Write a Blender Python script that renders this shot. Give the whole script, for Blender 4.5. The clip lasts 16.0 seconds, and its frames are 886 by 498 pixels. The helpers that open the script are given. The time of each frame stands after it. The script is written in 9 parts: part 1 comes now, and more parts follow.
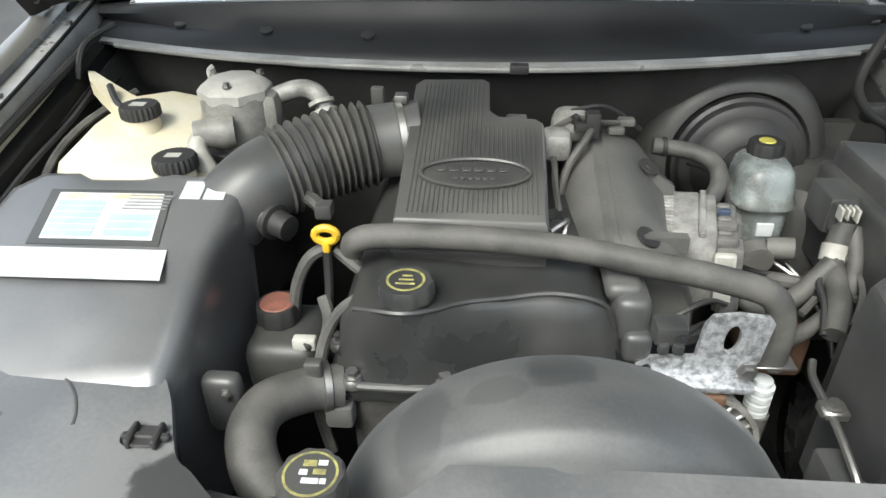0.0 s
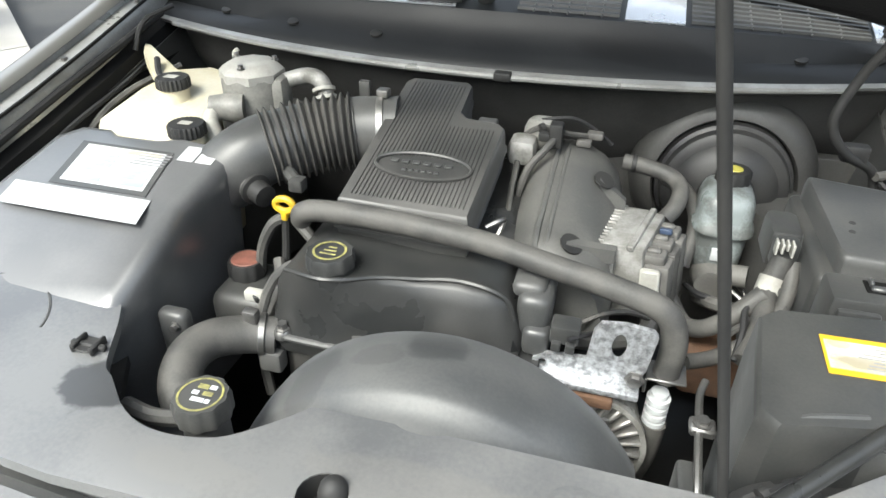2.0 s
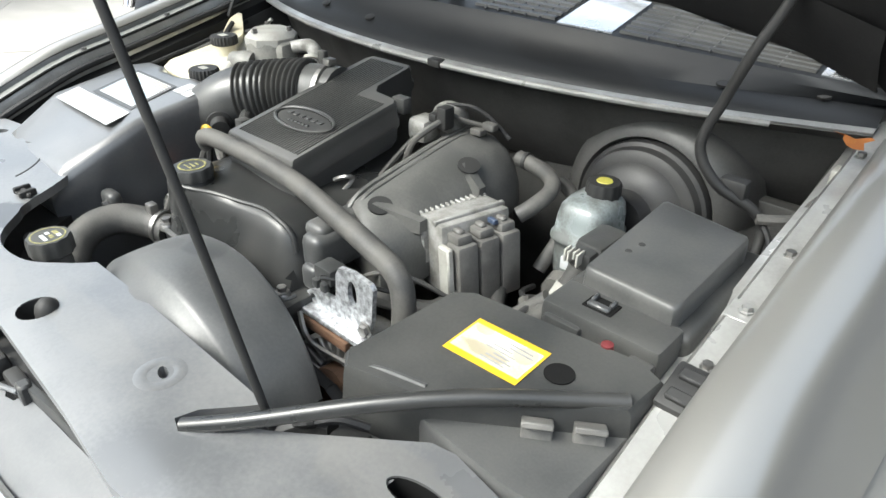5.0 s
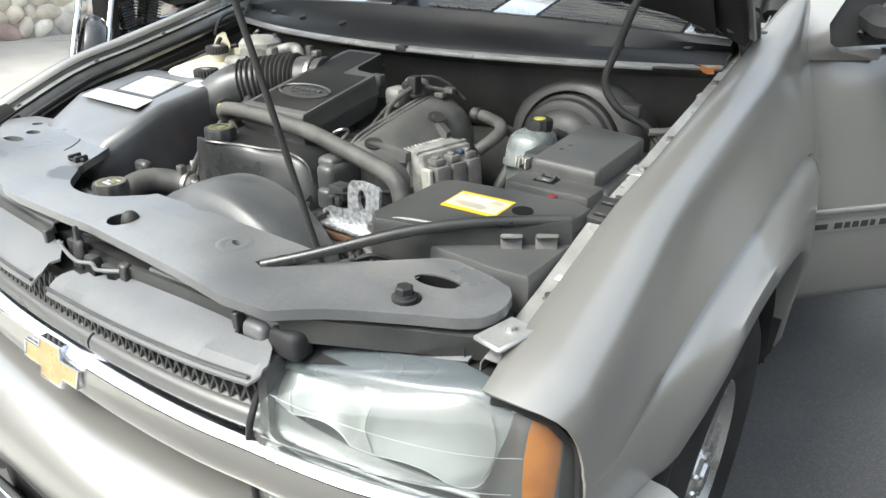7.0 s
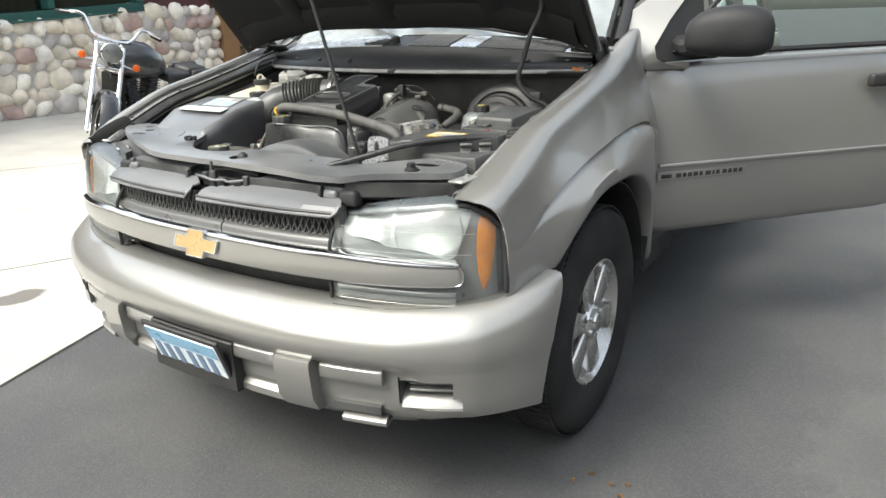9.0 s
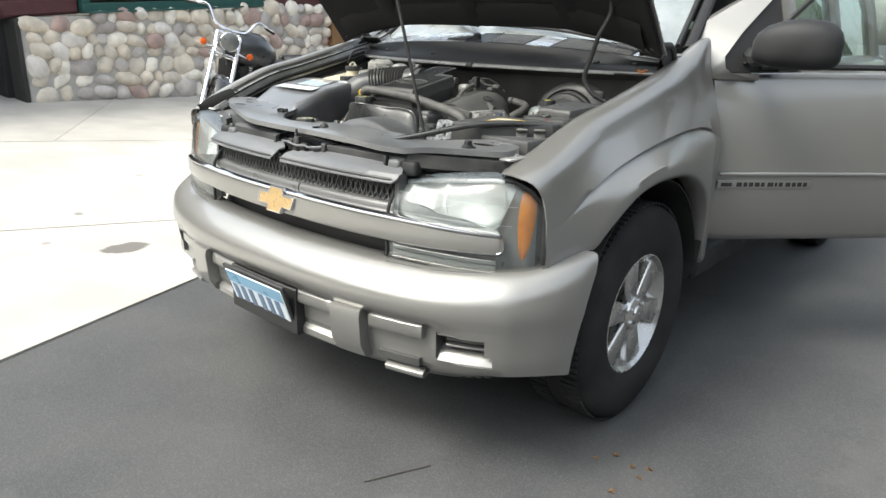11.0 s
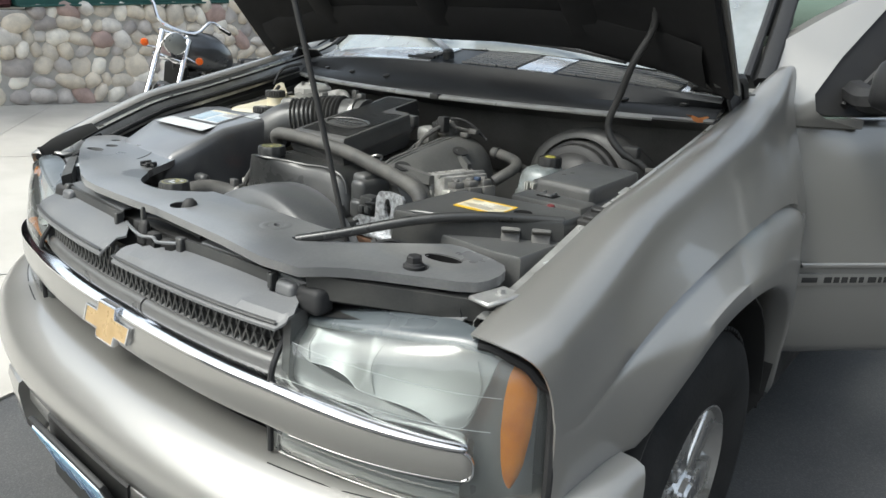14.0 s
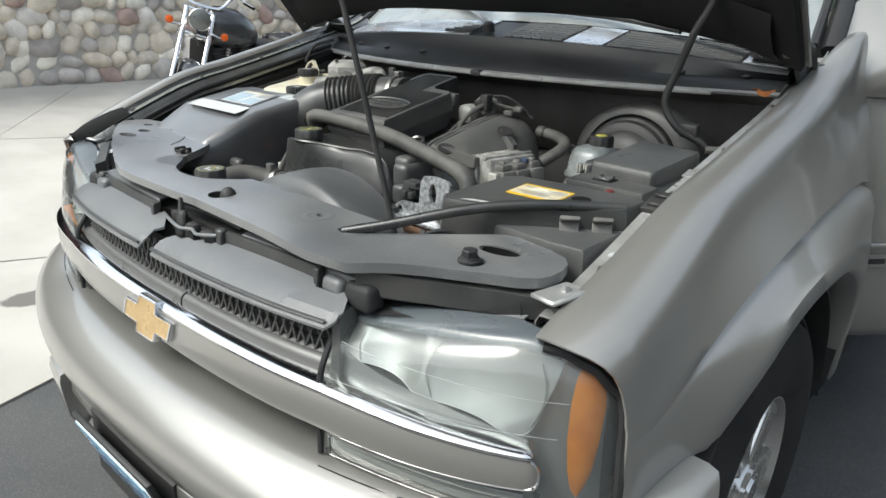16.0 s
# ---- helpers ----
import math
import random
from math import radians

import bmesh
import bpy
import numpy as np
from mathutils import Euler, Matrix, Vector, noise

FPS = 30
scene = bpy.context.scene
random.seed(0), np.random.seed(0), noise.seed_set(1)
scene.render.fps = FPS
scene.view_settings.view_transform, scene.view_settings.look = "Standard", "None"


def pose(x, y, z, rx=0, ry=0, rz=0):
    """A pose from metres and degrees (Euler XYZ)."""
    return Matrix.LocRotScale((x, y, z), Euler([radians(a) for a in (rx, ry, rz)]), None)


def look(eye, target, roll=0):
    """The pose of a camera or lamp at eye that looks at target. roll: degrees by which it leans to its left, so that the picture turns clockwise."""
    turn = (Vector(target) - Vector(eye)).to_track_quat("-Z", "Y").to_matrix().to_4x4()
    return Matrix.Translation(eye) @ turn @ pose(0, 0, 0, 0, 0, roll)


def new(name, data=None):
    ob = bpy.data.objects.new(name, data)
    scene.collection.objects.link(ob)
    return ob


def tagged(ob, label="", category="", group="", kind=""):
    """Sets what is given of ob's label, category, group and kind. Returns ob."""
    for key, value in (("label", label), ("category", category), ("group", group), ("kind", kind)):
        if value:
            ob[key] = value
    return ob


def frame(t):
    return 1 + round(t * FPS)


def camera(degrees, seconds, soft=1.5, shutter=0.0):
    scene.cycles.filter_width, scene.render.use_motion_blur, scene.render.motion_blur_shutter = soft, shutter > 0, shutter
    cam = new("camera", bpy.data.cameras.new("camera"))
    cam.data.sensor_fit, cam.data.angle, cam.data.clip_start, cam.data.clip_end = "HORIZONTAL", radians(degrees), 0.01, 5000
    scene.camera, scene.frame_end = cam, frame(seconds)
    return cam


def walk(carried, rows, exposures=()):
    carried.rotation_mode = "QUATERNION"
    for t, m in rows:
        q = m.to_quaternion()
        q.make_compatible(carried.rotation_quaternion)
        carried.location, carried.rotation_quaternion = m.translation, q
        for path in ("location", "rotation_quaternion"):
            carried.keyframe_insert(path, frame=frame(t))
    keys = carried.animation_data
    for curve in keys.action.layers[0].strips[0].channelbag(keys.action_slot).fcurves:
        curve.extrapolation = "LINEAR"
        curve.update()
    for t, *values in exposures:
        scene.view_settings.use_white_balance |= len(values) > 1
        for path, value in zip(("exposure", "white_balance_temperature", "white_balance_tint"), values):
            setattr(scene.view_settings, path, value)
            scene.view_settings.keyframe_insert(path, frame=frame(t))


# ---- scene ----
cam = camera(66.6, 16.0)
PATH = [
    (0, (0.006, 0.001, 1.472), (-0.124, 1.696, 0.419), -0.9),
    (0.5, (0.046, -0.027, 1.494), (-0.033, 1.67, 0.439), -1.5),
    (1, (0.045, -0.036, 1.495), (-0.041, 1.671, 0.456), -1.4),
    (1.5, (0.069, -0.031, 1.495), (-0.069, 1.653, 0.424), -1.1),
    (2, (0.249, -0.048, 1.514), (-0.189, 1.584, 0.444), 1.0),
    (2.5, (0.468, 0.002, 1.507), (-0.29, 1.515, 0.441), -0.6),
    (2.8, (0.564, 0.11, 1.494), (-0.217, 1.561, 0.36), 1.4),
    (3, (0.609, 0.154, 1.497), (-0.336, 1.564, 0.439), 0.6),
    (3.5, (0.777, 0.22, 1.46), (-0.439, 1.385, 0.381), 1.5),
    (4, (0.859, 0.206, 1.482), (-0.377, 1.363, 0.418), 0.4),
    (4.2, (0.876, 0.191, 1.486), (-0.351, 1.371, 0.436), 0.7),
    (6.5, (0.959, -0.003, 1.48), (-0.115, 1.387, 0.524), -0.9),
    (7, (1.097, -0.201, 1.415), (0.029, 1.25, 0.547), -0.4),
    (7.5, (1.213, -0.409, 1.398), (0.121, 1.051, 0.577), -4.3),
    (8, (1.291, -0.64, 1.364), (0.2, 0.864, 0.624), -2.1),
    (8.2, (1.337, -0.702, 1.392), (0.313, 0.848, 0.65), 1.6),
    (8.5, (1.442, -0.817, 1.358), (0.45, 0.798, 0.72), 2.1),
    (9, (1.573, -0.982, 1.331), (0.546, 0.608, 0.683), -1.6),
    (9.5, (1.666, -1.095, 1.295), (0.475, 0.391, 0.686), 0.5),
    (9.7, (1.716, -1.111, 1.271), (0.5, 0.357, 0.666), 2.5),
    (11.8, (1.776, -1.021, 1.293), (0.475, 0.36, 0.66), -0.8),
    (12, (1.742, -0.993, 1.307), (0.322, 0.256, 0.656), -3.1),
    (12.5, (1.61, -0.772, 1.319), (0.374, 0.642, 0.631), -0.4),
    (12.6, (1.584, -0.727, 1.321), (0.357, 0.687, 0.618), -1.2),
    (13, (1.465, -0.549, 1.325), (0.079, 0.751, 0.701), 0.4),
    (13.2, (1.404, -0.455, 1.332), (0.073, 0.895, 0.695), 1.5),
    (13.5, (1.336, -0.391, 1.311), (0.088, 1.045, 0.696), 5.4),
    (14, (1.259, -0.345, 1.321), (0.052, 1.125, 0.705), 2.8),
    (14.5, (1.216, -0.331, 1.327), (0.004, 1.114, 0.661), 3.4),
    (15, (1.201, -0.33, 1.323), (-0.021, 1.106, 0.653), 3.1),
    (15.5, (1.19, -0.319, 1.318), (-0.044, 1.104, 0.646), 1.9),
    (16, (1.176, -0.321, 1.329), (-0.066, 1.082, 0.631), 1.4),
]
EXPOSURES = [(0, 1.65, 6450, 3), (0.8, 1.83, 6450, 3), (1.5, 1.91, 6450, 3), (4, 2.04, 6400, 3), (6.5, 1.89, 6400, 3), (7.5, 1.87, 6550, 4), (9.5, 1.66, 6700, 4), (12, 1.50, 6550, 4), (12.5, 1.37, 6550, 4), (13.5, 1.31, 6400, 3), (16, 1.26, 6400, 3)]
walk(cam, [(t, look(eye, target, roll)) for t, eye, target, roll in PATH], EXPOSURES)
# ---- world and light ----
world = bpy.data.worlds.new("sky")
scene.world = world
world.use_nodes = True
wn, wl = world.node_tree.nodes, world.node_tree.links
sky = wn.new("ShaderNodeTexSky")
sky.sky_type, sky.sun_disc = "NISHITA", False
SUN_UP, SUN_TURN = 52.0, 205.0
sky.sun_elevation, sky.sun_rotation = radians(SUN_UP), radians(SUN_TURN)
sky.dust_density, sky.air_density, sky.ozone_density = 4.0, 1.0, 0.6
soften = wn.new("ShaderNodeHueSaturation")
soften.inputs["Saturation"].default_value = 0.5
wl.new(sky.outputs[0], soften.inputs["Color"])
wl.new(soften.outputs[0], wn["Background"].inputs["Color"])
wn["Background"].inputs["Strength"].default_value = 0.15
sun = new("sun", bpy.data.lights.new("sun", "SUN"))
sun.data.energy, sun.data.angle, sun.data.color = 0.8, radians(22), (1.0, 0.99, 0.975)
_e, _a = radians(SUN_UP), radians(SUN_TURN)
sun_dir = Vector((math.sin(_a) * math.cos(_e), math.cos(_a) * math.cos(_e), math.sin(_e)))
sun.matrix_world = look(sun_dir * 30, (0, 0, 0))


# ---- materials ----
def surface(name, col, col2=None, rough=0.5, metal=0.0, scale=8.0, fine=160.0, bump=0.0, amount=0.5,
            coat=0.0, dust=0.0, coat_rough=0.06, rough_var=0.12, spec=0.5, contrast=0.25, bump_scale=None, random_tint=0.0, trans=0.0, sub=0.0):
    """A worn surface: two colours mixed by broad and fine noise, uneven gloss and a fine relief."""
    m = bpy.data.materials.new(name)
    m.use_nodes = True
    nt = m.node_tree
    n, l = nt.nodes, nt.links
    b = n["Principled BSDF"]
    geo = n.new("ShaderNodeNewGeometry")
    big = n.new("ShaderNodeTexNoise")
    big.inputs["Scale"].default_value, big.inputs["Detail"].default_value = scale, 6
    small = n.new("ShaderNodeTexNoise")
    small.inputs["Scale"].default_value, small.inputs["Detail"].default_value = fine, 3
    for t in (big, small):
        l.new(geo.outputs["Position"], t.inputs["Vector"])
    ramp = n.new("ShaderNodeMapRange")
    ramp.inputs["From Min"].default_value, ramp.inputs["From Max"].default_value = 0.5 - contrast / 2, 0.5 + contrast / 2
    add = n.new("ShaderNodeMath")
    add.operation = "MULTIPLY_ADD"
    add.inputs[1].default_value = 0.22
    l.new(small.outputs["Fac"], add.inputs[0])
    sh = n.new("ShaderNodeMath")
    sh.operation = "SUBTRACT"
    sh.inputs[1].default_value = 0.11
    l.new(big.outputs["Fac"], sh.inputs[0])
    l.new(sh.outputs[0], add.inputs[2])
    l.new(add.outputs[0], ramp.inputs["Value"])
    sc = n.new("ShaderNodeMath")
    sc.operation = "MULTIPLY"
    sc.inputs[1].default_value = amount
    l.new(ramp.outputs[0], sc.inputs[0])
    mix = n.new("ShaderNodeMix")
    mix.data_type = "RGBA"
    mix.inputs["A"].default_value = (*col, 1)
    mix.inputs["B"].default_value = (*(col2 or [c * 0.7 for c in col]), 1)
    l.new(sc.outputs[0], mix.inputs["Factor"])
    out = mix.outputs["Result"]
    if random_tint:
        info = n.new("ShaderNodeObjectInfo")
        hs = n.new("ShaderNodeHueSaturation")
        mr = n.new("ShaderNodeMapRange")
        mr.inputs["To Min"].default_value, mr.inputs["To Max"].default_value = 1 - random_tint, 1 + random_tint
        l.new(info.outputs["Random"], mr.inputs["Value"])
        l.new(mr.outputs[0], hs.inputs["Value"])
        l.new(out, hs.inputs["Color"])
        out = hs.outputs[0]
    l.new(out, b.inputs["Base Color"])
    rr = n.new("ShaderNodeMapRange")
    rr.inputs["To Min"].default_value, rr.inputs["To Max"].default_value = max(0.02, rough - rough_var), min(1, rough + rough_var)
    rr.inputs["From Min"].default_value, rr.inputs["From Max"].default_value = 0.3, 0.7
    l.new(big.outputs["Fac"], rr.inputs["Value"])
    l.new(rr.outputs[0], b.inputs["Roughness"])
    b.inputs["Metallic"].default_value = metal
    b.inputs["Specular IOR Level"].default_value = spec
    b.inputs["Coat Weight"].default_value = coat
    b.inputs["Coat Roughness"].default_value = coat_rough
    b.inputs["Sheen Weight"].default_value = dust * 0.5
    b.inputs["Sheen Roughness"].default_value = 0.45
    b.inputs["Sheen Tint"].default_value = (0.92, 0.96, 1.0, 1)
    b.inputs["Transmission Weight"].default_value = trans
    b.inputs["Subsurface Weight"].default_value = sub
    b.inputs["Subsurface Radius"].default_value = (0.02, 0.018, 0.012)
    if bump:
        bn = n.new("ShaderNodeBump")
        bn.inputs["Strength"].default_value, bn.inputs["Distance"].default_value = bump, 0.002
        tex = small
        if bump_scale:
            tex = n.new("ShaderNodeTexNoise")
            tex.inputs["Scale"].default_value, tex.inputs["Detail"].default_value = bump_scale, 4
            l.new(geo.outputs["Position"], tex.inputs["Vector"])
        l.new(tex.outputs["Fac"], bn.inputs["Height"])
        l.new(bn.outputs[0], b.inputs["Normal"])
    return m


def clear(name, tint=(1, 1, 1), rough=0.02, ior=1.5, gloss=(1, 1, 1), haze=0.0):
    """A thin pane: it lets light straight through and mirrors by Fresnel's law."""
    m = bpy.data.materials.new(name)
    m.use_nodes = True
    n, l = m.node_tree.nodes, m.node_tree.links
    n.remove(n["Principled BSDF"])
    tr, gl, mx, fr = (n.new("ShaderNode" + k) for k in ("BsdfTransparent", "BsdfGlossy", "MixShader", "Fresnel"))
    tr.inputs["Color"].default_value = (*tint, 1)
    gl.inputs["Color"].default_value = (*gloss, 1)
    gl.inputs["Roughness"].default_value = rough
    fr.inputs["IOR"].default_value = ior
    for a, c in ((fr.outputs[0], mx.inputs[0]), (tr.outputs[0], mx.inputs[1]), (gl.outputs[0], mx.inputs[2]),
                 (mx.outputs[0], n["Material Output"].inputs["Surface"])):
        l.new(a, c)
    if haze:
        df, hz, nz, mr, geo = (n.new("ShaderNode" + k) for k in ("BsdfDiffuse", "MixShader", "TexNoise", "MapRange", "NewGeometry"))
        df.inputs["Color"].default_value = (0.55, 0.58, 0.57, 1)
        nz.inputs["Scale"].default_value, nz.inputs["Detail"].default_value = 11, 5
        mr.inputs["To Min"].default_value, mr.inputs["To Max"].default_value = haze * 0.5, haze * 1.5
        for a, c in ((geo.outputs["Position"], nz.inputs["Vector"]), (nz.outputs["Fac"], mr.inputs["Value"]), (mr.outputs[0], hz.inputs[0]),
                     (tr.outputs[0], hz.inputs[1]), (df.outputs[0], hz.inputs[2]), (hz.outputs[0], mx.inputs[1])):
            l.new(a, c)
    return m


M_PAINT = surface("pewter_paint", (0.300, 0.293, 0.276), (0.262, 0.255, 0.239), rough=0.36, metal=0.58, scale=3, fine=1400, bump=0.02, coat=0.85, coat_rough=0.055, rough_var=0.05, contrast=0.6)
M_BAYPAINT = surface("dusty_bay_paint", (0.088, 0.087, 0.083), (0.046, 0.045, 0.043), rough=0.46, metal=0.2, scale=7, fine=220, bump=0.06, amount=0.8)
M_FIREWALL = surface("firewall_paint", (0.088, 0.086, 0.082), (0.050, 0.049, 0.046), rough=0.5, metal=0.15, scale=6, fine=200, bump=0.05, amount=0.8)
M_BLOCK = surface("oily_cast_iron", (0.075, 0.072, 0.067), (0.035, 0.034, 0.032), rough=0.6, metal=0.3, scale=30, fine=240, bump=0.3, amount=0.9)
M_RAIL = surface("bare_rail_paint", (0.34, 0.34, 0.33), (0.20, 0.198, 0.19), rough=0.36, metal=0.35, scale=14, fine=220, bump=0.06, amount=0.7, coat=0.4)
M_PLASTIC = surface("dusty_black_plastic", (0.029, 0.030, 0.030), (0.060, 0.059, 0.055), rough=0.44, scale=9, fine=260, bump=0.06, amount=0.8, dust=0.12)
M_PLASTIC2 = surface("grey_black_plastic", (0.052, 0.053, 0.053), (0.092, 0.091, 0.087), rough=0.40, scale=6, fine=320, bump=0.06, amount=0.8, dust=0.12)
M_COVER = surface("radiator_cover_plastic", (0.090, 0.092, 0.095), (0.165, 0.165, 0.162), rough=0.33, coat=0.85, coat_rough=0.24, scale=5, fine=200, bump=0.02, amount=0.8, rough_var=0.06, dust=0.25)
M_DARK = surface("deep_black_plastic", (0.018, 0.018, 0.018), (0.035, 0.034, 0.032), rough=0.6, scale=10, fine=200, bump=0.08)
M_VALVE = surface("valve_cover_plastic", (0.022, 0.023, 0.023), (0.048, 0.047, 0.045), rough=0.33, scale=10, fine=420, bump=0.06, amount=0.6)
M_RESO = surface("dusty_cover_box", (0.036, 0.036, 0.035), (0.066, 0.064, 0.060), rough=0.42, scale=8, fine=420, bump=0.06, amount=0.8, dust=0.22)
M_PUMP = surface("grey_pump_plastic", (0.24, 0.235, 0.215), (0.13, 0.127, 0.117), rough=0.5, scale=22, fine=220, bump=0.08, amount=0.9)
M_MANIFOLD = surface("intake_manifold_nylon", (0.072, 0.072, 0.069), (0.125, 0.122, 0.114), rough=0.5, scale=12, fine=260, bump=0.1, amount=0.8)
M_HOSE = surface("weathered_rubber_hose", (0.050, 0.049, 0.047), (0.10, 0.096, 0.088), rough=0.62, scale=22, fine=300, bump=0.12, amount=0.8)
M_RUBBER = surface("black_rubber", (0.018, 0.018, 0.019), (0.032, 0.032, 0.032), rough=0.62, scale=12, fine=300, bump=0.1, spec=0.35)
M_TYRE = surface("tyre_rubber", (0.018, 0.018, 0.018), (0.036, 0.035, 0.034), rough=0.75, scale=9, fine=120, bump=0.25, amount=0.8, spec=0.2)
M_ALU = surface("cast_aluminium", (0.42, 0.41, 0.39), (0.26, 0.25, 0.235), rough=0.5, metal=0.7, scale=30, fine=260, bump=0.2, amount=0.8)
M_OXIDE = surface("oxidised_aluminium", (0.33, 0.325, 0.31), (0.17, 0.165, 0.15), rough=0.62, metal=0.3, scale=34, fine=260, bump=0.3, amount=0.9)
M_ZINC = surface("corroded_zinc_steel", (0.70, 0.72, 0.74), (0.22, 0.22, 0.23), rough=0.42, metal=0.7, scale=120, fine=420, bump=0.35, amount=0.9, contrast=0.3)
M_STEEL = surface("dull_steel", (0.30, 0.295, 0.285), (0.17, 0.165, 0.16), rough=0.42, metal=0.9, scale=40, fine=300, bump=0.1)
M_RUST = surface("rusty_steel", (0.155, 0.085, 0.050), (0.075, 0.052, 0.040), rough=0.85, metal=0.2, scale=45, fine=300, bump=0.4)
M_CHROME = surface("chrome", (0.82, 0.82, 0.83), (0.70, 0.70, 0.71), rough=0.10, metal=1.0, scale=12, fine=300, rough_var=0.04)
M_RIM = surface("wheel_alloy", (0.62, 0.615, 0.60), (0.48, 0.47, 0.45), rough=0.26, metal=0.9, scale=16, fine=200, bump=0.04, amount=0.6)
M_CREAM = surface("yellowed_tank_plastic", (0.62, 0.60, 0.50), (0.50, 0.43, 0.27), rough=0.38, scale=6, fine=120, bump=0.04, amount=0.7, sub=0.2)
M_OFFWHITE = surface("offwhite_plastic", (0.40, 0.395, 0.36), (0.25, 0.24, 0.215), rough=0.5, scale=18, fine=200, bump=0.06, amount=0.8)
M_LABEL = surface("label_paper", (0.53, 0.55, 0.56), (0.42, 0.43, 0.43), rough=0.45, scale=24, fine=300, amount=0.7)
M_LABELBLUE = surface("pale_blue_print", (0.28, 0.38, 0.46), (0.40, 0.46, 0.50), rough=0.45, scale=40, fine=300)
M_PRINT = surface("grey_print", (0.20, 0.20, 0.21), (0.32, 0.32, 0.32), rough=0.5, scale=60)
M_YELLOW = surface("yellow_plastic", (0.60, 0.38, 0.022), (0.45, 0.29, 0.03), rough=0.42, scale=30, fine=200)
M_YELLOWPRINT = surface("faded_yellow_print", (0.34, 0.32, 0.11), (0.16, 0.15, 0.07), rough=0.5, scale=120, amount=0.9)
M_RED = surface("red_plastic", (0.13, 0.02, 0.022), (0.09, 0.015, 0.016), rough=0.5)
M_REDCAP = surface("faded_red_cap", (0.22, 0.085, 0.062), (0.12, 0.06, 0.045), rough=0.6, scale=60, fine=300, bump=0.1)
M_BLUEPLAS = surface("blue_plastic", (0.045, 0.065, 0.11), rough=0.5)
M_GOLD = surface("gold_emblem", (0.46, 0.32, 0.15), (0.38, 0.26, 0.12), rough=0.34, metal=0.2, scale=30)
M_AMBER = surface("amber_plastic", (0.56, 0.19, 0.001), (0.36, 0.095, 0.001), rough=0.4, scale=24, fine=500, bump=0.05, spec=0.3)
M_REFLECTOR = surface("lamp_reflector", (0.43, 0.44, 0.43), (0.31, 0.32, 0.315), rough=0.52, metal=0.75, scale=9, fine=60, rough_var=0.10, amount=0.8, contrast=0.6)
M_LAMPGREY = surface("lamp_bezel", (0.21, 0.218, 0.21), (0.16, 0.167, 0.16), rough=0.34, metal=0.5, scale=12)
M_LENS = clear("lamp_lens", (0.88, 0.91, 0.90), 0.05, haze=0.09)
M_GLASS = clear("window_glass", (0.62, 0.70, 0.66), 0.01, 1.6)
M_INSIDE = surface("cabin_trim", (0.035, 0.034, 0.032), (0.05, 0.048, 0.045), rough=0.8, scale=10, bump=0.1)
M_LINER = surface("hood_liner", (0.011, 0.011, 0.0115), (0.019, 0.0185, 0.018), spec=0.25, rough=0.8, scale=14, fine=300, bump=0.3)
M_LEAF = surface("dry_leaf", (0.42, 0.16, 0.04), (0.26, 0.09, 0.03), rough=0.7, scale=60, fine=300, bump=0.2)
M_PLATEBLUE = surface("plate_blue", (0.20, 0.37, 0.52), (0.28, 0.44, 0.58), rough=0.35, scale=20)
M_PLATEWHITE = surface("plate_white", (0.66, 0.73, 0.78), (0.72, 0.76, 0.79), rough=0.35, scale=20)
M_PLATEBAR = surface("plate_bars", (0.16, 0.23, 0.34), rough=0.4)
M_AIRBOX = surface("air_box_plastic", (0.080, 0.082, 0.085), (0.125, 0.125, 0.126), rough=0.36, coat=1.0, coat_rough=0.28, scale=7, fine=200, bump=0.02, amount=0.7, rough_var=0.08, dust=0.15)
M_COWLPANEL = surface("cowl_panel_grey", (0.72, 0.74, 0.77), (0.62, 0.64, 0.67), rough=0.22, metal=0.7, scale=9, fine=260, bump=0.02, coat=0.8)
M_BARK = surface("tree_bark", (0.085, 0.075, 0.065), (0.05, 0.045, 0.04), rough=0.9, scale=5, fine=40)
M_WOODS = surface("unseen_woods", (0.055, 0.055, 0.042), (0.035, 0.033, 0.028), rough=0.95, scale=0.5, fine=4)
M_PLUG = surface("dusty_plug_plastic", (0.085, 0.082, 0.077), (0.14, 0.136, 0.126), rough=0.55, scale=26, fine=260, bump=0.1, amount=0.9)
M_BOOSTER = surface("booster_paint", (0.020, 0.020, 0.021), (0.042, 0.041, 0.039), rough=0.5, scale=10, fine=240, bump=0.05, amount=0.8)
M_SHROUD = surface("fan_shroud_plastic", (0.052, 0.054, 0.056), (0.100, 0.100, 0.098), rough=0.44, scale=7, fine=220, bump=0.03, amount=0.85, contrast=0.3, dust=0.2)
# pale diffuse haze and a raised IOR stand in for bright sky reflection
M_WINDSHIELD = clear("windshield_glass", (0.50, 0.58, 0.57), 0.02, 2.2, gloss=(0.88, 0.97, 1.0), haze=0.42)
M_COWL = surface("cowl_plastic", (0.011, 0.012, 0.0135), (0.021, 0.0225, 0.025), rough=0.46, scale=7, fine=240, bump=0.05, amount=0.6, contrast=0.6, dust=0.04, rough_var=0.05, spec=0.32)
M_PUMPLID = surface("pump_lid_plastic", (0.40, 0.395, 0.365), (0.27, 0.26, 0.24), rough=0.45, scale=14, fine=200, bump=0.05, amount=0.8)
M_BRAKETANK = surface("dusty_brake_tank", (0.21, 0.235, 0.235), (0.095, 0.100, 0.095), rough=0.34, scale=30, fine=240, bump=0.05, amount=0.95)
M_STICKER = surface("aged_sticker", (0.60, 0.57, 0.46), (0.44, 0.39, 0.25), rough=0.45, scale=22, fine=300, amount=0.9)
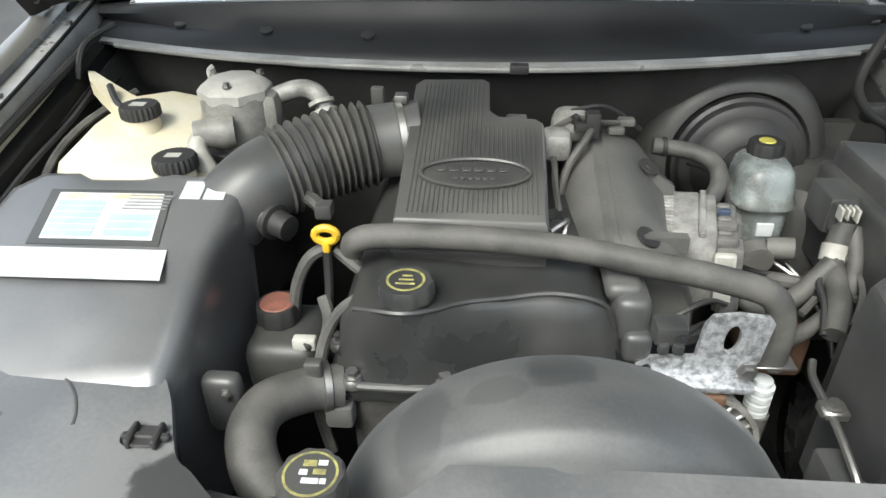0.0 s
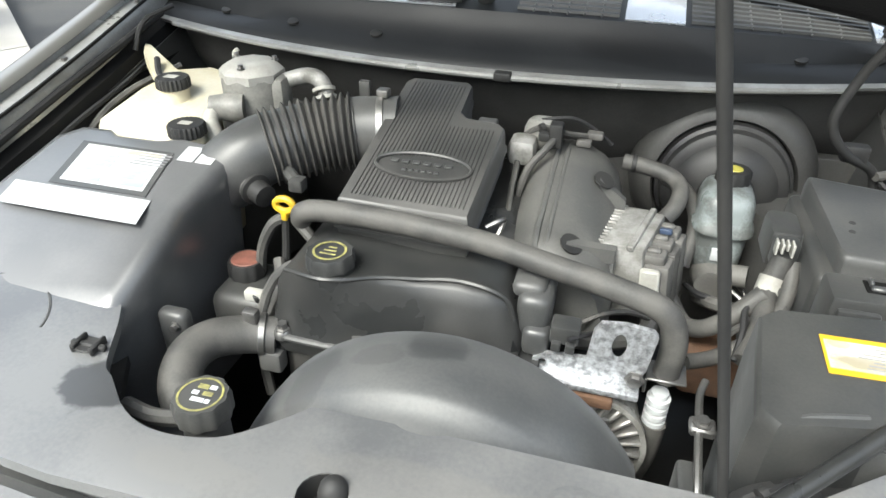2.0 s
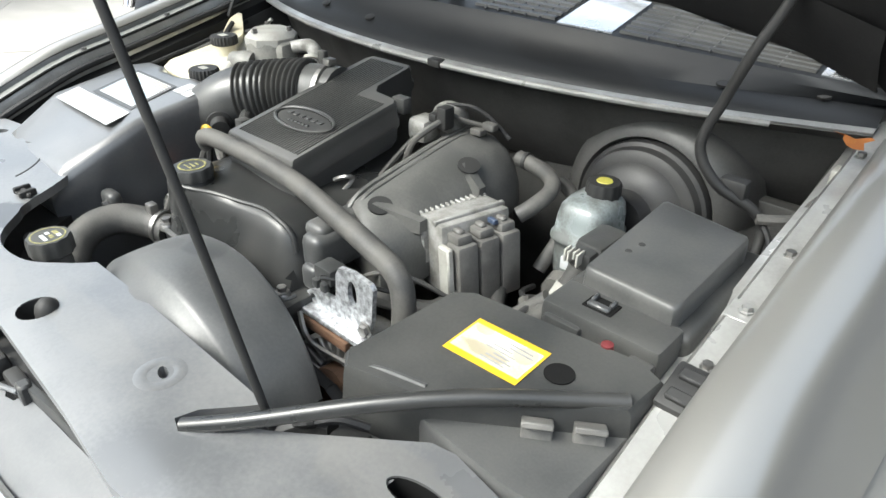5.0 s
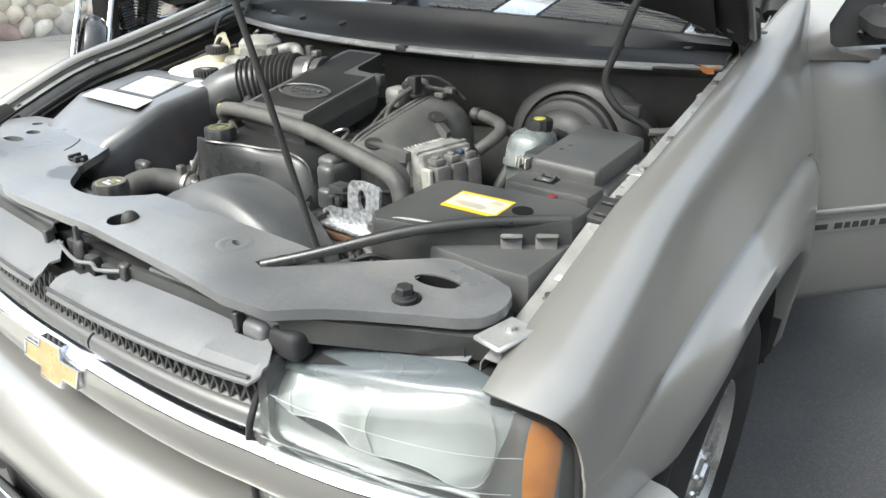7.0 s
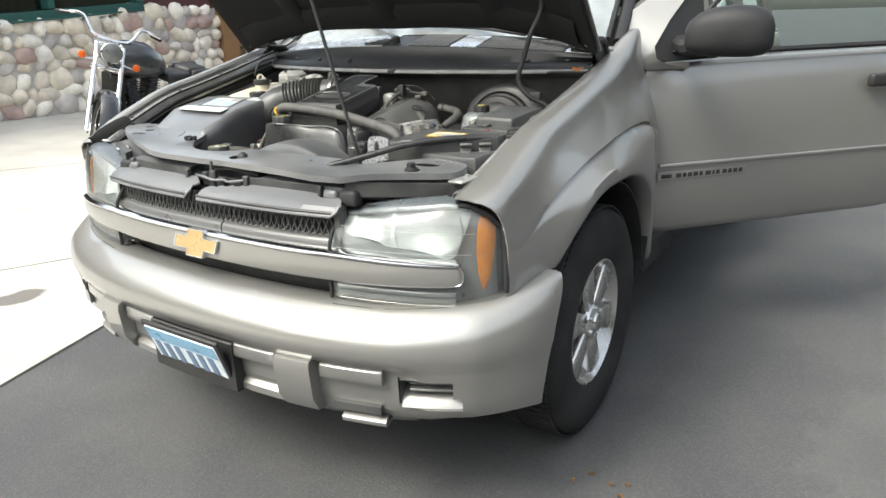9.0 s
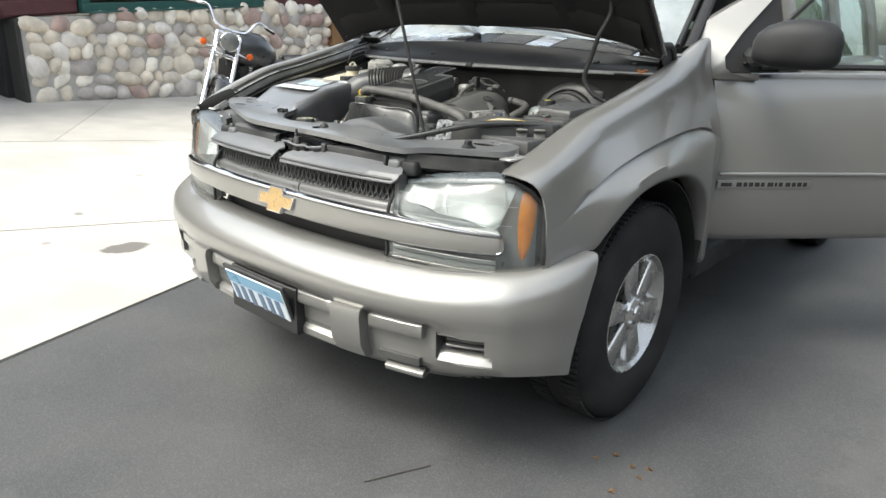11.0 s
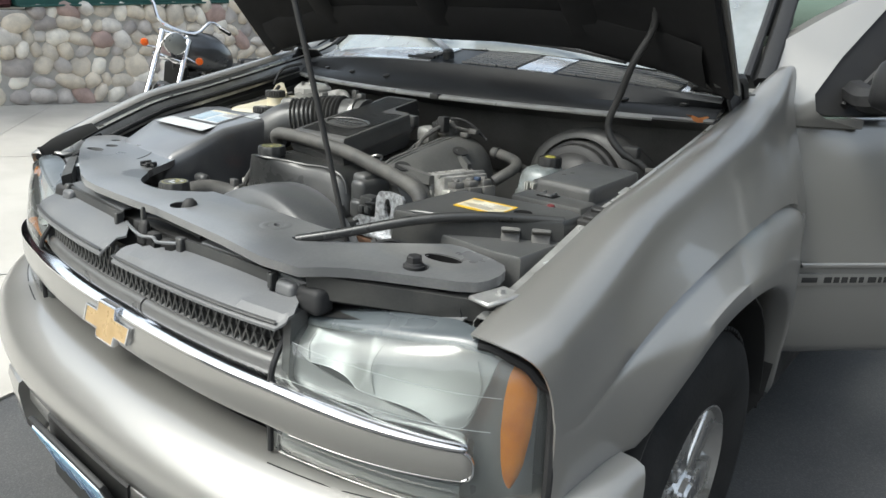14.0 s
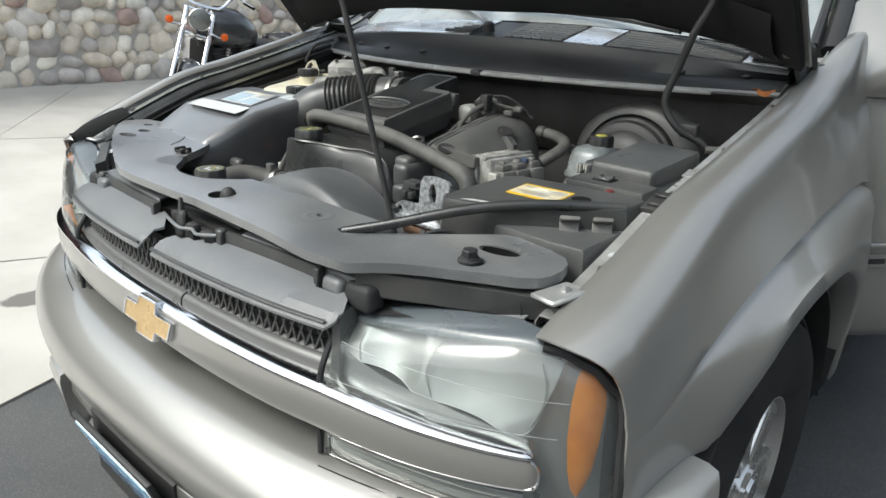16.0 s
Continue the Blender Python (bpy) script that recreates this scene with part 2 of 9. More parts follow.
M_CAPMARK = surface("dull_yellow", (0.42, 0.38, 0.07), (0.30, 0.27, 0.06), rough=0.5, scale=40)
M_ARM = surface("weathered_arm_paint", (0.16, 0.165, 0.17), (0.10, 0.105, 0.11), rough=0.35, scale=20, fine=300, bump=0.03)
# near-black without gloss: paints the darkness inside holes and recesses
M_HOLEBLACK = surface("hole_shade_black", (0.008, 0.008, 0.008), (0.012, 0.012, 0.012), rough=0.9, scale=20, spec=0.05)
M_ELBOW = surface("dusty_duct_plastic", (0.050, 0.051, 0.051), (0.082, 0.081, 0.078), rough=0.42, scale=9, fine=260, bump=0.05, amount=0.8, dust=0.15)
M_BLACK = surface("black_rubber", (0.008, 0.008, 0.008), (0.014, 0.014, 0.013), rough=0.7, scale=20, spec=0.2)
M_LENSTOP = surface("lens_top_plastic", (0.085, 0.098, 0.106), (0.062, 0.072, 0.078), rough=0.28, scale=12, coat=0.3, bump=0.02)
M_FUSELID = surface("fuse_lid_plastic", (0.044, 0.045, 0.045), (0.082, 0.081, 0.077), rough=0.42, scale=11, fine=240, bump=0.05, amount=0.8, dust=0.12)
M_STONE = None
M_SATIN = surface("satin_grey_trim", (0.135, 0.135, 0.132), (0.105, 0.105, 0.102), rough=0.36, metal=0.3, scale=9, fine=300, bump=0.02)
M_TOPPANEL = surface("grille_panel_plastic", (0.105, 0.108, 0.112), (0.145, 0.147, 0.148), rough=0.42, scale=6, fine=240, bump=0.03, amount=0.8, rough_var=0.08, dust=0.2)
M_HOUSING = surface("lamp_housing_grey", (0.215, 0.222, 0.22), (0.165, 0.17, 0.17), rough=0.36, metal=0.35, scale=14, fine=80, rough_var=0.1)
M_MORTAR = surface("mortar", (0.50, 0.475, 0.435), (0.37, 0.35, 0.32), rough=0.95, scale=9, fine=120, bump=0.6)
M_SIDING = surface("dark_red_siding", (0.095, 0.030, 0.032), (0.065, 0.024, 0.026), rough=0.6, scale=6, fine=90, bump=0.1)
M_TEAL = surface("teal_trim_paint", (0.025, 0.10, 0.085), (0.02, 0.075, 0.065), rough=0.45, scale=8, fine=120)
M_WOOD = surface("cedar_post", (0.30, 0.17, 0.075), (0.20, 0.11, 0.05), rough=0.7, scale=5, fine=60, bump=0.3)
# near-black colour that puts the dark of unlit interiors into their surfaces
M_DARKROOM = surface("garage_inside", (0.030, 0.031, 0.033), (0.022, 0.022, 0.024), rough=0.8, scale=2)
M_LITTER = surface("fallen_leaf_litter", (0.30, 0.19, 0.105), (0.14, 0.085, 0.05), rough=0.9, scale=9, fine=60, bump=0.8, amount=0.95, spec=0.1)
M_INDICATOR = surface("orange_lamp_plastic", (0.72, 0.12, 0.010), (0.55, 0.08, 0.008), rough=0.3, scale=30)
M_BIKEBLACK = surface("bike_black_paint", (0.020, 0.020, 0.022), (0.03, 0.03, 0.031), rough=0.3, coat=0.6, scale=10)
M_BIKEGREY = surface("bike_grey_tank", (0.055, 0.058, 0.062), (0.035, 0.036, 0.039), rough=0.35, metal=0.3, coat=0.5, scale=8)
M_LEATHER = surface("black_leather", (0.025, 0.024, 0.024), rough=0.55, scale=20, fine=200, bump=0.2)
M_FOLIAGE = surface("shrub_leaf", (0.10, 0.13, 0.03), (0.16, 0.15, 0.05), rough=0.6, scale=9)


def stone_material():
    m = surface("river_stone", (0.40, 0.36, 0.31), (0.27, 0.245, 0.22), rough=0.75, scale=7, fine=70, bump=0.25, amount=0.8, spec=0.2)
    n, l = m.node_tree.nodes, m.node_tree.links
    info, ramp, mul = n.new("ShaderNodeObjectInfo"), n.new("ShaderNodeValToRGB"), n.new("ShaderNodeMix")
    cols = ((0, (0.46, 0.425, 0.37)), (0.22, (0.60, 0.575, 0.52)), (0.42, (0.38, 0.36, 0.345)), (0.56, (0.50, 0.455, 0.385)),
            (0.70, (0.30, 0.28, 0.27)), (0.80, (0.33, 0.250, 0.228)), (0.86, (0.50, 0.48, 0.45)))
    e = ramp.color_ramp.elements
    for i, (p, c) in enumerate(cols):
        k = e[i] if i < 2 else e.new(p)
        k.position, k.color = p, (*c, 1)
    ramp.color_ramp.interpolation = "CONSTANT"
    l.new(info.outputs["Random"], ramp.inputs[0])
    mul.data_type, mul.blend_type = "RGBA", "MULTIPLY"
    mul.inputs["Factor"].default_value = 1.0
    b = n["Principled BSDF"]
    old = b.inputs["Base Color"].links[0].from_socket
    hs = n.new("ShaderNodeHueSaturation")
    hs.inputs["Value"].default_value, hs.inputs["Saturation"].default_value = 4.3, 0.3
    l.new(old, hs.inputs["Color"])
    l.new(hs.outputs[0], mul.inputs["A"])
    l.new(ramp.outputs[0], mul.inputs["B"])
    l.new(mul.outputs["Result"], b.inputs["Base Color"])
    return m


M_STONE = stone_material()


def stain_and_shade(m, patch, spots, wobble=9.0):
    """Stains and painted shading with a ragged outline of their own: x, y, half widths, strength."""
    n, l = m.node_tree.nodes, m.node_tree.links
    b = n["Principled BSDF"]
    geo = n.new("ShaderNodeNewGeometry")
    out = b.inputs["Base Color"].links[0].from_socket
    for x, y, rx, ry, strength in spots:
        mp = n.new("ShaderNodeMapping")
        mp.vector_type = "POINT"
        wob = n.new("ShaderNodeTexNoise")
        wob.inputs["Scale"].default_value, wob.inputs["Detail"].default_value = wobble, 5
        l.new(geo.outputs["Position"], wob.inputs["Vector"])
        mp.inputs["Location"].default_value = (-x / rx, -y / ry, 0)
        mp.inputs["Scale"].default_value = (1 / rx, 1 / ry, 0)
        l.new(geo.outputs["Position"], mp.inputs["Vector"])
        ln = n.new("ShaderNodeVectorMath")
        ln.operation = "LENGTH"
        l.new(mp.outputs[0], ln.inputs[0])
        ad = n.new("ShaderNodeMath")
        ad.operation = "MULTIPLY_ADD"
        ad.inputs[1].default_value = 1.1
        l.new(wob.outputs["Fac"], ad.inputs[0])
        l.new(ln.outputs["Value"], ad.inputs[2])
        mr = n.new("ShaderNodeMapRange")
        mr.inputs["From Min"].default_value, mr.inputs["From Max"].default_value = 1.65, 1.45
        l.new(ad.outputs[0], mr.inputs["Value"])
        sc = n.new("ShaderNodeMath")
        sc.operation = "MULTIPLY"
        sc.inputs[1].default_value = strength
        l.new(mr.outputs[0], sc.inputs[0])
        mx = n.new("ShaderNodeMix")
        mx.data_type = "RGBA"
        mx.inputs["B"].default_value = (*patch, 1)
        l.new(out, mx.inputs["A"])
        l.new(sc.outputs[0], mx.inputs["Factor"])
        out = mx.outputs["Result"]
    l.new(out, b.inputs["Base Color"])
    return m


def ground_material(name, col, col2, patch, scale, grit, bump, spots=(), specks=0.0):
    """Paving with broad weathering, grit and a few stains of their own outline."""
    m = surface(name, col, col2, rough=0.85, scale=scale, fine=grit, bump=bump, amount=0.8, rough_var=0.1)
    if specks:
        n, l = m.node_tree.nodes, m.node_tree.links
        b = n["Principled BSDF"]
        geo, vor, mr, mx = (n.new("ShaderNode" + k) for k in ("NewGeometry", "TexVoronoi", "MapRange", "Mix"))
        vor.inputs["Scale"].default_value = 240
        l.new(geo.outputs["Position"], vor.inputs["Vector"])
        sep = n.new("ShaderNodeSeparateColor")
        l.new(vor.outputs["Color"], sep.inputs[0])
        mr.inputs["From Min"].default_value, mr.inputs["From Max"].default_value = 0.55, 1.0
        mr.inputs["To Max"].default_value = specks
        l.new(sep.outputs[0], mr.inputs["Value"])
        mx.data_type = "RGBA"
        mx.inputs["B"].default_value = (0.26, 0.255, 0.245, 1)
        l.new(b.inputs["Base Color"].links[0].from_socket, mx.inputs["A"])
        l.new(mr.outputs[0], mx.inputs["Factor"])
        l.new(mx.outputs["Result"], b.inputs["Base Color"])
    return stain_and_shade(m, patch, spots)


M_ASPHALT = ground_material("asphalt", (0.050, 0.051, 0.053), (0.078, 0.078, 0.077), (0.12, 0.118, 0.112), 2.1, 130, 0.9,
                            ((1.9, 1.2, 0.35, 0.5, 0.2), (1.4, -0.6, 0.3, 0.25, 0.25), (0.9, 0.05, 0.30, 0.10, 0.3), (1.55, 0.35, 0.12, 0.3, 0.3), (0.1, -0.75, 0.4, 0.12, 0.25)), specks=0.13)
M_CONCRETE = ground_material("concrete", (0.46, 0.44, 0.40), (0.37, 0.35, 0.315), (0.13, 0.12, 0.11), 1.7, 300, 0.3,
                             ((-1.957, 0.521, 0.072, 0.125, 0.95), (-2.677, 0.552, 0.03, 0.027, 0.7), (-2.247, 0.203, 0.028, 0.028, 0.5), (-3.40, 1.30, 0.027, 0.044, 0.4)))


# ---- shape helpers ----
def put(bm, other, m=None):
    """Moves the faces of another bmesh into bm."""
    if m is not None:
        bmesh.ops.transform(other, matrix=m, verts=other.verts)
    vs = [bm.verts.new(v.co) for v in other.verts]
    other.verts.index_update()
    for f in other.faces:
        try:
            g = bm.faces.new([vs[v.index] for v in f.verts])
            g.material_index = f.material_index
        except ValueError:
            pass
    other.free()
    return bm


def part(name, bm, mats, parent=None, label="", angle=38, origin=None):
    """Links a bmesh as one mesh object, under a thing or a part, with its origin at its middle."""
    bmesh.ops.recalc_face_normals(bm, faces=bm.faces)
    xs = [v.co for v in bm.verts]
    lo = Vector([min(c[i] for c in xs) for i in range(3)])
    hi = Vector([max(c[i] for c in xs) for i in range(3)])
    mid = Vector(origin) if origin is not None else (lo + hi) / 2
    bmesh.ops.translate(bm, vec=-mid, verts=bm.verts)
    me = bpy.data.meshes.new(name)
    bm.to_mesh(me)
    bm.free()
    for m in mats if isinstance(mats, (list, tuple)) else [mats]:
        me.materials.append(m)
    me.polygons.foreach_set("use_smooth", [True] * len(me.polygons))
    me.set_sharp_from_angle(angle=radians(angle))
    ob = new(name, me)
    base = Vector((0, 0, 0))
    p = parent
    while p is not None:
        base += p.location
        p = p.parent
    ob.location = mid - base
    ob.parent = parent
    if label:
        ob["label"] = label
    return ob


def thing(name, at=(0, 0, 0), label="", category="", group="", kind=""):
    ob = new(name)
    ob.location = at
    ob.empty_display_size = 0.1
    return tagged(ob, label, category, group, kind)


def B():
    return bmesh.new()


def rbox(bm, lo, hi, r=0.01, seg=2, top=(1, 1), shift=(0, 0), m=None, mat=0):
    """A box between two corners with rounded edges; top: how much its upper face is drawn in, shift: how far it leans."""
    t = B()
    lo, hi = Vector(lo), Vector(hi)
    c, s = (lo + hi) / 2, hi - lo
    bmesh.ops.create_cube(t, size=1)
    for v in t.verts:
        up = v.co.z > 0
        v.co = Vector((v.co.x * s.x * (top[0] if up else 1) + (shift[0] if up else 0),
                       v.co.y * s.y * (top[1] if up else 1) + (shift[1] if up else 0), v.co.z * s.z)) + c
    if r > 0:
        bmesh.ops.bevel(t, geom=t.edges[:], offset=min(r, 0.45 * min(s)), segments=seg, profile=0.5, affect="EDGES")
    for f in t.faces:
        f.material_index = mat
    return put(bm, t, m)


def spline(pts, k=6):
    """Points of a smooth line through pts."""
    P = [Vector(p) for p in pts]
    if len(P) < 3:
        return P
    out = []
    for i in range(len(P) - 1):
        a, b, c, d = P[max(i - 1, 0)], P[i], P[i + 1], P[min(i + 2, len(P) - 1)]
        for j in range(k):
            t = j / k
            out.append(0.5 * (2 * b + (c - a) * t + (2 * a - 5 * b + 4 * c - d) * t * t + (3 * b - a - 3 * c + d) * t ** 3))
    return out + [P[-1]]


def loft(bm, rows, close=False, ends=False, mat=0):
    vs = [[bm.verts.new(p) for p in r] for r in rows]
    n = len(vs[0])
    for a, b in zip(vs, vs[1:]):
        for j in range(n if close else n - 1):
            k = (j + 1) % n
            try:
                bm.faces.new((a[j], a[k], b[k], b[j])).material_index = mat
            except ValueError:
                pass
    if ends:
        for r in (vs[0], vs[-1]):
            bm.faces.new(r).material_index = mat
    return bm


def tube(bm, pts, r, n=10, k=6, mat=0, flat=1.0):
    """A tube along a smooth line; r: a radius, or a function of the way along (0 to 1)."""
    P = spline(pts, k)
    rows, side = [], None
    for i, p in enumerate(P):
        d = (P[min(i + 1, len(P) - 1)] - P[max(i - 1, 0)]).normalized()
        if side is None:
            side = d.cross(Vector((0.13, 0.21, 0.97))).normalized()
        side = (side - d * side.dot(d)).normalized()
        up = d.cross(side)
        rr = r(i / (len(P) - 1)) if callable(r) else r
        rows.append([p + (side * math.cos(2 * math.pi * j / n) + up * math.sin(2 * math.pi * j / n) * flat) * rr for j in range(n)])
    return loft(bm, rows, close=True, ends=True, mat=mat)


def lathe(bm, prof, n=24, m=None, mat=0, wave=0.0, lobes=0):
    """A body turned round z: prof holds (radius, height); wave and lobes flute the rim."""
    t = B()
    rows = []
    for r, z in prof:
        rows.append([Vector(((r * (1 + wave * math.cos(lobes * 2 * math.pi * j / n))) * math.cos(2 * math.pi * j / n),
                             (r * (1 + wave * math.cos(lobes * 2 * math.pi * j / n))) * math.sin(2 * math.pi * j / n), z)) for j in range(n)])
    loft(t, rows, close=True, mat=mat)
    t.verts.ensure_lookup_table()
    if prof[0][0] < 0.012:
        t.faces.new(t.verts[:n]).material_index = mat
    if prof[-1][0] < 0.012:
        t.faces.new(t.verts[-n:]).material_index = mat
    return put(bm, t, m)


def aim(at, way, spin=0):
    """A pose whose z axis points along way."""
    return Matrix.Translation(at) @ Vector(way).to_track_quat("Z", "Y").to_matrix().to_4x4() @ Matrix.Rotation(radians(spin), 4, "Z")


def ring2(x, y, r, n=16, ry=None, turn=0.0):
    c, s = math.cos(radians(turn)), math.sin(radians(turn))
    return [(x + c * r * math.cos(2 * math.pi * i / n) - s * (ry or r) * math.sin(2 * math.pi * i / n),
             y + s * r * math.cos(2 * math.pi * i / n) + c * (ry or r) * math.sin(2 * math.pi * i / n)) for i in range(n)]


def plate(bm, outline, z0, z1, holes=(), m=None, mat=0, lift=None, lip=0.0):
    """A flat plate with holes between two heights; lift(x, y) bends it; lip rounds its rim."""
    t = B()
    edges = []
    for loop in (outline, *holes):
        vs = [t.verts.new((x, y, z1)) for x, y in loop]
        edges += [t.edges.new((a, b)) for a, b in zip(vs, vs[1:] + vs[:1])]
    bmesh.ops.triangle_fill(t, use_beauty=True, use_dissolve=False, edges=edges)
    bmesh.ops.recalc_face_normals(t, faces=t.faces)
    faces = t.faces[:]
    if lift:
        bmesh.ops.subdivide_edges(t, edges=t.edges[:], cuts=2, use_grid_fill=True)
        faces = t.faces[:]
    ex = bmesh.ops.extrude_face_region(t, geom=faces)
    for v in ex["geom"]:
        if isinstance(v, bmesh.types.BMVert):
            v.co.z = z0
    if lift:
        for v in t.verts:
            v.co.z += lift(v.co.x, v.co.y)
    for f in t.faces:
        f.material_index = mat
    return put(bm, t, m)


def thicken(bm, t):
    bmesh.ops.recalc_face_normals(bm, faces=bm.faces)
    bmesh.ops.solidify(bm, geom=bm.faces[:], thickness=t)
    return bm


def line(table, v):
    """A value between the rows (key, value) of a table."""
    if v <= table[0][0]:
        return table[0][1]
    for (a, p), (b, q) in zip(table, table[1:]):
        if v <= b:
            return p + (q - p) * (v - a) / (b - a)
    return table[-1][1]


def curve(table, v):
    """Like line, but with no corner at the rows."""
    if v <= table[0][0] or v >= table[-1][0]:
        return line(table, v)
    i = max(k for k in range(len(table) - 1) if table[k][0] <= v)

    def slope(k):
        if k in (0, len(table) - 1):
            return 0 if k else (table[1][1] - table[0][1]) / (table[1][0] - table[0][0])
        return (table[k + 1][1] - table[k - 1][1]) / (table[k + 1][0] - table[k - 1][0])
    (a, p), (b, q) = table[i], table[i + 1]
    h, t = b - a, (v - a) / (b - a)
    return (2 * t ** 3 - 3 * t * t + 1) * p + (t ** 3 - 2 * t * t + t) * h * slope(i) + (3 * t * t - 2 * t ** 3) * q + (t ** 3 - t * t) * h * slope(i + 1)


def bolt(bm, at, r=0.008, way=(0, 0, 1), h=0.008):
    lathe(bm, [(0.0005, 0), (r * 1.5, 0), (r * 1.5, h * 0.25), (r, h * 0.3), (r, h), (0.0005, h * 1.05)], 6, aim(at, way))
    return bm


def cap(bm, at, r, h, lobes=8, way=(0, 0, 1)):
    lathe(bm, [(0.001, 0), (r * 0.86, 0), (r, h * 0.12), (r, h * 0.8), (r * 0.93, h), (0.001, h)], 48, aim(at, way), wave=0.035, lobes=lobes)
    return bm

stain_and_shade(M_STICKER, (0.24, 0.215, 0.16), ((0.552, 0.612, 0.030, 0.009, 0.75), (0.590, 0.634, 0.013, 0.014, 0.6), (0.530, 0.640, 0.012, 0.008, 0.6)), 70.0)
# one darker, wide oval on the cowl at x = 0.305
stain_and_shade(M_COWL, (0.008, 0.0085, 0.0095), ((0.305, 1.142, 0.125, 0.026, 0.75),), 2.5)
# the first spot paints the shading of a round dish in the cover
stain_and_shade(M_COVER, (0.030, 0.030, 0.030), ((-0.268, 0.390, 0.045, 0.038, 0.9), (-0.50, 0.36, 0.04, 0.012, 0.5)), 38.0)
stain_and_shade(M_COVER, (0.19, 0.18, 0.16), ((0.12, 0.36, 0.11, 0.03, 0.18), (0.56, 0.45, 0.10, 0.04, 0.18), (-0.10, 0.32, 0.08, 0.02, 0.15)), 26.0)
M_LEAFDULL = surface("dull_dry_leaf", (0.26, 0.15, 0.07), (0.16, 0.09, 0.045), rough=0.7, scale=60, fine=300, bump=0.1)
stain_and_shade(M_SHROUD, (0.018, 0.019, 0.020), ((0.085, 0.545, 0.035, 0.030, 0.5), (0.02, 0.52, 0.03, 0.02, 0.3), (-0.06, 0.50, 0.03, 0.05, 0.4)), 30.0)
M_SLATGREY = surface("dull_silver_plastic", (0.20, 0.197, 0.188), (0.16, 0.157, 0.148), rough=0.5, metal=0.3, scale=12, fine=300, bump=0.03)


# ---- setting ----
def apron(x, y):
    """Height of the concrete, which climbs from the asphalt's edge towards the house."""
    return 0.010 + 0.07 * max(0.0, -((x + 1.17) * 0.957 + y * 0.29))


def slab_cells():
    """Concrete slabs on a turned grid, cut by the asphalt's edge and the house."""
    u, n = Vector((0.33, 0.944, 0)), Vector((0.944, -0.33, 0))
    for i in range(-5, 4):
        for j in range(-4, 4):
            a0, a1 = -2.46 + i * 2.49, -2.46 + (i + 1) * 2.49
            # the joints across stand only in the courses by the house
            b0, b1, lean = (-0.286 + j * 2.9, -0.286 + (j + 1) * 2.9, 0.286) if i < -1 else (-4.6 + j * 9.0, 4.4 + j * 9.0, 0)
            t = B()
            g = 0.007
            h = 0.003
            vs = [t.verts.new(n * a + u * (b - lean * (a + 5.51))) for a, b in ((a0 + g, b0 + h), (a1 - g, b0 + h), (a1 - g, b1 - h), (a0 + g, b1 - h))]
            t.faces.new(vs)
            for co, no in (((-1.17, 0.0, 0), (0.957, 0.29, 0)), ((-12.2, 0, 0), (-1, 0, 0)), ((0, 13, 0), (0, 1, 0)), ((0, -9, 0), (0, -1, 0)), ((-4.48, 4.34, 0), (0.648, 0.762, 0))):
                bmesh.ops.bisect_plane(t, geom=t.verts[:] + t.edges[:] + t.faces[:], plane_co=co, plane_no=no, clear_outer=True)
            if not t.faces:
                t.free()
                continue
            ex = bmesh.ops.extrude_face_region(t, geom=t.faces[:])
            for v in ex["geom"]:
                if isinstance(v, bmesh.types.BMVert):
                    v.co.z = apron(v.co.x, v.co.y)
            yield t


def build_setting():
    bm = B()
    s = 900
    bm.faces.new([bm.verts.new(p) for p in ((-s, -s, 0), (s, -s, 0), (s, s, 0), (-s, s, 0))])
    tagged(part("ground", bm, M_ASPHALT), "dark grey worn asphalt driveway", "ground", kind="structure")
    drive = tagged(thing("pavement"), "pale weathered concrete slabs with open joints and stains", "pavement", kind="structure")
    for t in slab_cells():
        part("slab", t, M_CONCRETE, drive)


build_setting()

# the building that stands across the drive: its wall leans off the drive's axis
WALL_AT, WALL_WAY = Vector((-6.90, 1.76, 0)), Vector((-0.046, 0.999, 0))
WALL_OUT = Vector((0.999, 0.046, 0))


def wallp(s, out, z):
    return WALL_AT + WALL_WAY * s + WALL_OUT * out + Vector((0, 0, z))


def wall_lift(s):
    """The stone course and all above it climb along the wall."""
    return line([(-0.5, -0.04), (0, 0), (0.7, 0.070), (1.7, 0.155), (3.0, 0.25), (4.6, 0.30), (6.0, 0.34)], s)


def wall_box(bm, s0, s1, o0, o1, z0, z1, r=0.01, mat=0):
    m = Matrix.Translation(WALL_AT) @ Matrix(((WALL_OUT.x, WALL_WAY.x, 0, 0), (WALL_OUT.y, WALL_WAY.y, 0, 0), (0, 0, 1, 0), (0, 0, 0, 1)))
    old = set(bm.verts)
    rbox(bm, (o0, s0, z0), (o1, s1, z1), r, 1, m=m, mat=mat)
    for v in bm.verts:
        if v not in old and v.co.z > 0.9:
            v.co.z += wall_lift((v.co - WALL_AT).dot(WALL_WAY))
    return bm


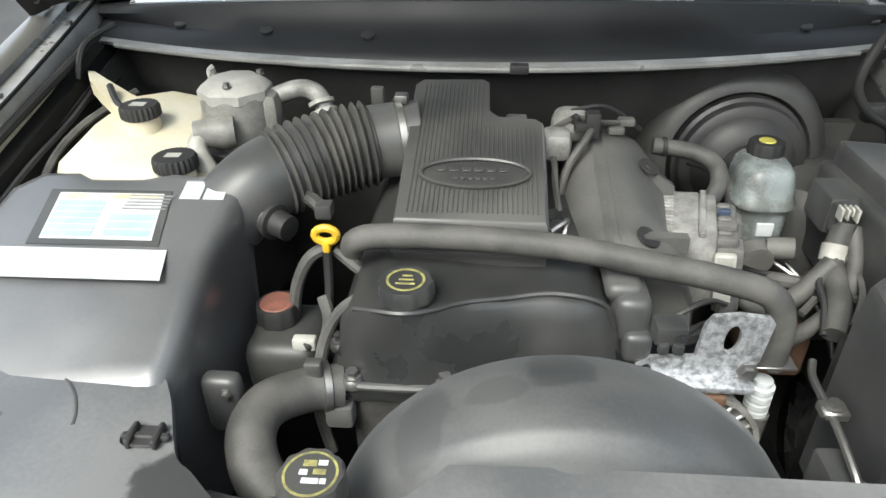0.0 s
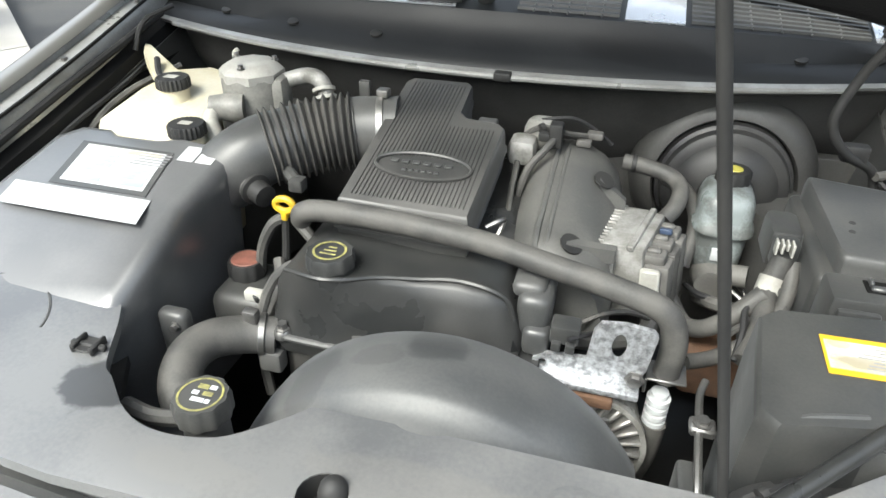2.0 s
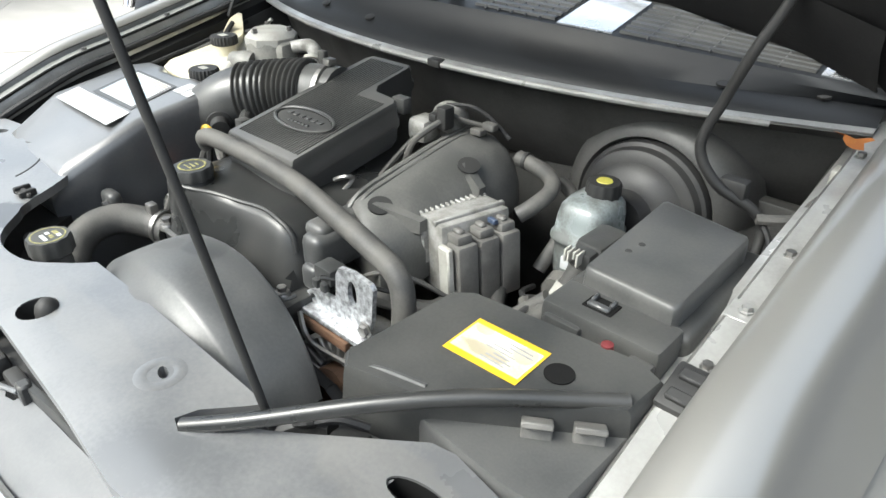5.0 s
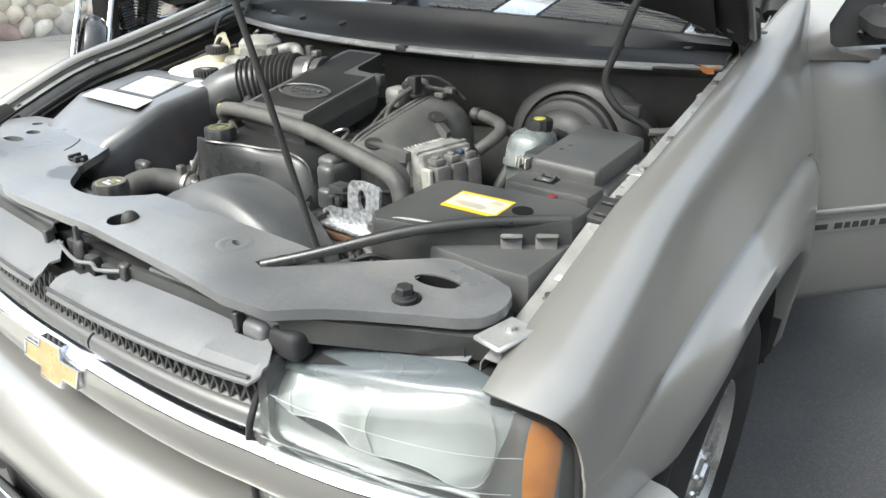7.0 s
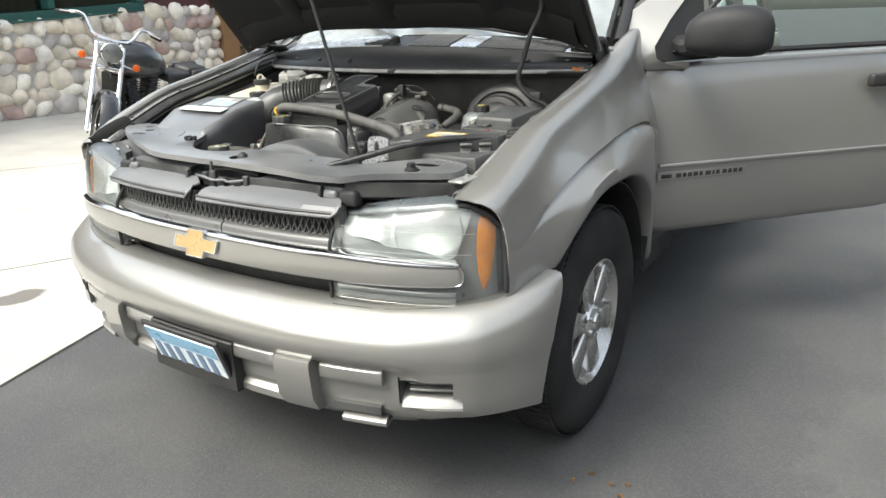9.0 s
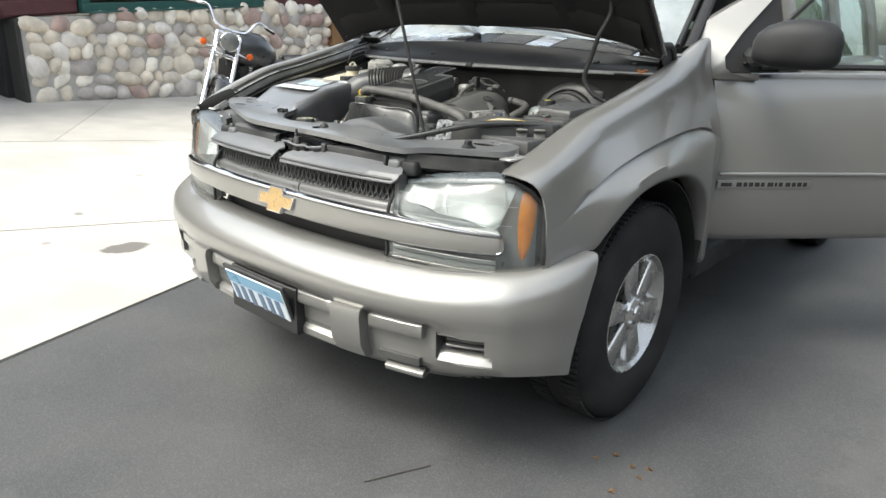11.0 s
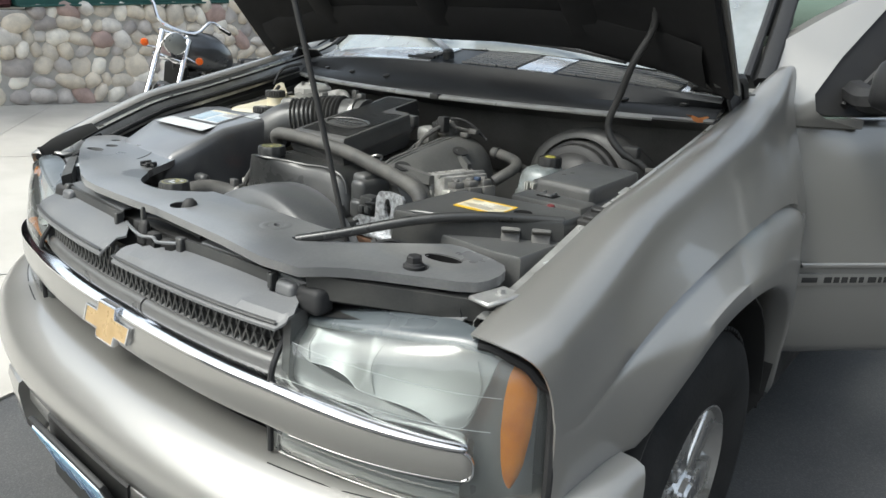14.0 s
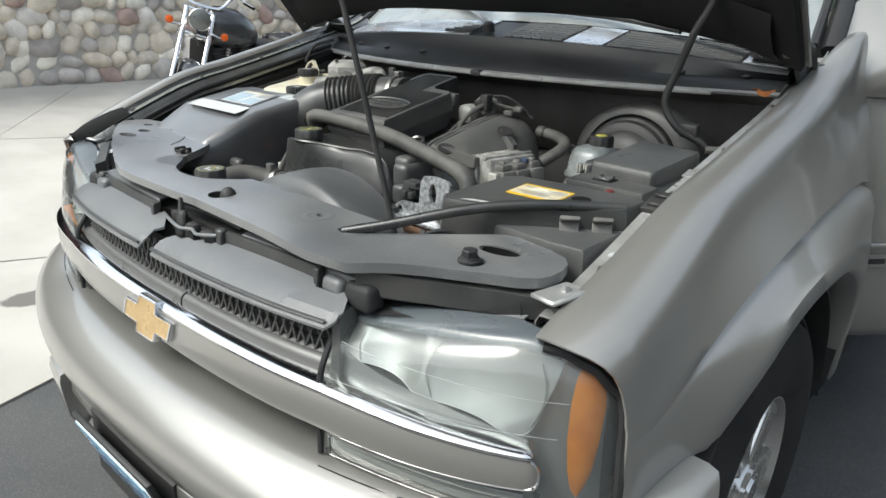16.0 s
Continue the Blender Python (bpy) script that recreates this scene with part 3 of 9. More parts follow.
def build_house():
    wall = tagged(thing("wall_stone"), "low wall of rounded river stones in grey mortar", "stone wall", kind="structure")
    part("mortar", wall_box(B(), 0, 4.56, -0.35, -0.005, 0, 1.27, 0.015), M_MORTAR, wall)
    part("corner_board", wall_box(B(), -0.05, 0.0, -0.30, 0.01, 0, 1.27, 0.006), M_INSIDE, wall, "dark brown corner board")
    up = tagged(thing("wall_house"), "dark red clapboard wall above the stones", "house wall", kind="structure")
    for i in range(8):
        z = 1.28 + i * 0.19
        part("board", wall_box(B(), -0.14, 0.69, -0.30, -0.04, z, z + 0.18, 0.025), M_SIDING, up)
        part("board", wall_box(B(), 3.31, 4.55, -0.30, -0.04, z, z + 0.18, 0.025), M_SIDING, up)
    part("backing", wall_box(B(), -0.13, 0.68, -0.29, -0.08, 1.27, 2.82, 0), M_SIDING, up)
    part("backing", wall_box(B(), 3.32, 4.54, -0.29, -0.08, 1.27, 2.82, 0), M_SIDING, up)
    part("upper_wall", wall_box(B(), -6.4, 6.2, -0.32, -0.08, 2.82, 3.02, 0.01), M_SIDING, up)
    win = tagged(thing("window_1"), "dark house window in a teal painted frame", "window", kind="structure")
    bm = B()
    for a in ((0.70, 3.30, 1.285, 1.385), (0.70, 3.30, 2.70, 2.80), (0.70, 0.80, 1.385, 2.70), (3.20, 3.30, 1.385, 2.70), (1.96, 2.05, 1.385, 2.70)):
        wall_box(bm, a[0], a[1], -0.22, 0.02, a[2], a[3], 0.006)
    part("window_frame", bm, M_TEAL, win)
    part("window_sill", wall_box(B(), 0.72, 3.28, -0.2, 0.05, 1.272, 1.295, 0.006), M_TEAL, win)
    part("pane", wall_box(B(), 0.80, 1.96, -0.12, -0.11, 1.385, 2.70, 0), M_GLASS, win)
    part("pane", wall_box(B(), 2.05, 3.20, -0.12, -0.11, 1.385, 2.70, 0), M_GLASS, win)
    part("blind", wall_box(B(), 0.75, 3.25, -0.30, -0.28, 1.33, 2.75, 0), M_DARKROOM, win, "dark drawn blind")
    gar = tagged(thing("wall_garage"), "open dark garage beside the stone wall", "garage", kind="structure")
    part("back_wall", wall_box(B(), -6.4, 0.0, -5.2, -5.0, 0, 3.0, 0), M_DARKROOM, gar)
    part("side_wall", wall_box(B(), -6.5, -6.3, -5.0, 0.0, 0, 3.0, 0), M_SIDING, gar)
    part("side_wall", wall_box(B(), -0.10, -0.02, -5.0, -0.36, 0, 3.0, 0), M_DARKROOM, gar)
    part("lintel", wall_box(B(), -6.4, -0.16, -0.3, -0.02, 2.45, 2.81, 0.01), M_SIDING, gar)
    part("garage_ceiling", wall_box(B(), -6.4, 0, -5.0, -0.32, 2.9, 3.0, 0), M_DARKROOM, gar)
    roof = tagged(thing("roof_house"), "broad plain eave of the house", "roof", kind="structure")
    part("eave", wall_box(B(), -6.8, 7.0, -5.2, 0.12, 3.02, 3.14, 0.01), M_INSIDE, roof)
    post = tagged(thing("porch_post", wallp(4.73, -0.05, apron(*wallp(4.73, -0.05, 0).xy))), "square cedar porch post beside the stone wall", "post")
    part("shaft", wall_box(B(), 4.58, 4.88, -0.16, 0.10, 0.25, 3.0, 0.012), M_WOOD, post)
    rng = random.Random(4)
    shapes = []
    for k in range(9):
        t = B()
        bmesh.ops.create_icosphere(t, subdivisions=2, radius=0.5)
        ph = [rng.uniform(0, 6) for _ in range(4)]
        for v in t.verts:
            c = v.co.copy()
            w = 1 + 0.15 * math.sin(3.1 * c.x + ph[0] + 2 * c.z) + 0.09 * math.sin(4.3 * c.y + ph[1]) + 0.12 * math.sin(5 * c.z + ph[2] + c.x) + 0.05 * math.sin(9 * c.x + 7 * c.z + ph[3])
            q = [math.copysign(abs(x * 2) ** 0.86, x) / 2 for x in c]
            v.co = Vector(q) * w
        me = bpy.data.meshes.new("stone")
        t.to_mesh(me)
        t.free()
        me.materials.append(M_STONE)
        me.polygons.foreach_set("use_smooth", [True] * len(me.polygons))
        shapes.append(me)
    turn = math.atan2(WALL_WAY.y, WALL_WAY.x)
    z = 0.33
    while z < 1.56:
        h = rng.uniform(0.125, 0.195)
        s = 0.01 + rng.uniform(0, 0.05)
        while s < 4.45:
            w = rng.uniform(0.11, 0.29)
            if z + h * 0.35 > 1.27 + wall_lift(s):
                s += w
                continue
            hh = h * rng.uniform(0.80, 1.22)
            ob = new("stone", rng.choice(shapes))
            ob.parent = wall
            c = wallp(s + w / 2, -0.03, min(z + h / 2 + rng.uniform(-0.015, 0.015), 1.24 + wall_lift(s)))
            ob.matrix_basis = Matrix.LocRotScale(c, Euler((0, rng.uniform(-0.6, 0.6), turn)), (w * 1.17, rng.uniform(0.14, 0.20), hh * 1.19))
            s += w + 0.005
        z += h * 0.97


build_house()


def build_shrub():
    sh = tagged(thing("shrub", wallp(5.4, -1.0, 0.2)), "yellow-green shrub behind the porch post", "shrub")
    bm = B()
    for i in range(7):
        a = i * 0.9
        p = wallp(5.4, -1.0, 0.2)
        tube(bm, [p, p + Vector((0.2 * math.cos(a), 0.2 * math.sin(a), 0.6)), p + Vector((0.5 * math.cos(a), 0.5 * math.sin(a), 1.5))], lambda t: 0.015 * (1 - 0.7 * t), 5, 3)
    part("stems", bm, M_WOOD, sh)
    bm, rng = B(), random.Random(9)
    for i in range(1500):
        a, r, z = rng.uniform(0, 6.28), rng.uniform(0.1, 0.8), rng.uniform(0.5, 2.0)
        c = wallp(5.4, -1.0, 0.2) + Vector((r * math.cos(a), r * math.sin(a), z))
        m = Matrix.LocRotScale(c, Euler((rng.uniform(0, 6), rng.uniform(0, 6), rng.uniform(0, 6))), None)
        bm.faces.new([bm.verts.new(m @ Vector(q)) for q in ((-0.045, 0, 0), (0, -0.02, 0.006), (0.045, 0, 0), (0, 0.02, 0.006))])
    tagged(part("leaves", bm, M_FOLIAGE, sh), kind="stuff")


build_shrub()


def build_bank():
    rng, rows = random.Random(21), []
    for y, z in ((5.6, -0.02), (6.2, 0.22), (7.0, 0.55), (8.2, 1.0), (9.6, 1.45), (11.5, 1.7), (14.0, 1.75), (15.5, -0.02)):
        rows.append([(x, y + 0.25 * math.sin(1.3 * x), max(-0.02, (z + rng.uniform(-0.06, 0.06)) * min(1, (-5.8 - x) / 0.8) * min(1, (x + 14.6) / 1.5))) for x in [-14.6 + 0.55 * i for i in range(17)]])
    tagged(part("leafy_bank", loft(B(), rows), M_LITTER, angle=80), "low bank covered in brown fallen leaves", "bank", kind="structure")


build_bank()


def grow_limb(bm, at, way, length, r, depth, rng):
    p, d = Vector(at), Vector(way).normalized()
    pts = [p.copy()]
    for i in range(3):
        d = (d + Vector((rng.uniform(-0.25, 0.25), rng.uniform(-0.25, 0.25), rng.uniform(-0.05, 0.2)))).normalized()
        p = p + d * length / 3
        pts.append(p.copy())
    tube(bm, pts, lambda t: r * (1 - 0.5 * t), 5 if depth > 1 else 3, 1)
    if depth:
        for k in range(5 if depth > 1 else 4):
            q = pts[1 + k % 3]
            w = (d + Vector((rng.uniform(-1, 1), rng.uniform(-1, 1), rng.uniform(-0.1, 0.7)))).normalized()
            grow_limb(bm, q, w, length * rng.uniform(0.5, 0.7), r * 0.5, depth - 1, rng)


def build_trees():
    rng = random.Random(12)
    for x, y, hgt in ((9.5, -1.5, 3.6), (12.5, 3.0, 4.2), (8.6, 6.5, 3.4), (14.0, -6.0, 4.4), (11.0, 11.0, 4.0), (17.0, 8.0, 4.6), (16.0, 0.5, 4.4), (13.0, 16.0, 4.2), (5.4, 13.0, 4.4), (7.6, 15.0, 4.2), (4.2, 18.0, 4.8), (-0.7, 6.3, 6.0)):
        tr = tagged(thing("tree", (x, y, 0)), "tall bare tree with grey-brown branching limbs", "tree", "bare trees beyond the drive")
        part("trunk", tube(B(), [(x, y, -0.05), (x + 0.05, y, hgt * 0.4), (x + rng.uniform(-0.2, 0.2), y + 0.1, hgt)], lambda t: 0.20 - 0.09 * t, 8, 3), M_BARK, tr)
        bm = B()
        for k in range(7):
            a = k * 2.4
            grow_limb(bm, (x, y, hgt * (0.55 + 0.065 * k)), (math.cos(a), math.sin(a), 0.9 + 0.1 * k), hgt * 0.62, 0.075, 2, rng)
        tagged(part("crown", bm, M_BARK, tr, "bare twigs"), kind="stuff")
    # unseen ring of woods, added to darken low sky light and reflections
    woods, rows = B(), []
    for i in range(281):
        a = radians(-170 + 250 * i / 280)
        r = 33 + 4 * math.sin(5 * a)
        top = 12.5 + 2.4 * math.sin(9 * a) * math.sin(4.3 * a + 1) + rng.uniform(-1.3, 1.3)
        c, s = math.cos(a), math.sin(a)
        rows.append([(r * c, r * s, 0.0), ((r - 1) * c, (r - 1) * s, top * 0.5), ((r + 1) * c, (r + 1) * s, top), ((r + 5) * c, (r + 5) * s, 0.0)])
    tagged(part("unseen_woods", loft(woods, rows), M_WOODS), "unseen dark woods added to dim the low sky", "woods", kind="stuff")


build_trees()

# ---- the car: x = 0 is its middle, it faces -y ----
suv = tagged(thing("suv"), "pewter metallic sport utility vehicle, hood propped open, door ajar", "car")
NOSE = [(0, 0.165), (0.2, 0.17), (0.4, 0.19), (0.6, 0.235), (0.75, 0.295), (0.86, 0.378), (0.925, 0.47), (0.95, 0.575)]
NX = [p[0] for p in NOSE]


def nose(a):
    """A point of the car's front outline in plan, a = 0 at the middle to 7 at the wheel arch, and its outward normal."""
    s, a = (-1 if a < 0 else 1), min(abs(a), 7)
    i = min(int(a), 6)
    t = a - i

    def at(k):
        return Vector(NOSE[k]) if k >= 0 else Vector((-NOSE[-k][0], NOSE[-k][1]))
    p0, p1, p2 = at(i - 1), at(i), at(i + 1)
    p3 = at(i + 2) if i + 2 < len(NOSE) else p2 * 2 - p1
    p = 0.5 * (2 * p1 + (p2 - p0) * t + (2 * p0 - 5 * p1 + 4 * p2 - p3) * t * t + (3 * p1 - p0 - 3 * p2 + p3) * t ** 3)
    d = 0.5 * ((p2 - p0) + 2 * (2 * p0 - 5 * p1 + 4 * p2 - p3) * t + 3 * (3 * p1 - p0 - 3 * p2 + p3) * t * t)
    nrm = Vector((d.y, -d.x)).normalized()
    return Vector((p.x * s, p.y)), Vector((nrm.x * s, nrm.y))


def along(x):
    """The outline's parameter at a given x."""
    s, x = (-1 if x < 0 else 1), abs(x)
    for i in range(7):
        if x <= NX[i + 1]:
            return s * (i + (x - NX[i]) / (NX[i + 1] - NX[i]))
    return 7 * s


def skin(a, d, z):
    p, n = nose(a)
    q = p + n * d
    return Vector((q.x, q.y, z))


def strip(bm, x0, x1, prof, n=12, mat=0, taper=0.0):
    """A bar that follows the front outline from x0 to x1: prof is its closed section of (out, height)."""
    a0, a1 = along(x0), along(x1)
    rows = []
    cz = sum(z for _, z in prof) / len(prof)
    steps = [(i / n, 1.0) for i in range(n + 1)]
    if taper:
        tip = [(0, 1 - taper), (0.0012, 1 - taper * 0.55), (0.0034, 1 - taper * 0.25), (0.0062, 1 - taper * 0.08)]
        steps = tip + [(0.0105 + 0.979 * t, 1.0) for t, _ in steps] + [(1 - t, k) for t, k in reversed(tip)]
    for t, k in steps:
        a = a0 + (a1 - a0) * t
        rows.append([skin(a, d * (0.5 + 0.5 * k) if d > 0 else d, cz + (z - cz) * k) for d, z in prof])
    return loft(bm, rows, close=True, ends=True, mat=mat)


def ribbon(bm, x0, x1, prof, n=40, tip=0.0):
    """Like strip, with a section prof(x) of its own at every place; tip: the length over which its ends round off."""
    a0, a1 = along(x0), along(x1)
    steps = [i / n for i in range(n + 1)]
    if tip:
        steps = [0, 0.001, 0.003, 0.006, 0.010] + [0.014 + 0.972 * t for t in steps] + [0.990, 0.994, 0.997, 0.999, 1]
    rows = []
    for t in steps:
        a = a0 + (a1 - a0) * t
        sec = prof(nose(a)[0].x)
        cz = sum(z for _, z in sec) / len(sec)
        e = min(t, 1 - t) / 0.014
        k = 1.0 if not tip or e >= 1 else 1 - tip * (1 - math.sqrt(max(0, 1 - (1 - e) ** 2)))
        rows.append([skin(a, d - 0.010 * (1 - k), cz + (z - cz) * k) for d, z in sec])
    return loft(bm, rows, close=True, ends=True)


def bar_prof(d0, d1, z0, z1, r=0.006):
    return [(d0, z0), (d1 - r, z0), (d1, z0 + r), (d1, z1 - r), (d1 - r, z1), (d0, z1)]


def build_bumper():
    bm, rows = B(), []
    grid = sorted(set([-7 + 14 * i / 64 for i in range(65)] + [k * v for v in (3.30, 3.36, 4.76, 4.82) for k in (-1, 1)]))
    for a in grid:
        b = abs(a)
        zt = line([(0, 0.645), (3, 0.646), (5, 0.672), (6, 0.688), (7, 0.702)], b)
        zb = curve([(0, 0.31), (3, 0.322), (4, 0.336), (5, 0.352), (6, 0.368), (7, 0.385)], b)
        k = line([(0, 1), (4.6, 1), (5.6, 0.72), (7, 0.30)], b)
        side = line([(0, 0), (3.1, 0), (3.7, 1), (7, 1)], b)
        prof = [(-0.07, zt - 0.004), (-0.012, zt), (0.010, zt - 0.003), (0.028, zt - 0.012), (0.048, zt - 0.027), (0.064, zt - 0.044), (0.074, zt - 0.060), (0.080, min(0.575, zt - 0.076)), (0.0805, 0.545),
                (0.070, 0.518), (0.048 + 0.022 * side, 0.509), (0.040 + 0.026 * side, 0.488), (0.036 + 0.028 * side, 0.442), (0.034 + 0.027 * side, 0.408), (0.028 + 0.024 * side, 0.385),
                (0.016 + 0.018 * side, zb + 0.035), (-0.008, zb + 0.006), (-0.05, zb)]
        rows.append([skin(math.copysign(b if b < 4 else 4 + (b - 4) * line([(0.30, 0.58), (0.36, 0.64), (0.46, 0.68), (0.62, 0.77), (0.71, 0.92)], z), a), d * k if d > 0 else d, z) for d, z in prof])
    loft(bm, rows)
    cut = []
    for f in bm.faces:
        c = f.calc_center_median()
        q = abs(along(c.x))
        if 0.400 < c.z < 0.495 and 3.33 < q < 4.52 and c.y < 0.40 and all(v.co.z > 0.40 and v.co.z < 0.50 for v in f.verts):
            cut.append(f)
    bmesh.ops.delete(bm, geom=cut, context="FACES")
    bumper = part("bumper", thicken(bm, -0.004), M_PAINT, suv, "smooth painted front bumper", angle=50)
    for s in (-1, 1):
        for x0, x1 in ((0.165, 0.315), (0.45, 0.612)):
            part("trim_strip", strip(B(), s * x0, s * x1, [(0.02, 0.458), (0.062, 0.462), (0.068, 0.472), (0.066, 0.50), (0.058, 0.508), (0.02, 0.51)], 6, taper=0.1), M_PAINT, bumper)
        part("trim_pad", strip(B(), s * 0.33, s * 0.432, [(0.0, 0.345), (0.052, 0.355), (0.078, 0.40), (0.086, 0.49), (0.082, 0.51), (0.06, 0.519), (0.02, 0.519)], 6), M_PAINT, bumper)
        part("lower_opening", strip(B(), s * 0.17, s * 0.32, [(0.01, 0.395), (0.037, 0.395), (0.038, 0.452), (0.01, 0.452)], 5), M_SATIN, bumper)
        part("lower_opening", strip(B(), s * 0.468, s * 0.60, [(0.01, 0.368), (0.044, 0.366), (0.047, 0.390), (0.01, 0.394)], 8, taper=0.5), M_PLASTIC2, bumper)
        part("lower_lip", strip(B(), s * 0.165, s * 0.32, bar_prof(0.0, 0.048, 0.345, 0.388, 0.012), 5, taper=0.1), M_PAINT, bumper)
        part("lower_lip", strip(B(), s * 0.49, s * 0.61, [(0.0, 0.326), (0.040, 0.329), (0.048, 0.338), (0.048, 0.346), (0.034, 0.356), (0.0, 0.358)], 10, taper=0.5), M_PAINT, bumper)
        rec = loft(B(), [[skin(s * a, d, z) for d, z in ((0.066, 0.4885), (0.004, 0.486), (0.000, 0.480), (0.000, 0.446), (0.012, 0.440))] for a in [3.33 + 1.20 * i / 8 for i in range(9)]])
        for a in (3.33, 4.53):
            rec.faces.new([rec.verts.new(skin(s * a, d, z)) for d, z in ((0.0665, 0.4885), (0.0, 0.486), (0.0, 0.44), (0.061, 0.408))])
        part("fog_recess", rec, M_SATIN, bumper, "recess with slats in the bumper")
        for z in (0.452, 0.468):
            part("slat", strip(B(), s * 0.668, s * 0.806, bar_prof(0.004, 0.052 if z < 0.46 else 0.047, z, z + 0.007, 0.002), 6), M_SLATGREY, bumper, "dull silver slat")
        part("fog_tray", loft(B(), [[skin(s * a, d, z) for d, z in ((0.000, 0.4445), (0.030, 0.441), (0.052, 0.424), (0.061, 0.4095))] for a in [3.335 + 1.19 * i / 8 for i in range(9)]]), M_PAINT, bumper, "bright sloping tray below the slats")
    plate_bm = B()
    rbox(plate_bm, (-0.166, -0.006, -0.086), (0.166, 0.006, 0.086), 0.006, 2, mat=0)
    rbox(plate_bm, (-0.152, -0.0085, -0.072), (0.152, -0.004, 0.072), 0.002, 1, mat=1)
    rbox(plate_bm, (-0.150, -0.0100, 0.026), (0.150, -0.0080, 0.070), 0.0005, 1, mat=2)
    rbox(plate_bm, (-0.150, -0.0100, -0.070), (0.150, -0.0080, -0.052), 0.0005, 1, mat=2)
    for i in range(6):
        x = -0.122 + i * 0.044 + (0.012 if i > 2 else 0)
        rbox(plate_bm, (x - 0.012, -0.0108, -0.044), (x + 0.012, -0.0085, 0.022), 0.001, 1, mat=3)
    bmesh.ops.transform(plate_bm, matrix=pose(0.0, 0.088, 0.437, 19, 0, 0), verts=plate_bm.verts)
    part("license_plate", plate_bm, [M_DARK, M_PLATEWHITE, M_PLATEBLUE, M_PLATEBAR], bumper, "blue and white plate in a black frame, its characters as plain bars")
    part("plate_bracket", strip(B(), -0.17, 0.175, bar_prof(0.03, 0.072, 0.352, 0.505, 0.004), 6), M_DARK, bumper)


build_bumper()


def bar_set(x):
    """How far the silver bar's face stands from the front outline, and the heights of its foot, edge and chrome top."""
    x = abs(x)
    return (line([(0, -0.014), (0.45, -0.008), (0.62, 0.004), (0.78, 0.010)], x), line([(0, 0.699), (0.5, 0.702), (0.78, 0.712)], x),
            line([(0, 0.767), (0.5, 0.766), (0.78, 0.760)], x), line([(0, 0.785), (0.5, 0.783), (0.78, 0.775)], x))


def bar_section(x):
    d, z0, z1, z2 = bar_set(x)
    return [(d - 0.05, z0), (d - 0.009, z0), (d - 0.002, z0 + 0.005), (d, z0 + 0.014), (d - 0.001, z1 - 0.012), (d - 0.004, z1), (d - 0.010, z1 + 0.002), (d - 0.05, z1 + 0.002)]


def chrome_section(x):
    d, z0, z1, z2 = bar_set(x)
    return [(d - 0.05, z1 + 0.0025), (d - 0.006, z1 + 0.0025), (d - 0.0015, z1 + 0.004), (d - 0.0015, z1 + 0.008), (d - 0.008, z1 + 0.4 * (z2 - z1) + 0.006), (d - 0.020, z2 - 0.002), (d - 0.026, z2), (d - 0.05, z2)]


def panel_lift(x, y):
    yf = nose(along(x))[0].y + 0.036
    return 0.34 * max(0.0, y - yf) - 1.2 * max(0.0, yf + 0.008 - y)


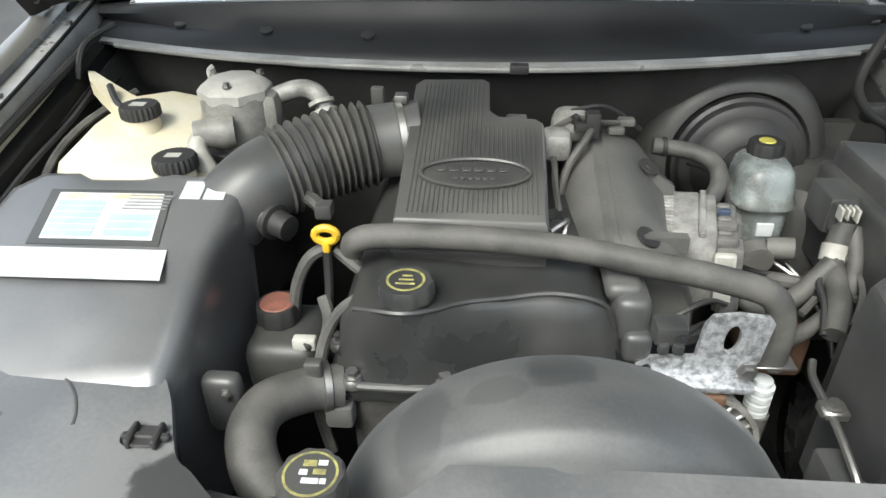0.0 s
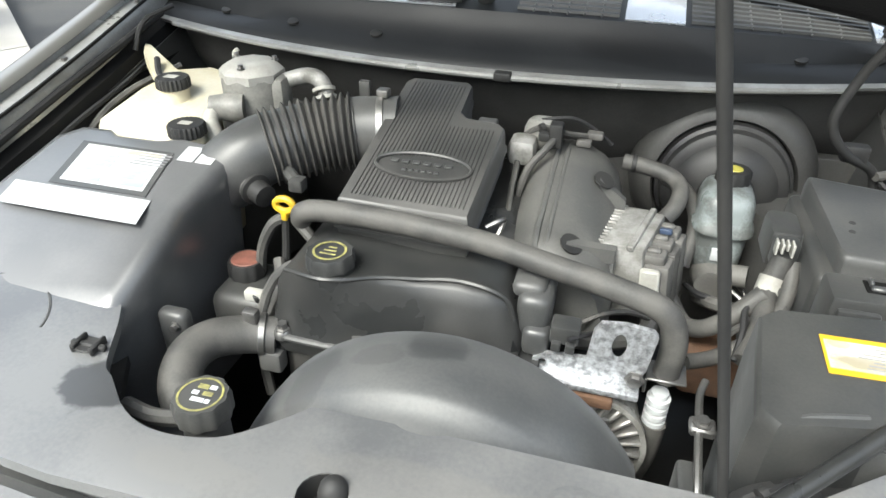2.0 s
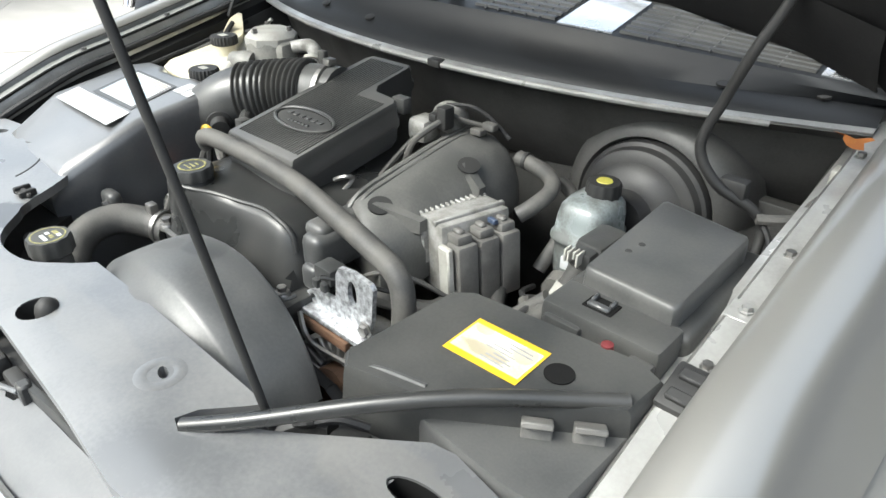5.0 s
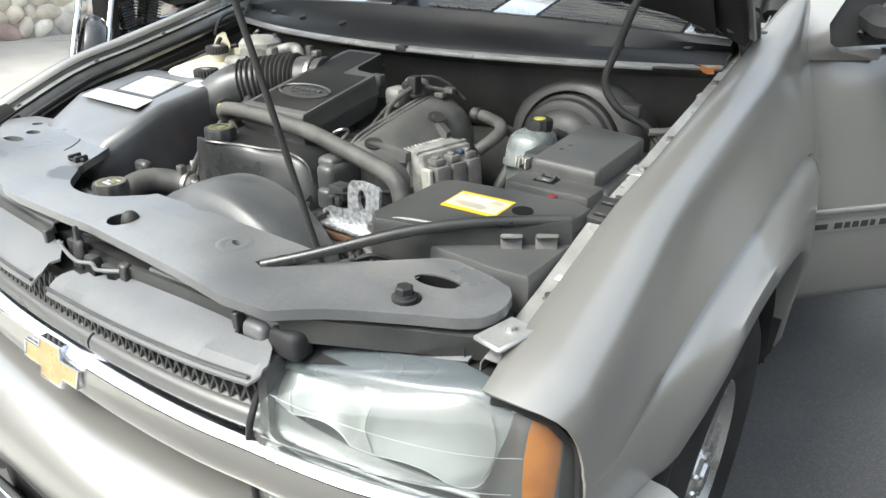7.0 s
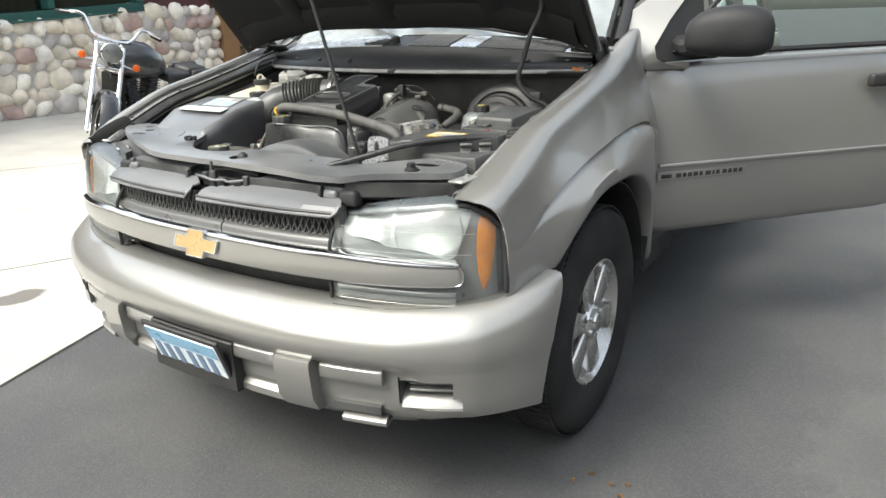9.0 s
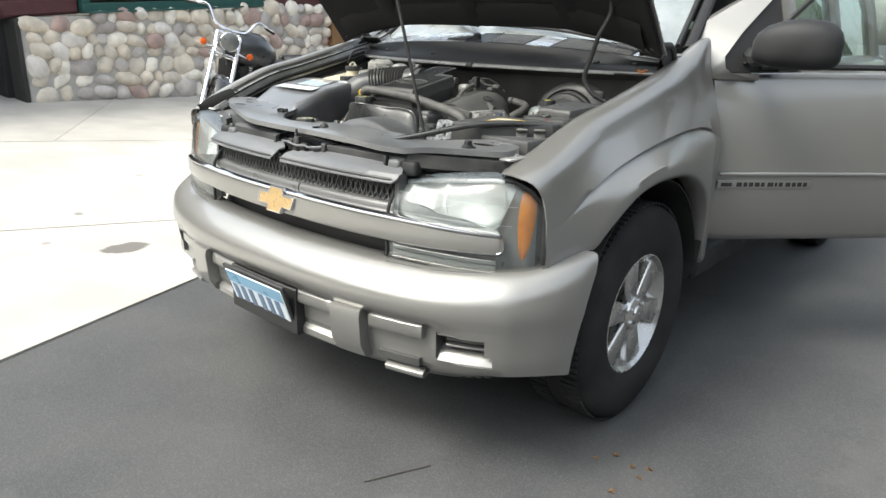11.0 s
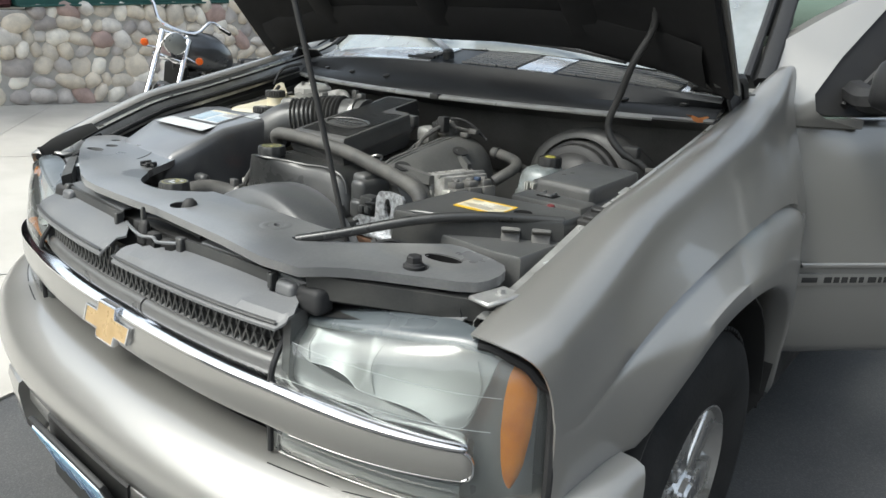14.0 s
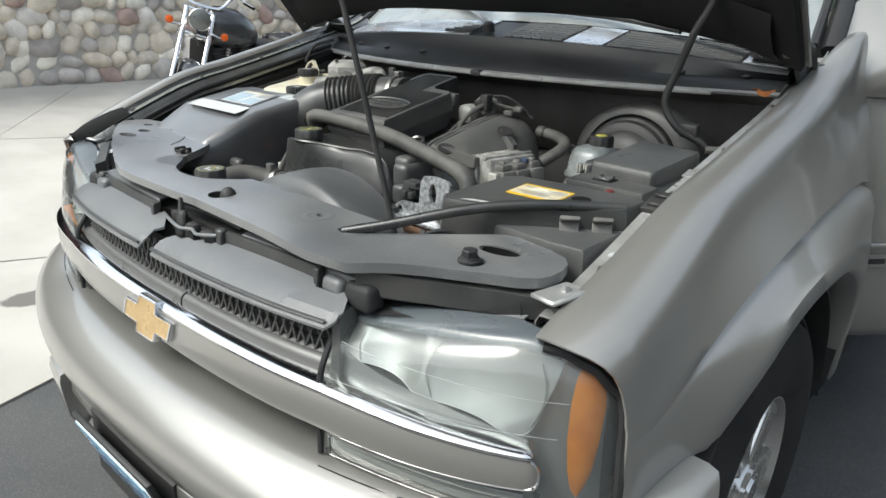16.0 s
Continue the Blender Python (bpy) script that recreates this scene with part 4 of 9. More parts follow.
def build_grille():
    g = part("grille", strip(B(), -0.475, 0.475, [(-0.14, 0.64), (-0.085, 0.64), (-0.085, 0.79), (-0.085, 0.875), (-0.14, 0.875)], 16), M_DARK, suv, "dark grille shell with a silver bar and fine mesh")
    part("grille_bar", ribbon(B(), -0.783, 0.783, bar_section, 90, 0.5), M_PAINT, g, "brushed silver bar across the grille and lamps")
    part("chrome_edge", ribbon(B(), -0.777, 0.777, chrome_section, 90, 0.35), M_CHROME, g, "chrome upper edge")
    for s in (-1, 1):
        pts = []
        for x, k in [(0.50 + 0.26 * i / 12, 0.0) for i in range(13)] + [(0.772, 0.03), (0.780, 0.12), (0.7835, 0.3), (0.784, 0.5), (0.7835, 0.75), (0.780, 0.95), (0.774, 1.08)]:
            d, z0, z1, z2 = bar_set(x)
            pts.append(skin(s * along(x), d - 0.001 - 0.004 * (1 - min(1, 6 * k)) * (k < 0.2), z0 + 0.004 + (z1 - z0 - 0.004) * k))
        part("end_trim", tube(B(), pts, 0.0026, 6, 2), M_CHROME, g, "thin chrome edging")
    for x0, x1 in ((-0.468, 0.064), (0.070, 0.468)):
        part("upper_strip", strip(B(), x0, x1, [(-0.09, 0.776), (-0.044, 0.779), (-0.040, 0.783), (-0.042, 0.797), (-0.048, 0.804), (-0.056, 0.807), (-0.09, 0.807)], 30), M_SATIN, g, "satin grey strip above the chrome edge")
    part("mesh_sill", strip(B(), -0.468, 0.468, [(-0.09, 0.803), (-0.058, 0.803), (-0.054, 0.809), (-0.060, 0.814), (-0.09, 0.814)], 30), M_PLASTIC2, g)
    bm = B()
    n = 46
    for i in range(n + 1):
        for s in (-1, 1):
            a0 = -0.460 + 0.92 * i / n
            a1 = a0 + s * 0.030
            if abs(a1) > 0.468:
                continue
            tube(bm, [skin(along(a0), -0.056, 0.810), skin(along(a1), -0.060, 0.882)], 0.0027, 5, 1)
    part("grille_mesh", bm, M_PLASTIC, g, "black diamond mesh")
    for s in (-1, 1):
        part("mesh_side", strip(B(), s * 0.462, s * 0.476, [(-0.09, 0.775), (-0.040, 0.778), (-0.050, 0.886), (-0.09, 0.886)], 2), M_PLASTIC2, g)
    # two thin panels over the grille, cut out round the latch
    def edge(x0, x1, k):
        return [(x, nose(along(x))[0].y + 0.030) for x in [x0 + (x1 - x0) * i / k for i in range(k + 1)]]
    right = edge(-0.012, 0.456, 14) + [(0.470, 0.243), (0.472, 0.256), (0.456, 0.278), (0.430, 0.290), (0.424, 0.276), (0.385, 0.272), (0.380, 0.286), (0.26, 0.279), (0.135, 0.271), (0.112, 0.268), (0.108, 0.256), (0.090, 0.252), (0.078, 0.258), (0.062, 0.246), (0.040, 0.248), (0.030, 0.238), (0.006, 0.240), (-0.006, 0.226)]
    left = edge(-0.484, -0.064, 12) + [(-0.050, 0.212), (-0.062, 0.232), (-0.050, 0.246), (-0.094, 0.276), (-0.13, 0.272), (-0.26, 0.280), (-0.40, 0.290), (-0.462, 0.300), (-0.490, 0.278)]
    for outline in (right, left):
        part("top_panel", plate(B(), outline, 0.8805, 0.8850, lift=panel_lift), M_TOPPANEL, g, "dull dark grey panel over the grille", angle=30)
        front = [(x, y) for x, y in outline if abs(y - nose(along(x))[0].y - 0.030) < 1e-6]
        rows = [[(x, y + 0.006, 0.874), (x, y + 0.001, 0.8745), (x, y - 0.0005, 0.877), (x, y + 0.001, 0.8790), (x, y + 0.005, 0.8800)] for x, y in front]
        part("panel_lip", loft(B(), rows), M_PLASTIC, g)
    for pts in ([(0.122, 0.271), (0.20, 0.278), (0.30, 0.2835), (0.382, 0.2875)], [(-0.125, 0.272), (-0.22, 0.280), (-0.34, 0.288), (-0.43, 0.297)]):
        rows = [[(x, y - 0.002, 0.900), (x, y - 0.002, 0.926), (x, y - 0.001, 0.928), (x, y + 0.007, 0.928), (x, y + 0.008, 0.926), (x, y + 0.004, 0.924), (x, y + 0.003, 0.900)] for x, y, _ in spline([(x, y, 0) for x, y in pts], 5)]
        fl = part("seal_flange", loft(B(), rows, close=True, ends=True), M_PLASTIC, g, "upright black flange behind the panel")
        x, y = pts[-1] if pts[-1][0] > 0 else pts[0]
        part("flange_hook", rbox(B(), (x - 0.006, y - 0.012, 0.896), (x + 0.006, y + 0.004, 0.929), 0.002, 1), M_PLASTIC, fl)
        x, y = pts[0] if pts[-1][0] > 0 else pts[-1]
        part("flange_hook", rbox(B(), (x - 0.010, y - 0.010, 0.898), (x + 0.010, y + 0.006, 0.932), 0.003, 1), M_PLASTIC, fl)
    for x0, x1 in ((0.155, 0.462), (-0.45, -0.15)):
        rows = [[(x, 0.287 + 0.02 * abs(x), 0.906), (x, 0.286 + 0.02 * abs(x), 0.922), (x, 0.289 + 0.02 * abs(x), 0.926), (x, 0.330 + 0.02 * abs(x), 0.931)] for x in [x0 + (x1 - x0) * i / 8 for i in range(9)]]
        part("ledge", thicken(loft(B(), rows), 0.003), M_TOPPANEL, suv, "grey ledge under the radiator cover's edge")
    # latch: a bracket with an upright prong, a striker loop and bent wires
    bm = B()
    rbox(bm, (-0.075, 0.276, 0.880), (0.125, 0.312, 0.900), 0.006)
    rbox(bm, (-0.030, 0.252, 0.886), (0.004, 0.276, 0.938), 0.009, 3, top=(0.7, 0.6), shift=(-0.004, 0.006))
    rbox(bm, (0.004, 0.256, 0.886), (0.040, 0.280, 0.920), 0.006, 2, top=(0.8, 0.8))
    rbox(bm, (0.052, 0.262, 0.886), (0.108, 0.282, 0.914), 0.005, 2)
    rbox(bm, (-0.070, 0.270, 0.886), (-0.044, 0.292, 0.926), 0.006, 2)
    latch = part("hood_latch", bm, M_DARK, suv, "black hood latch with bent wires")
    part("latch_prong", rbox(B(), (-0.026, 0.264, 0.92), (-0.012, 0.276, 0.962), 0.004, 2, top=(0.6, 0.7)), M_PLASTIC, latch)
    part("latch_wire", tube(B(), [(-0.09, 0.268, 0.915), (-0.045, 0.254, 0.918), (0.01, 0.246, 0.914), (0.045, 0.254, 0.916), (0.07, 0.249, 0.914), (0.118, 0.262, 0.920)], 0.0035, 6), M_ARM, latch)
    part("latch_wire", tube(B(), [(-0.06, 0.30, 0.925), (0.02, 0.294, 0.938), (0.09, 0.300, 0.932), (0.13, 0.305, 0.925)], 0.004, 6), M_DARK, latch)
    for s in (-1, 1):
        bm = rbox(B(), (s * 0.466 - 0.032, 0.280, 0.882), (s * 0.466 + 0.032, 0.322, 0.924), 0.011, 3, top=(0.85, 0.75))
        stop = part("grille_bumper_stop", bm, M_RUBBER, suv)
        part("stop_pad", rbox(B(), (s * 0.414 - 0.024, 0.276, 0.894), (s * 0.414 + 0.024, 0.304, 0.921), 0.009, 3, top=(0.9, 0.8)), M_TOPPANEL, stop)
    # bow-tie emblem: a gold field in a chrome rim
    w, h = 0.092, 0.040
    out = [(-w, -0.019), (-w + 0.010, 0.017), (-0.036, 0.017), (-0.028, h), (0.036, h), (0.034, 0.017), (w, 0.017), (w - 0.012, -0.019), (0.034, -0.019), (0.026, -h), (-0.040, -h), (-0.036, -0.019)]
    at = pose(-0.010, 0.1725, 0.744, 82, 0, 1)
    rim = B()
    loft(rim, [[at @ Vector((x * k, y * (1 - (1 - k) * 1.6), z)) for x, y in out] for k, z in ((1.03, -0.012), (1.03, 0.001), (1.01, 0.0034), (0.965, 0.0034), (0.955, 0.0012))], close=True)
    em = part("emblem", rim, M_CHROME, g, "gold emblem in a chrome rim", angle=25)
    field = plate(B(), [(x * 0.957, y * 0.932) for x, y in out], -0.004, 0.0018)
    part("emblem_field", put(B(), field, at), M_GOLD, em, "satin gold field")


build_grille()


def lamp_top(x, s=1):
    rise = line([(0.45, 0.0), (0.55, 0.012), (0.68, 0.030), (0.80, 0.032), (0.868, 0.016)], abs(x)) if s < 0 else 0
    return rise + line([(0.45, 0.862), (0.62, 0.889), (0.76, 0.906), (0.80, 0.902), (0.84, 0.880), (0.868, 0.845)], abs(x))


def lamp_back(x):
    """How far the lamp is set back from the front outline."""
    return line([(0.45, -0.018), (0.60, -0.012), (0.74, -0.003), (0.80, 0.0)], abs(x))


def lens_out(x, z, s=1):
    """How far the lens stands out from the front outline at a place."""
    zt = lamp_top(x, s)
    lean = line([(0.45, 0.078), (0.75, 0.050), (0.868, 0.022)], abs(x))
    return lamp_back(x) + line([(0.662, 0.004), (0.73, 0.004), (0.79, -0.003), (0.79 + (zt - 0.79) * 0.62, -0.35 * lean), (zt - 0.012, -0.62 * lean), (zt, -lean)], z)


def build_headlight(s):
    hl = part("headlight", strip(B(), s * 0.452, s * 0.868, [(-0.17, 0.648), (-0.110, 0.648), (-0.125, 0.80), (-0.145, 0.86), (-0.17, 0.862)], 14), M_LAMPGREY, suv, "slightly hazed clear headlamp with an amber marker")
    rows = []
    for i in range(19):
        x = 0.452 + (0.868 - 0.452) * i / 18
        a = along(x) * s
        zt = lamp_top(x, s)
        e = (0.010 if i in (0, 18) else 0) - lamp_back(x)
        lean = line([(0.45, 0.078), (0.75, 0.050), (0.868, 0.022)], x)
        rows.append([skin(a, -0.05 - e, 0.648), skin(a, -0.004 - e, 0.650), skin(a, 0.004 - e, 0.662), skin(a, 0.004 - e, 0.73), skin(a, -0.003 - e, 0.79),
                     skin(a, -0.35 * lean - e, 0.79 + (zt - 0.79) * 0.62), skin(a, -0.62 * lean - e, zt - 0.012), skin(a, -lean - e, zt)])
    lens = part("lens", loft(B(), rows), M_LENS, hl, "clear lens")
    lens.visible_shadow = False
    bowls = ((0.560, 0.058), (0.702, 0.092))

    def foot(x):
        return curve([(0.45, 0.832), (0.50, 0.816), (0.60, 0.799), (0.640, 0.795), (0.70, 0.786), (0.755, 0.776), (0.775, 0.788), (0.792, 0.84), (0.82, 0.91)], x)
    shell, base = [], []
    for i in range(81):
        x = 0.458 + 0.402 * i / 80
        zt, up, low = lamp_top(x, s), [], []
        zf = min(foot(x), zt - 0.012)
        for j in range(15):
            z = zf + (zt - 0.009 - zf) * j / 14
            dep = lens_out(x, z, s) - 0.026
            for cx, hx in bowls:
                r = math.hypot((x - cx) / hx, (z - 0.848) / 0.075)
                dep -= 0.024 * max(0.0, 1 - r * r)
            up.append(skin(along(x) * s, dep, z))
        for j in range(13):
            z = 0.655 + (zf - 0.655) * j / 12
            low.append(skin(along(x) * s, lens_out(x, z, s) - 0.024 - 0.014 * math.sin(math.pi * j / 12), z))
        shell.append(up)
        base.append(low)
    part("reflector", loft(B(), shell), M_REFLECTOR, hl, "soft bright reflector with two shallow bowls", angle=60)
    part("lamp_housing", thicken(loft(B(), base), 0.002), M_HOUSING, hl, "satin grey lamp housing", angle=60)
    part("reflector_rim", tube(B(), [r[0] for r in shell[8:68]], 0.0009, 5, 1), M_LABEL, hl, "thin bright lower rim")
    for pts in ([(0.632, 0.800), (0.622, 0.825), (0.624, 0.850), (0.636, 0.876)], [(0.772, 0.792), (0.782, 0.815), (0.786, 0.845), (0.780, 0.878)], [(0.505, 0.818), (0.498, 0.838), (0.502, 0.862)]):
        part("bowl_edge", tube(B(), [skin(along(x) * s, lens_out(x, z, s) - 0.0245, z) for x, z in pts], 0.0011, 6, 4), M_REFLECTOR, hl)
    part("turn_lamp", ribbon(B(), s * 0.472, s * 0.77, lambda x: [(lamp_back(x) + d, z) for d, z in ((-0.05, 0.658), (-0.010, 0.660), (-0.006, 0.667), (-0.008, 0.676), (-0.014, 0.679), (-0.008, 0.682), (-0.012, 0.692), (-0.05, 0.695))], 16), M_REFLECTOR, hl, "clear fluted lower lamp")
    rows = []
    for i in range(25):
        t = i / 24
        z = 0.700 + 0.186 * t
        c = line([(0, 4.70), (0.5, 4.74), (1, 4.80)], t)
        w = line([(0, 0.03), (0.06, 0.075), (0.2, 0.125), (0.45, 0.170), (0.7, 0.185), (0.85, 0.175), (0.93, 0.150), (0.98, 0.10), (1, 0.05)], t)
        row = []
        for k in (-1, -0.85, -0.5, 0, 0.5, 0.85, 1):
            a = c + w * k
            x = NX[4] + (a - 4) * (NX[5] - NX[4])
            row.append(skin(s * a, lens_out(x, z, s) - 0.011 - 0.006 * k * k, z))
        rows.append(row)
    part("amber_marker", thicken(loft(B(), rows), 0.006), M_AMBER, hl, "orange side marker")
    for z, x0, x1 in ((0.792, 0.475, 0.80), (0.842, 0.470, 0.81)):
        pts = [skin(along(x) * s, lens_out(x, z, s) - 0.0012, z) for x in [x0 + (x1 - x0) * i / 16 for i in range(17)]]
        part("lens_line", tube(B(), pts, 0.0006, 4, 1), M_LABEL, hl)
    pts = [skin(along(0.868) * s, lens_out(0.868, z, s) - 0.004, z) for z in (0.69, 0.73, 0.77, 0.80, 0.825)]
    pts += [skin(along(x) * s, lens_out(x, lamp_top(x, s), s) + 0.001, lamp_top(x, s) + 0.003) for x in (0.866, 0.856, 0.84, 0.82, 0.80, 0.78)]
    part("lamp_seal", tube(B(), pts, 0.0078, 8, 4), M_RUBBER, hl, "black rubber lamp seal")
    pts = [skin(along(0.455) * s, lens_out(0.455, z, s) - 0.004, z) for z in (0.655, 0.69, 0.73, 0.79, 0.82, 0.845, 0.858)]
    part("lamp_seal", tube(B(), pts, 0.0052, 8, 4), M_RUBBER, hl, "black rubber lamp seal")
    rows = []
    for i in range(21):
        a = 2.33 + 2.74 * i / 20
        zt = line([(0, 0.645), (3, 0.646), (5, 0.672), (6, 0.688)], a)
        rows.append([skin(s * a, d, zt + z) for d, z in ((-0.03, -0.004), (0.004, -0.004), (0.0065, -0.001), (0.005, 0.002), (-0.03, 0.003))])
    part("lamp_gasket", loft(B(), rows, close=True, ends=True), M_RUBBER, hl, "black rubber lamp seal")
    rows = []
    for i in range(15):
        x = 0.455 + 0.345 * i / 14
        a = along(x) * s
        zt = lamp_top(x, s)
        lean = line([(0.45, 0.078), (0.75, 0.050), (0.868, 0.022)], x)
        deep = line([(0.455, 1.0), (0.74, 1.0), (0.80, 0.35)], x)
        lean -= lamp_back(x)
        rows.append([skin(a, -lean + 0.004, zt - 0.008), skin(a, -lean + 0.001, zt + 0.0005), skin(a, -lean - 0.006, zt + 0.005), skin(a, -lean - 0.030 * deep, zt + 0.011), skin(a, -lean - 0.052 * deep, zt + 0.011), skin(a, -lean - 0.056 * deep, zt + 0.004), skin(a, -lean - 0.06 * deep, zt - 0.03)])
    part("lamp_ledge", thicken(loft(B(), rows), 0.004), M_LENSTOP, hl, "rounded upper edge of the lens")
    # bracket between the lamp and the radiator cover
    rows = []
    for i in range(13):
        x = 0.475 + 0.275 * i / 12
        p = skin(along(x) * s, lamp_back(x) - line([(0.45, 0.078), (0.75, 0.050)], x) - 0.058, lamp_top(x, s))
        z = p[2]
        rows.append([(p[0], p[1] - 0.003, z - 0.030), (p[0], p[1], z + 0.002), (p[0], p[1] + 0.006, z + 0.006), (p[0], p[1] + 0.030, z + 0.008), (p[0], p[1] + 0.075, z + 0.012), (p[0], p[1] + 0.078, z - 0.04)])
    br = part("lamp_bracket", thicken(loft(B(), rows), 0.003), M_TOPPANEL, suv, "dull grey bracket behind the headlamp", angle=50)
    pts = [r[1] for r in rows]
    part("bracket_seal", tube(B(), pts, 0.0035, 6, 2), M_RUBBER, br)
    for k in (3, 8):
        part("bracket_clip", bolt(B(), Vector(rows[k][3]) + Vector((0, 0, 0.001)), 0.007), M_DARK, br)
    if s < 0:
        part("white_label", rbox(B(), (-0.022, -0.018, 0), (0.022, 0.018, 0.0015), 0.0004, 1, m=pose(-0.600, 0.372, 0.938, 8, 0, -24)), M_LABEL, br)
    # clear fluted lower lamp has a bright frame
    loop = [(0.476, 0.663), (0.762, 0.663), (0.768, 0.668), (0.768, 0.690), (0.762, 0.695), (0.62, 0.695), (0.476, 0.695)]
    pts = []
    for (x0, z0), (x1, z1) in zip(loop, loop[1:] + loop[:1]):
        for k in range(6):
            x, z = x0 + (x1 - x0) * k / 6, z0 + (z1 - z0) * k / 6
            pts.append(skin(along(x) * s, lens_out(x, z, s) + 0.0005, z))
    part("lamp_frame", tube(B(), pts + pts[:1], 0.0007, 5, 1), M_STEEL, hl)


for _s in (1, -1):
    build_headlight(_s)

RAIL = [(0.33, 0.926), (0.45, 0.962), (0.56, 1.0), (0.69, 1.045), (0.86, 1.080), (1.15, 1.150), (1.32, 1.205), (1.48, 1.275)]
AXLE_Y, AXLE_Z, ARCH_R = 0.966, 0.388, 0.442


def arch_edge(y):
    q = 1 - (abs(y - AXLE_Y) / 0.448) ** 2.5
    d = (0.468 * max(q, 0) ** 0.4) ** 2
    if y < AXLE_Y and (d <= 0 or AXLE_Z + math.sqrt(max(d, 0)) < 0.70):
        return line([(0.38, 0.674), (0.57, 0.703), (0.62, 0.70)], y)
    if d <= 0:
        return 0.46
    return max(0.46, AXLE_Z + math.sqrt(d))


CREASE = [(0.45, 0.790), (0.54, 0.838), (0.60, 0.870), (0.68, 0.902), (0.75, 0.921), (0.83, 0.938), (0.92, 0.953), (1.0, 0.964), (1.1, 0.974), (1.2, 0.980), (1.3, 0.978), (1.36, 0.968), (1.40, 0.955), (1.48, 0.93)]
FAR_RISE = [(0.34, 0.012), (0.40, 0.035), (0.48, 0.050), (0.7, 0.058), (1.1, 0.060), (1.3, 0.050), (1.48, 0.03)]


def rail_z(y, s=1):
    return curve(RAIL, y) + (curve(FAR_RISE, y) if s < 0 else 0)


def fender_row(y, s=1):
    rz = rail_z(y, s)
    e = arch_edge(y)
    c = max(curve(CREASE, y), e + 0.03)
    wide = curve([(0.38, 0.0), (0.50, 0.03), (0.545, 0.16), (0.585, 0.42), (0.62, 0.68), (0.66, 0.88), (0.72, 1), (1.28, 1), (1.36, 0.75), (1.42, 0.3), (1.47, 0.05)], y)
    xs = curve([(0.38, 0.872), (0.6, 0.893), (0.9, 0.905), (1.48, 0.912)], y)
    top = curve([(0.33, 0.764), (0.6, 0.772), (1.0, 0.775), (1.32, 0.785), (1.48, 0.812)], y)
    k = curve([(0.36, 1.32), (0.50, 1.22), (0.75, 1.0), (1.18, 1.0), (1.36, 0.7), (1.48, 0.30)], y) * (1 if s > 0 else 0.5)
    fall = curve([(0.33, 0.030), (0.6, 0.046), (1.2, 0.056), (1.48, 0.075)], y)
    bx, bz = top + 0.074 * k, rz - fall
    return [(top - 0.018, y, rz - 0.012), (top - 0.010, y, rz - 0.001), (top + 0.010 * k, y, rz + 0.0015), (top + 0.028 * k, y, rz + 0.001), (top + 0.046 * k, y, rz - 0.006),
            (top + 0.060 * k, y, rz - 0.34 * fall), (top + 0.068 * k, y, rz - 0.64 * fall), (bx, y, bz), (bx + 0.22 * (xs - bx), y, bz - 0.24 * (bz - c)), (bx + 0.52 * (xs - bx), y, bz - 0.50 * (bz - c)),
            (bx + 0.84 * (xs - bx), y, c + 0.22 * (bz - c)), (xs - 0.001 * wide, y, c + 0.009), (xs - 0.017 * wide, y, c + 0.003), (xs - 0.014 * wide, y, c - 0.003 * wide), (xs + 0.012 * wide + 0.001, y, c - 0.012 * wide - 0.003),
            (xs + 0.030 * wide + 0.003, y, c - 0.040 * wide - 0.010), (xs + 0.040 * wide + 0.006, y, 0.45 * c + 0.55 * e), (xs + 0.043 * wide + 0.007, y, e + 0.012), (xs + 0.038 * wide + 0.004, y, e), (xs - 0.03, y, e + 0.004)]


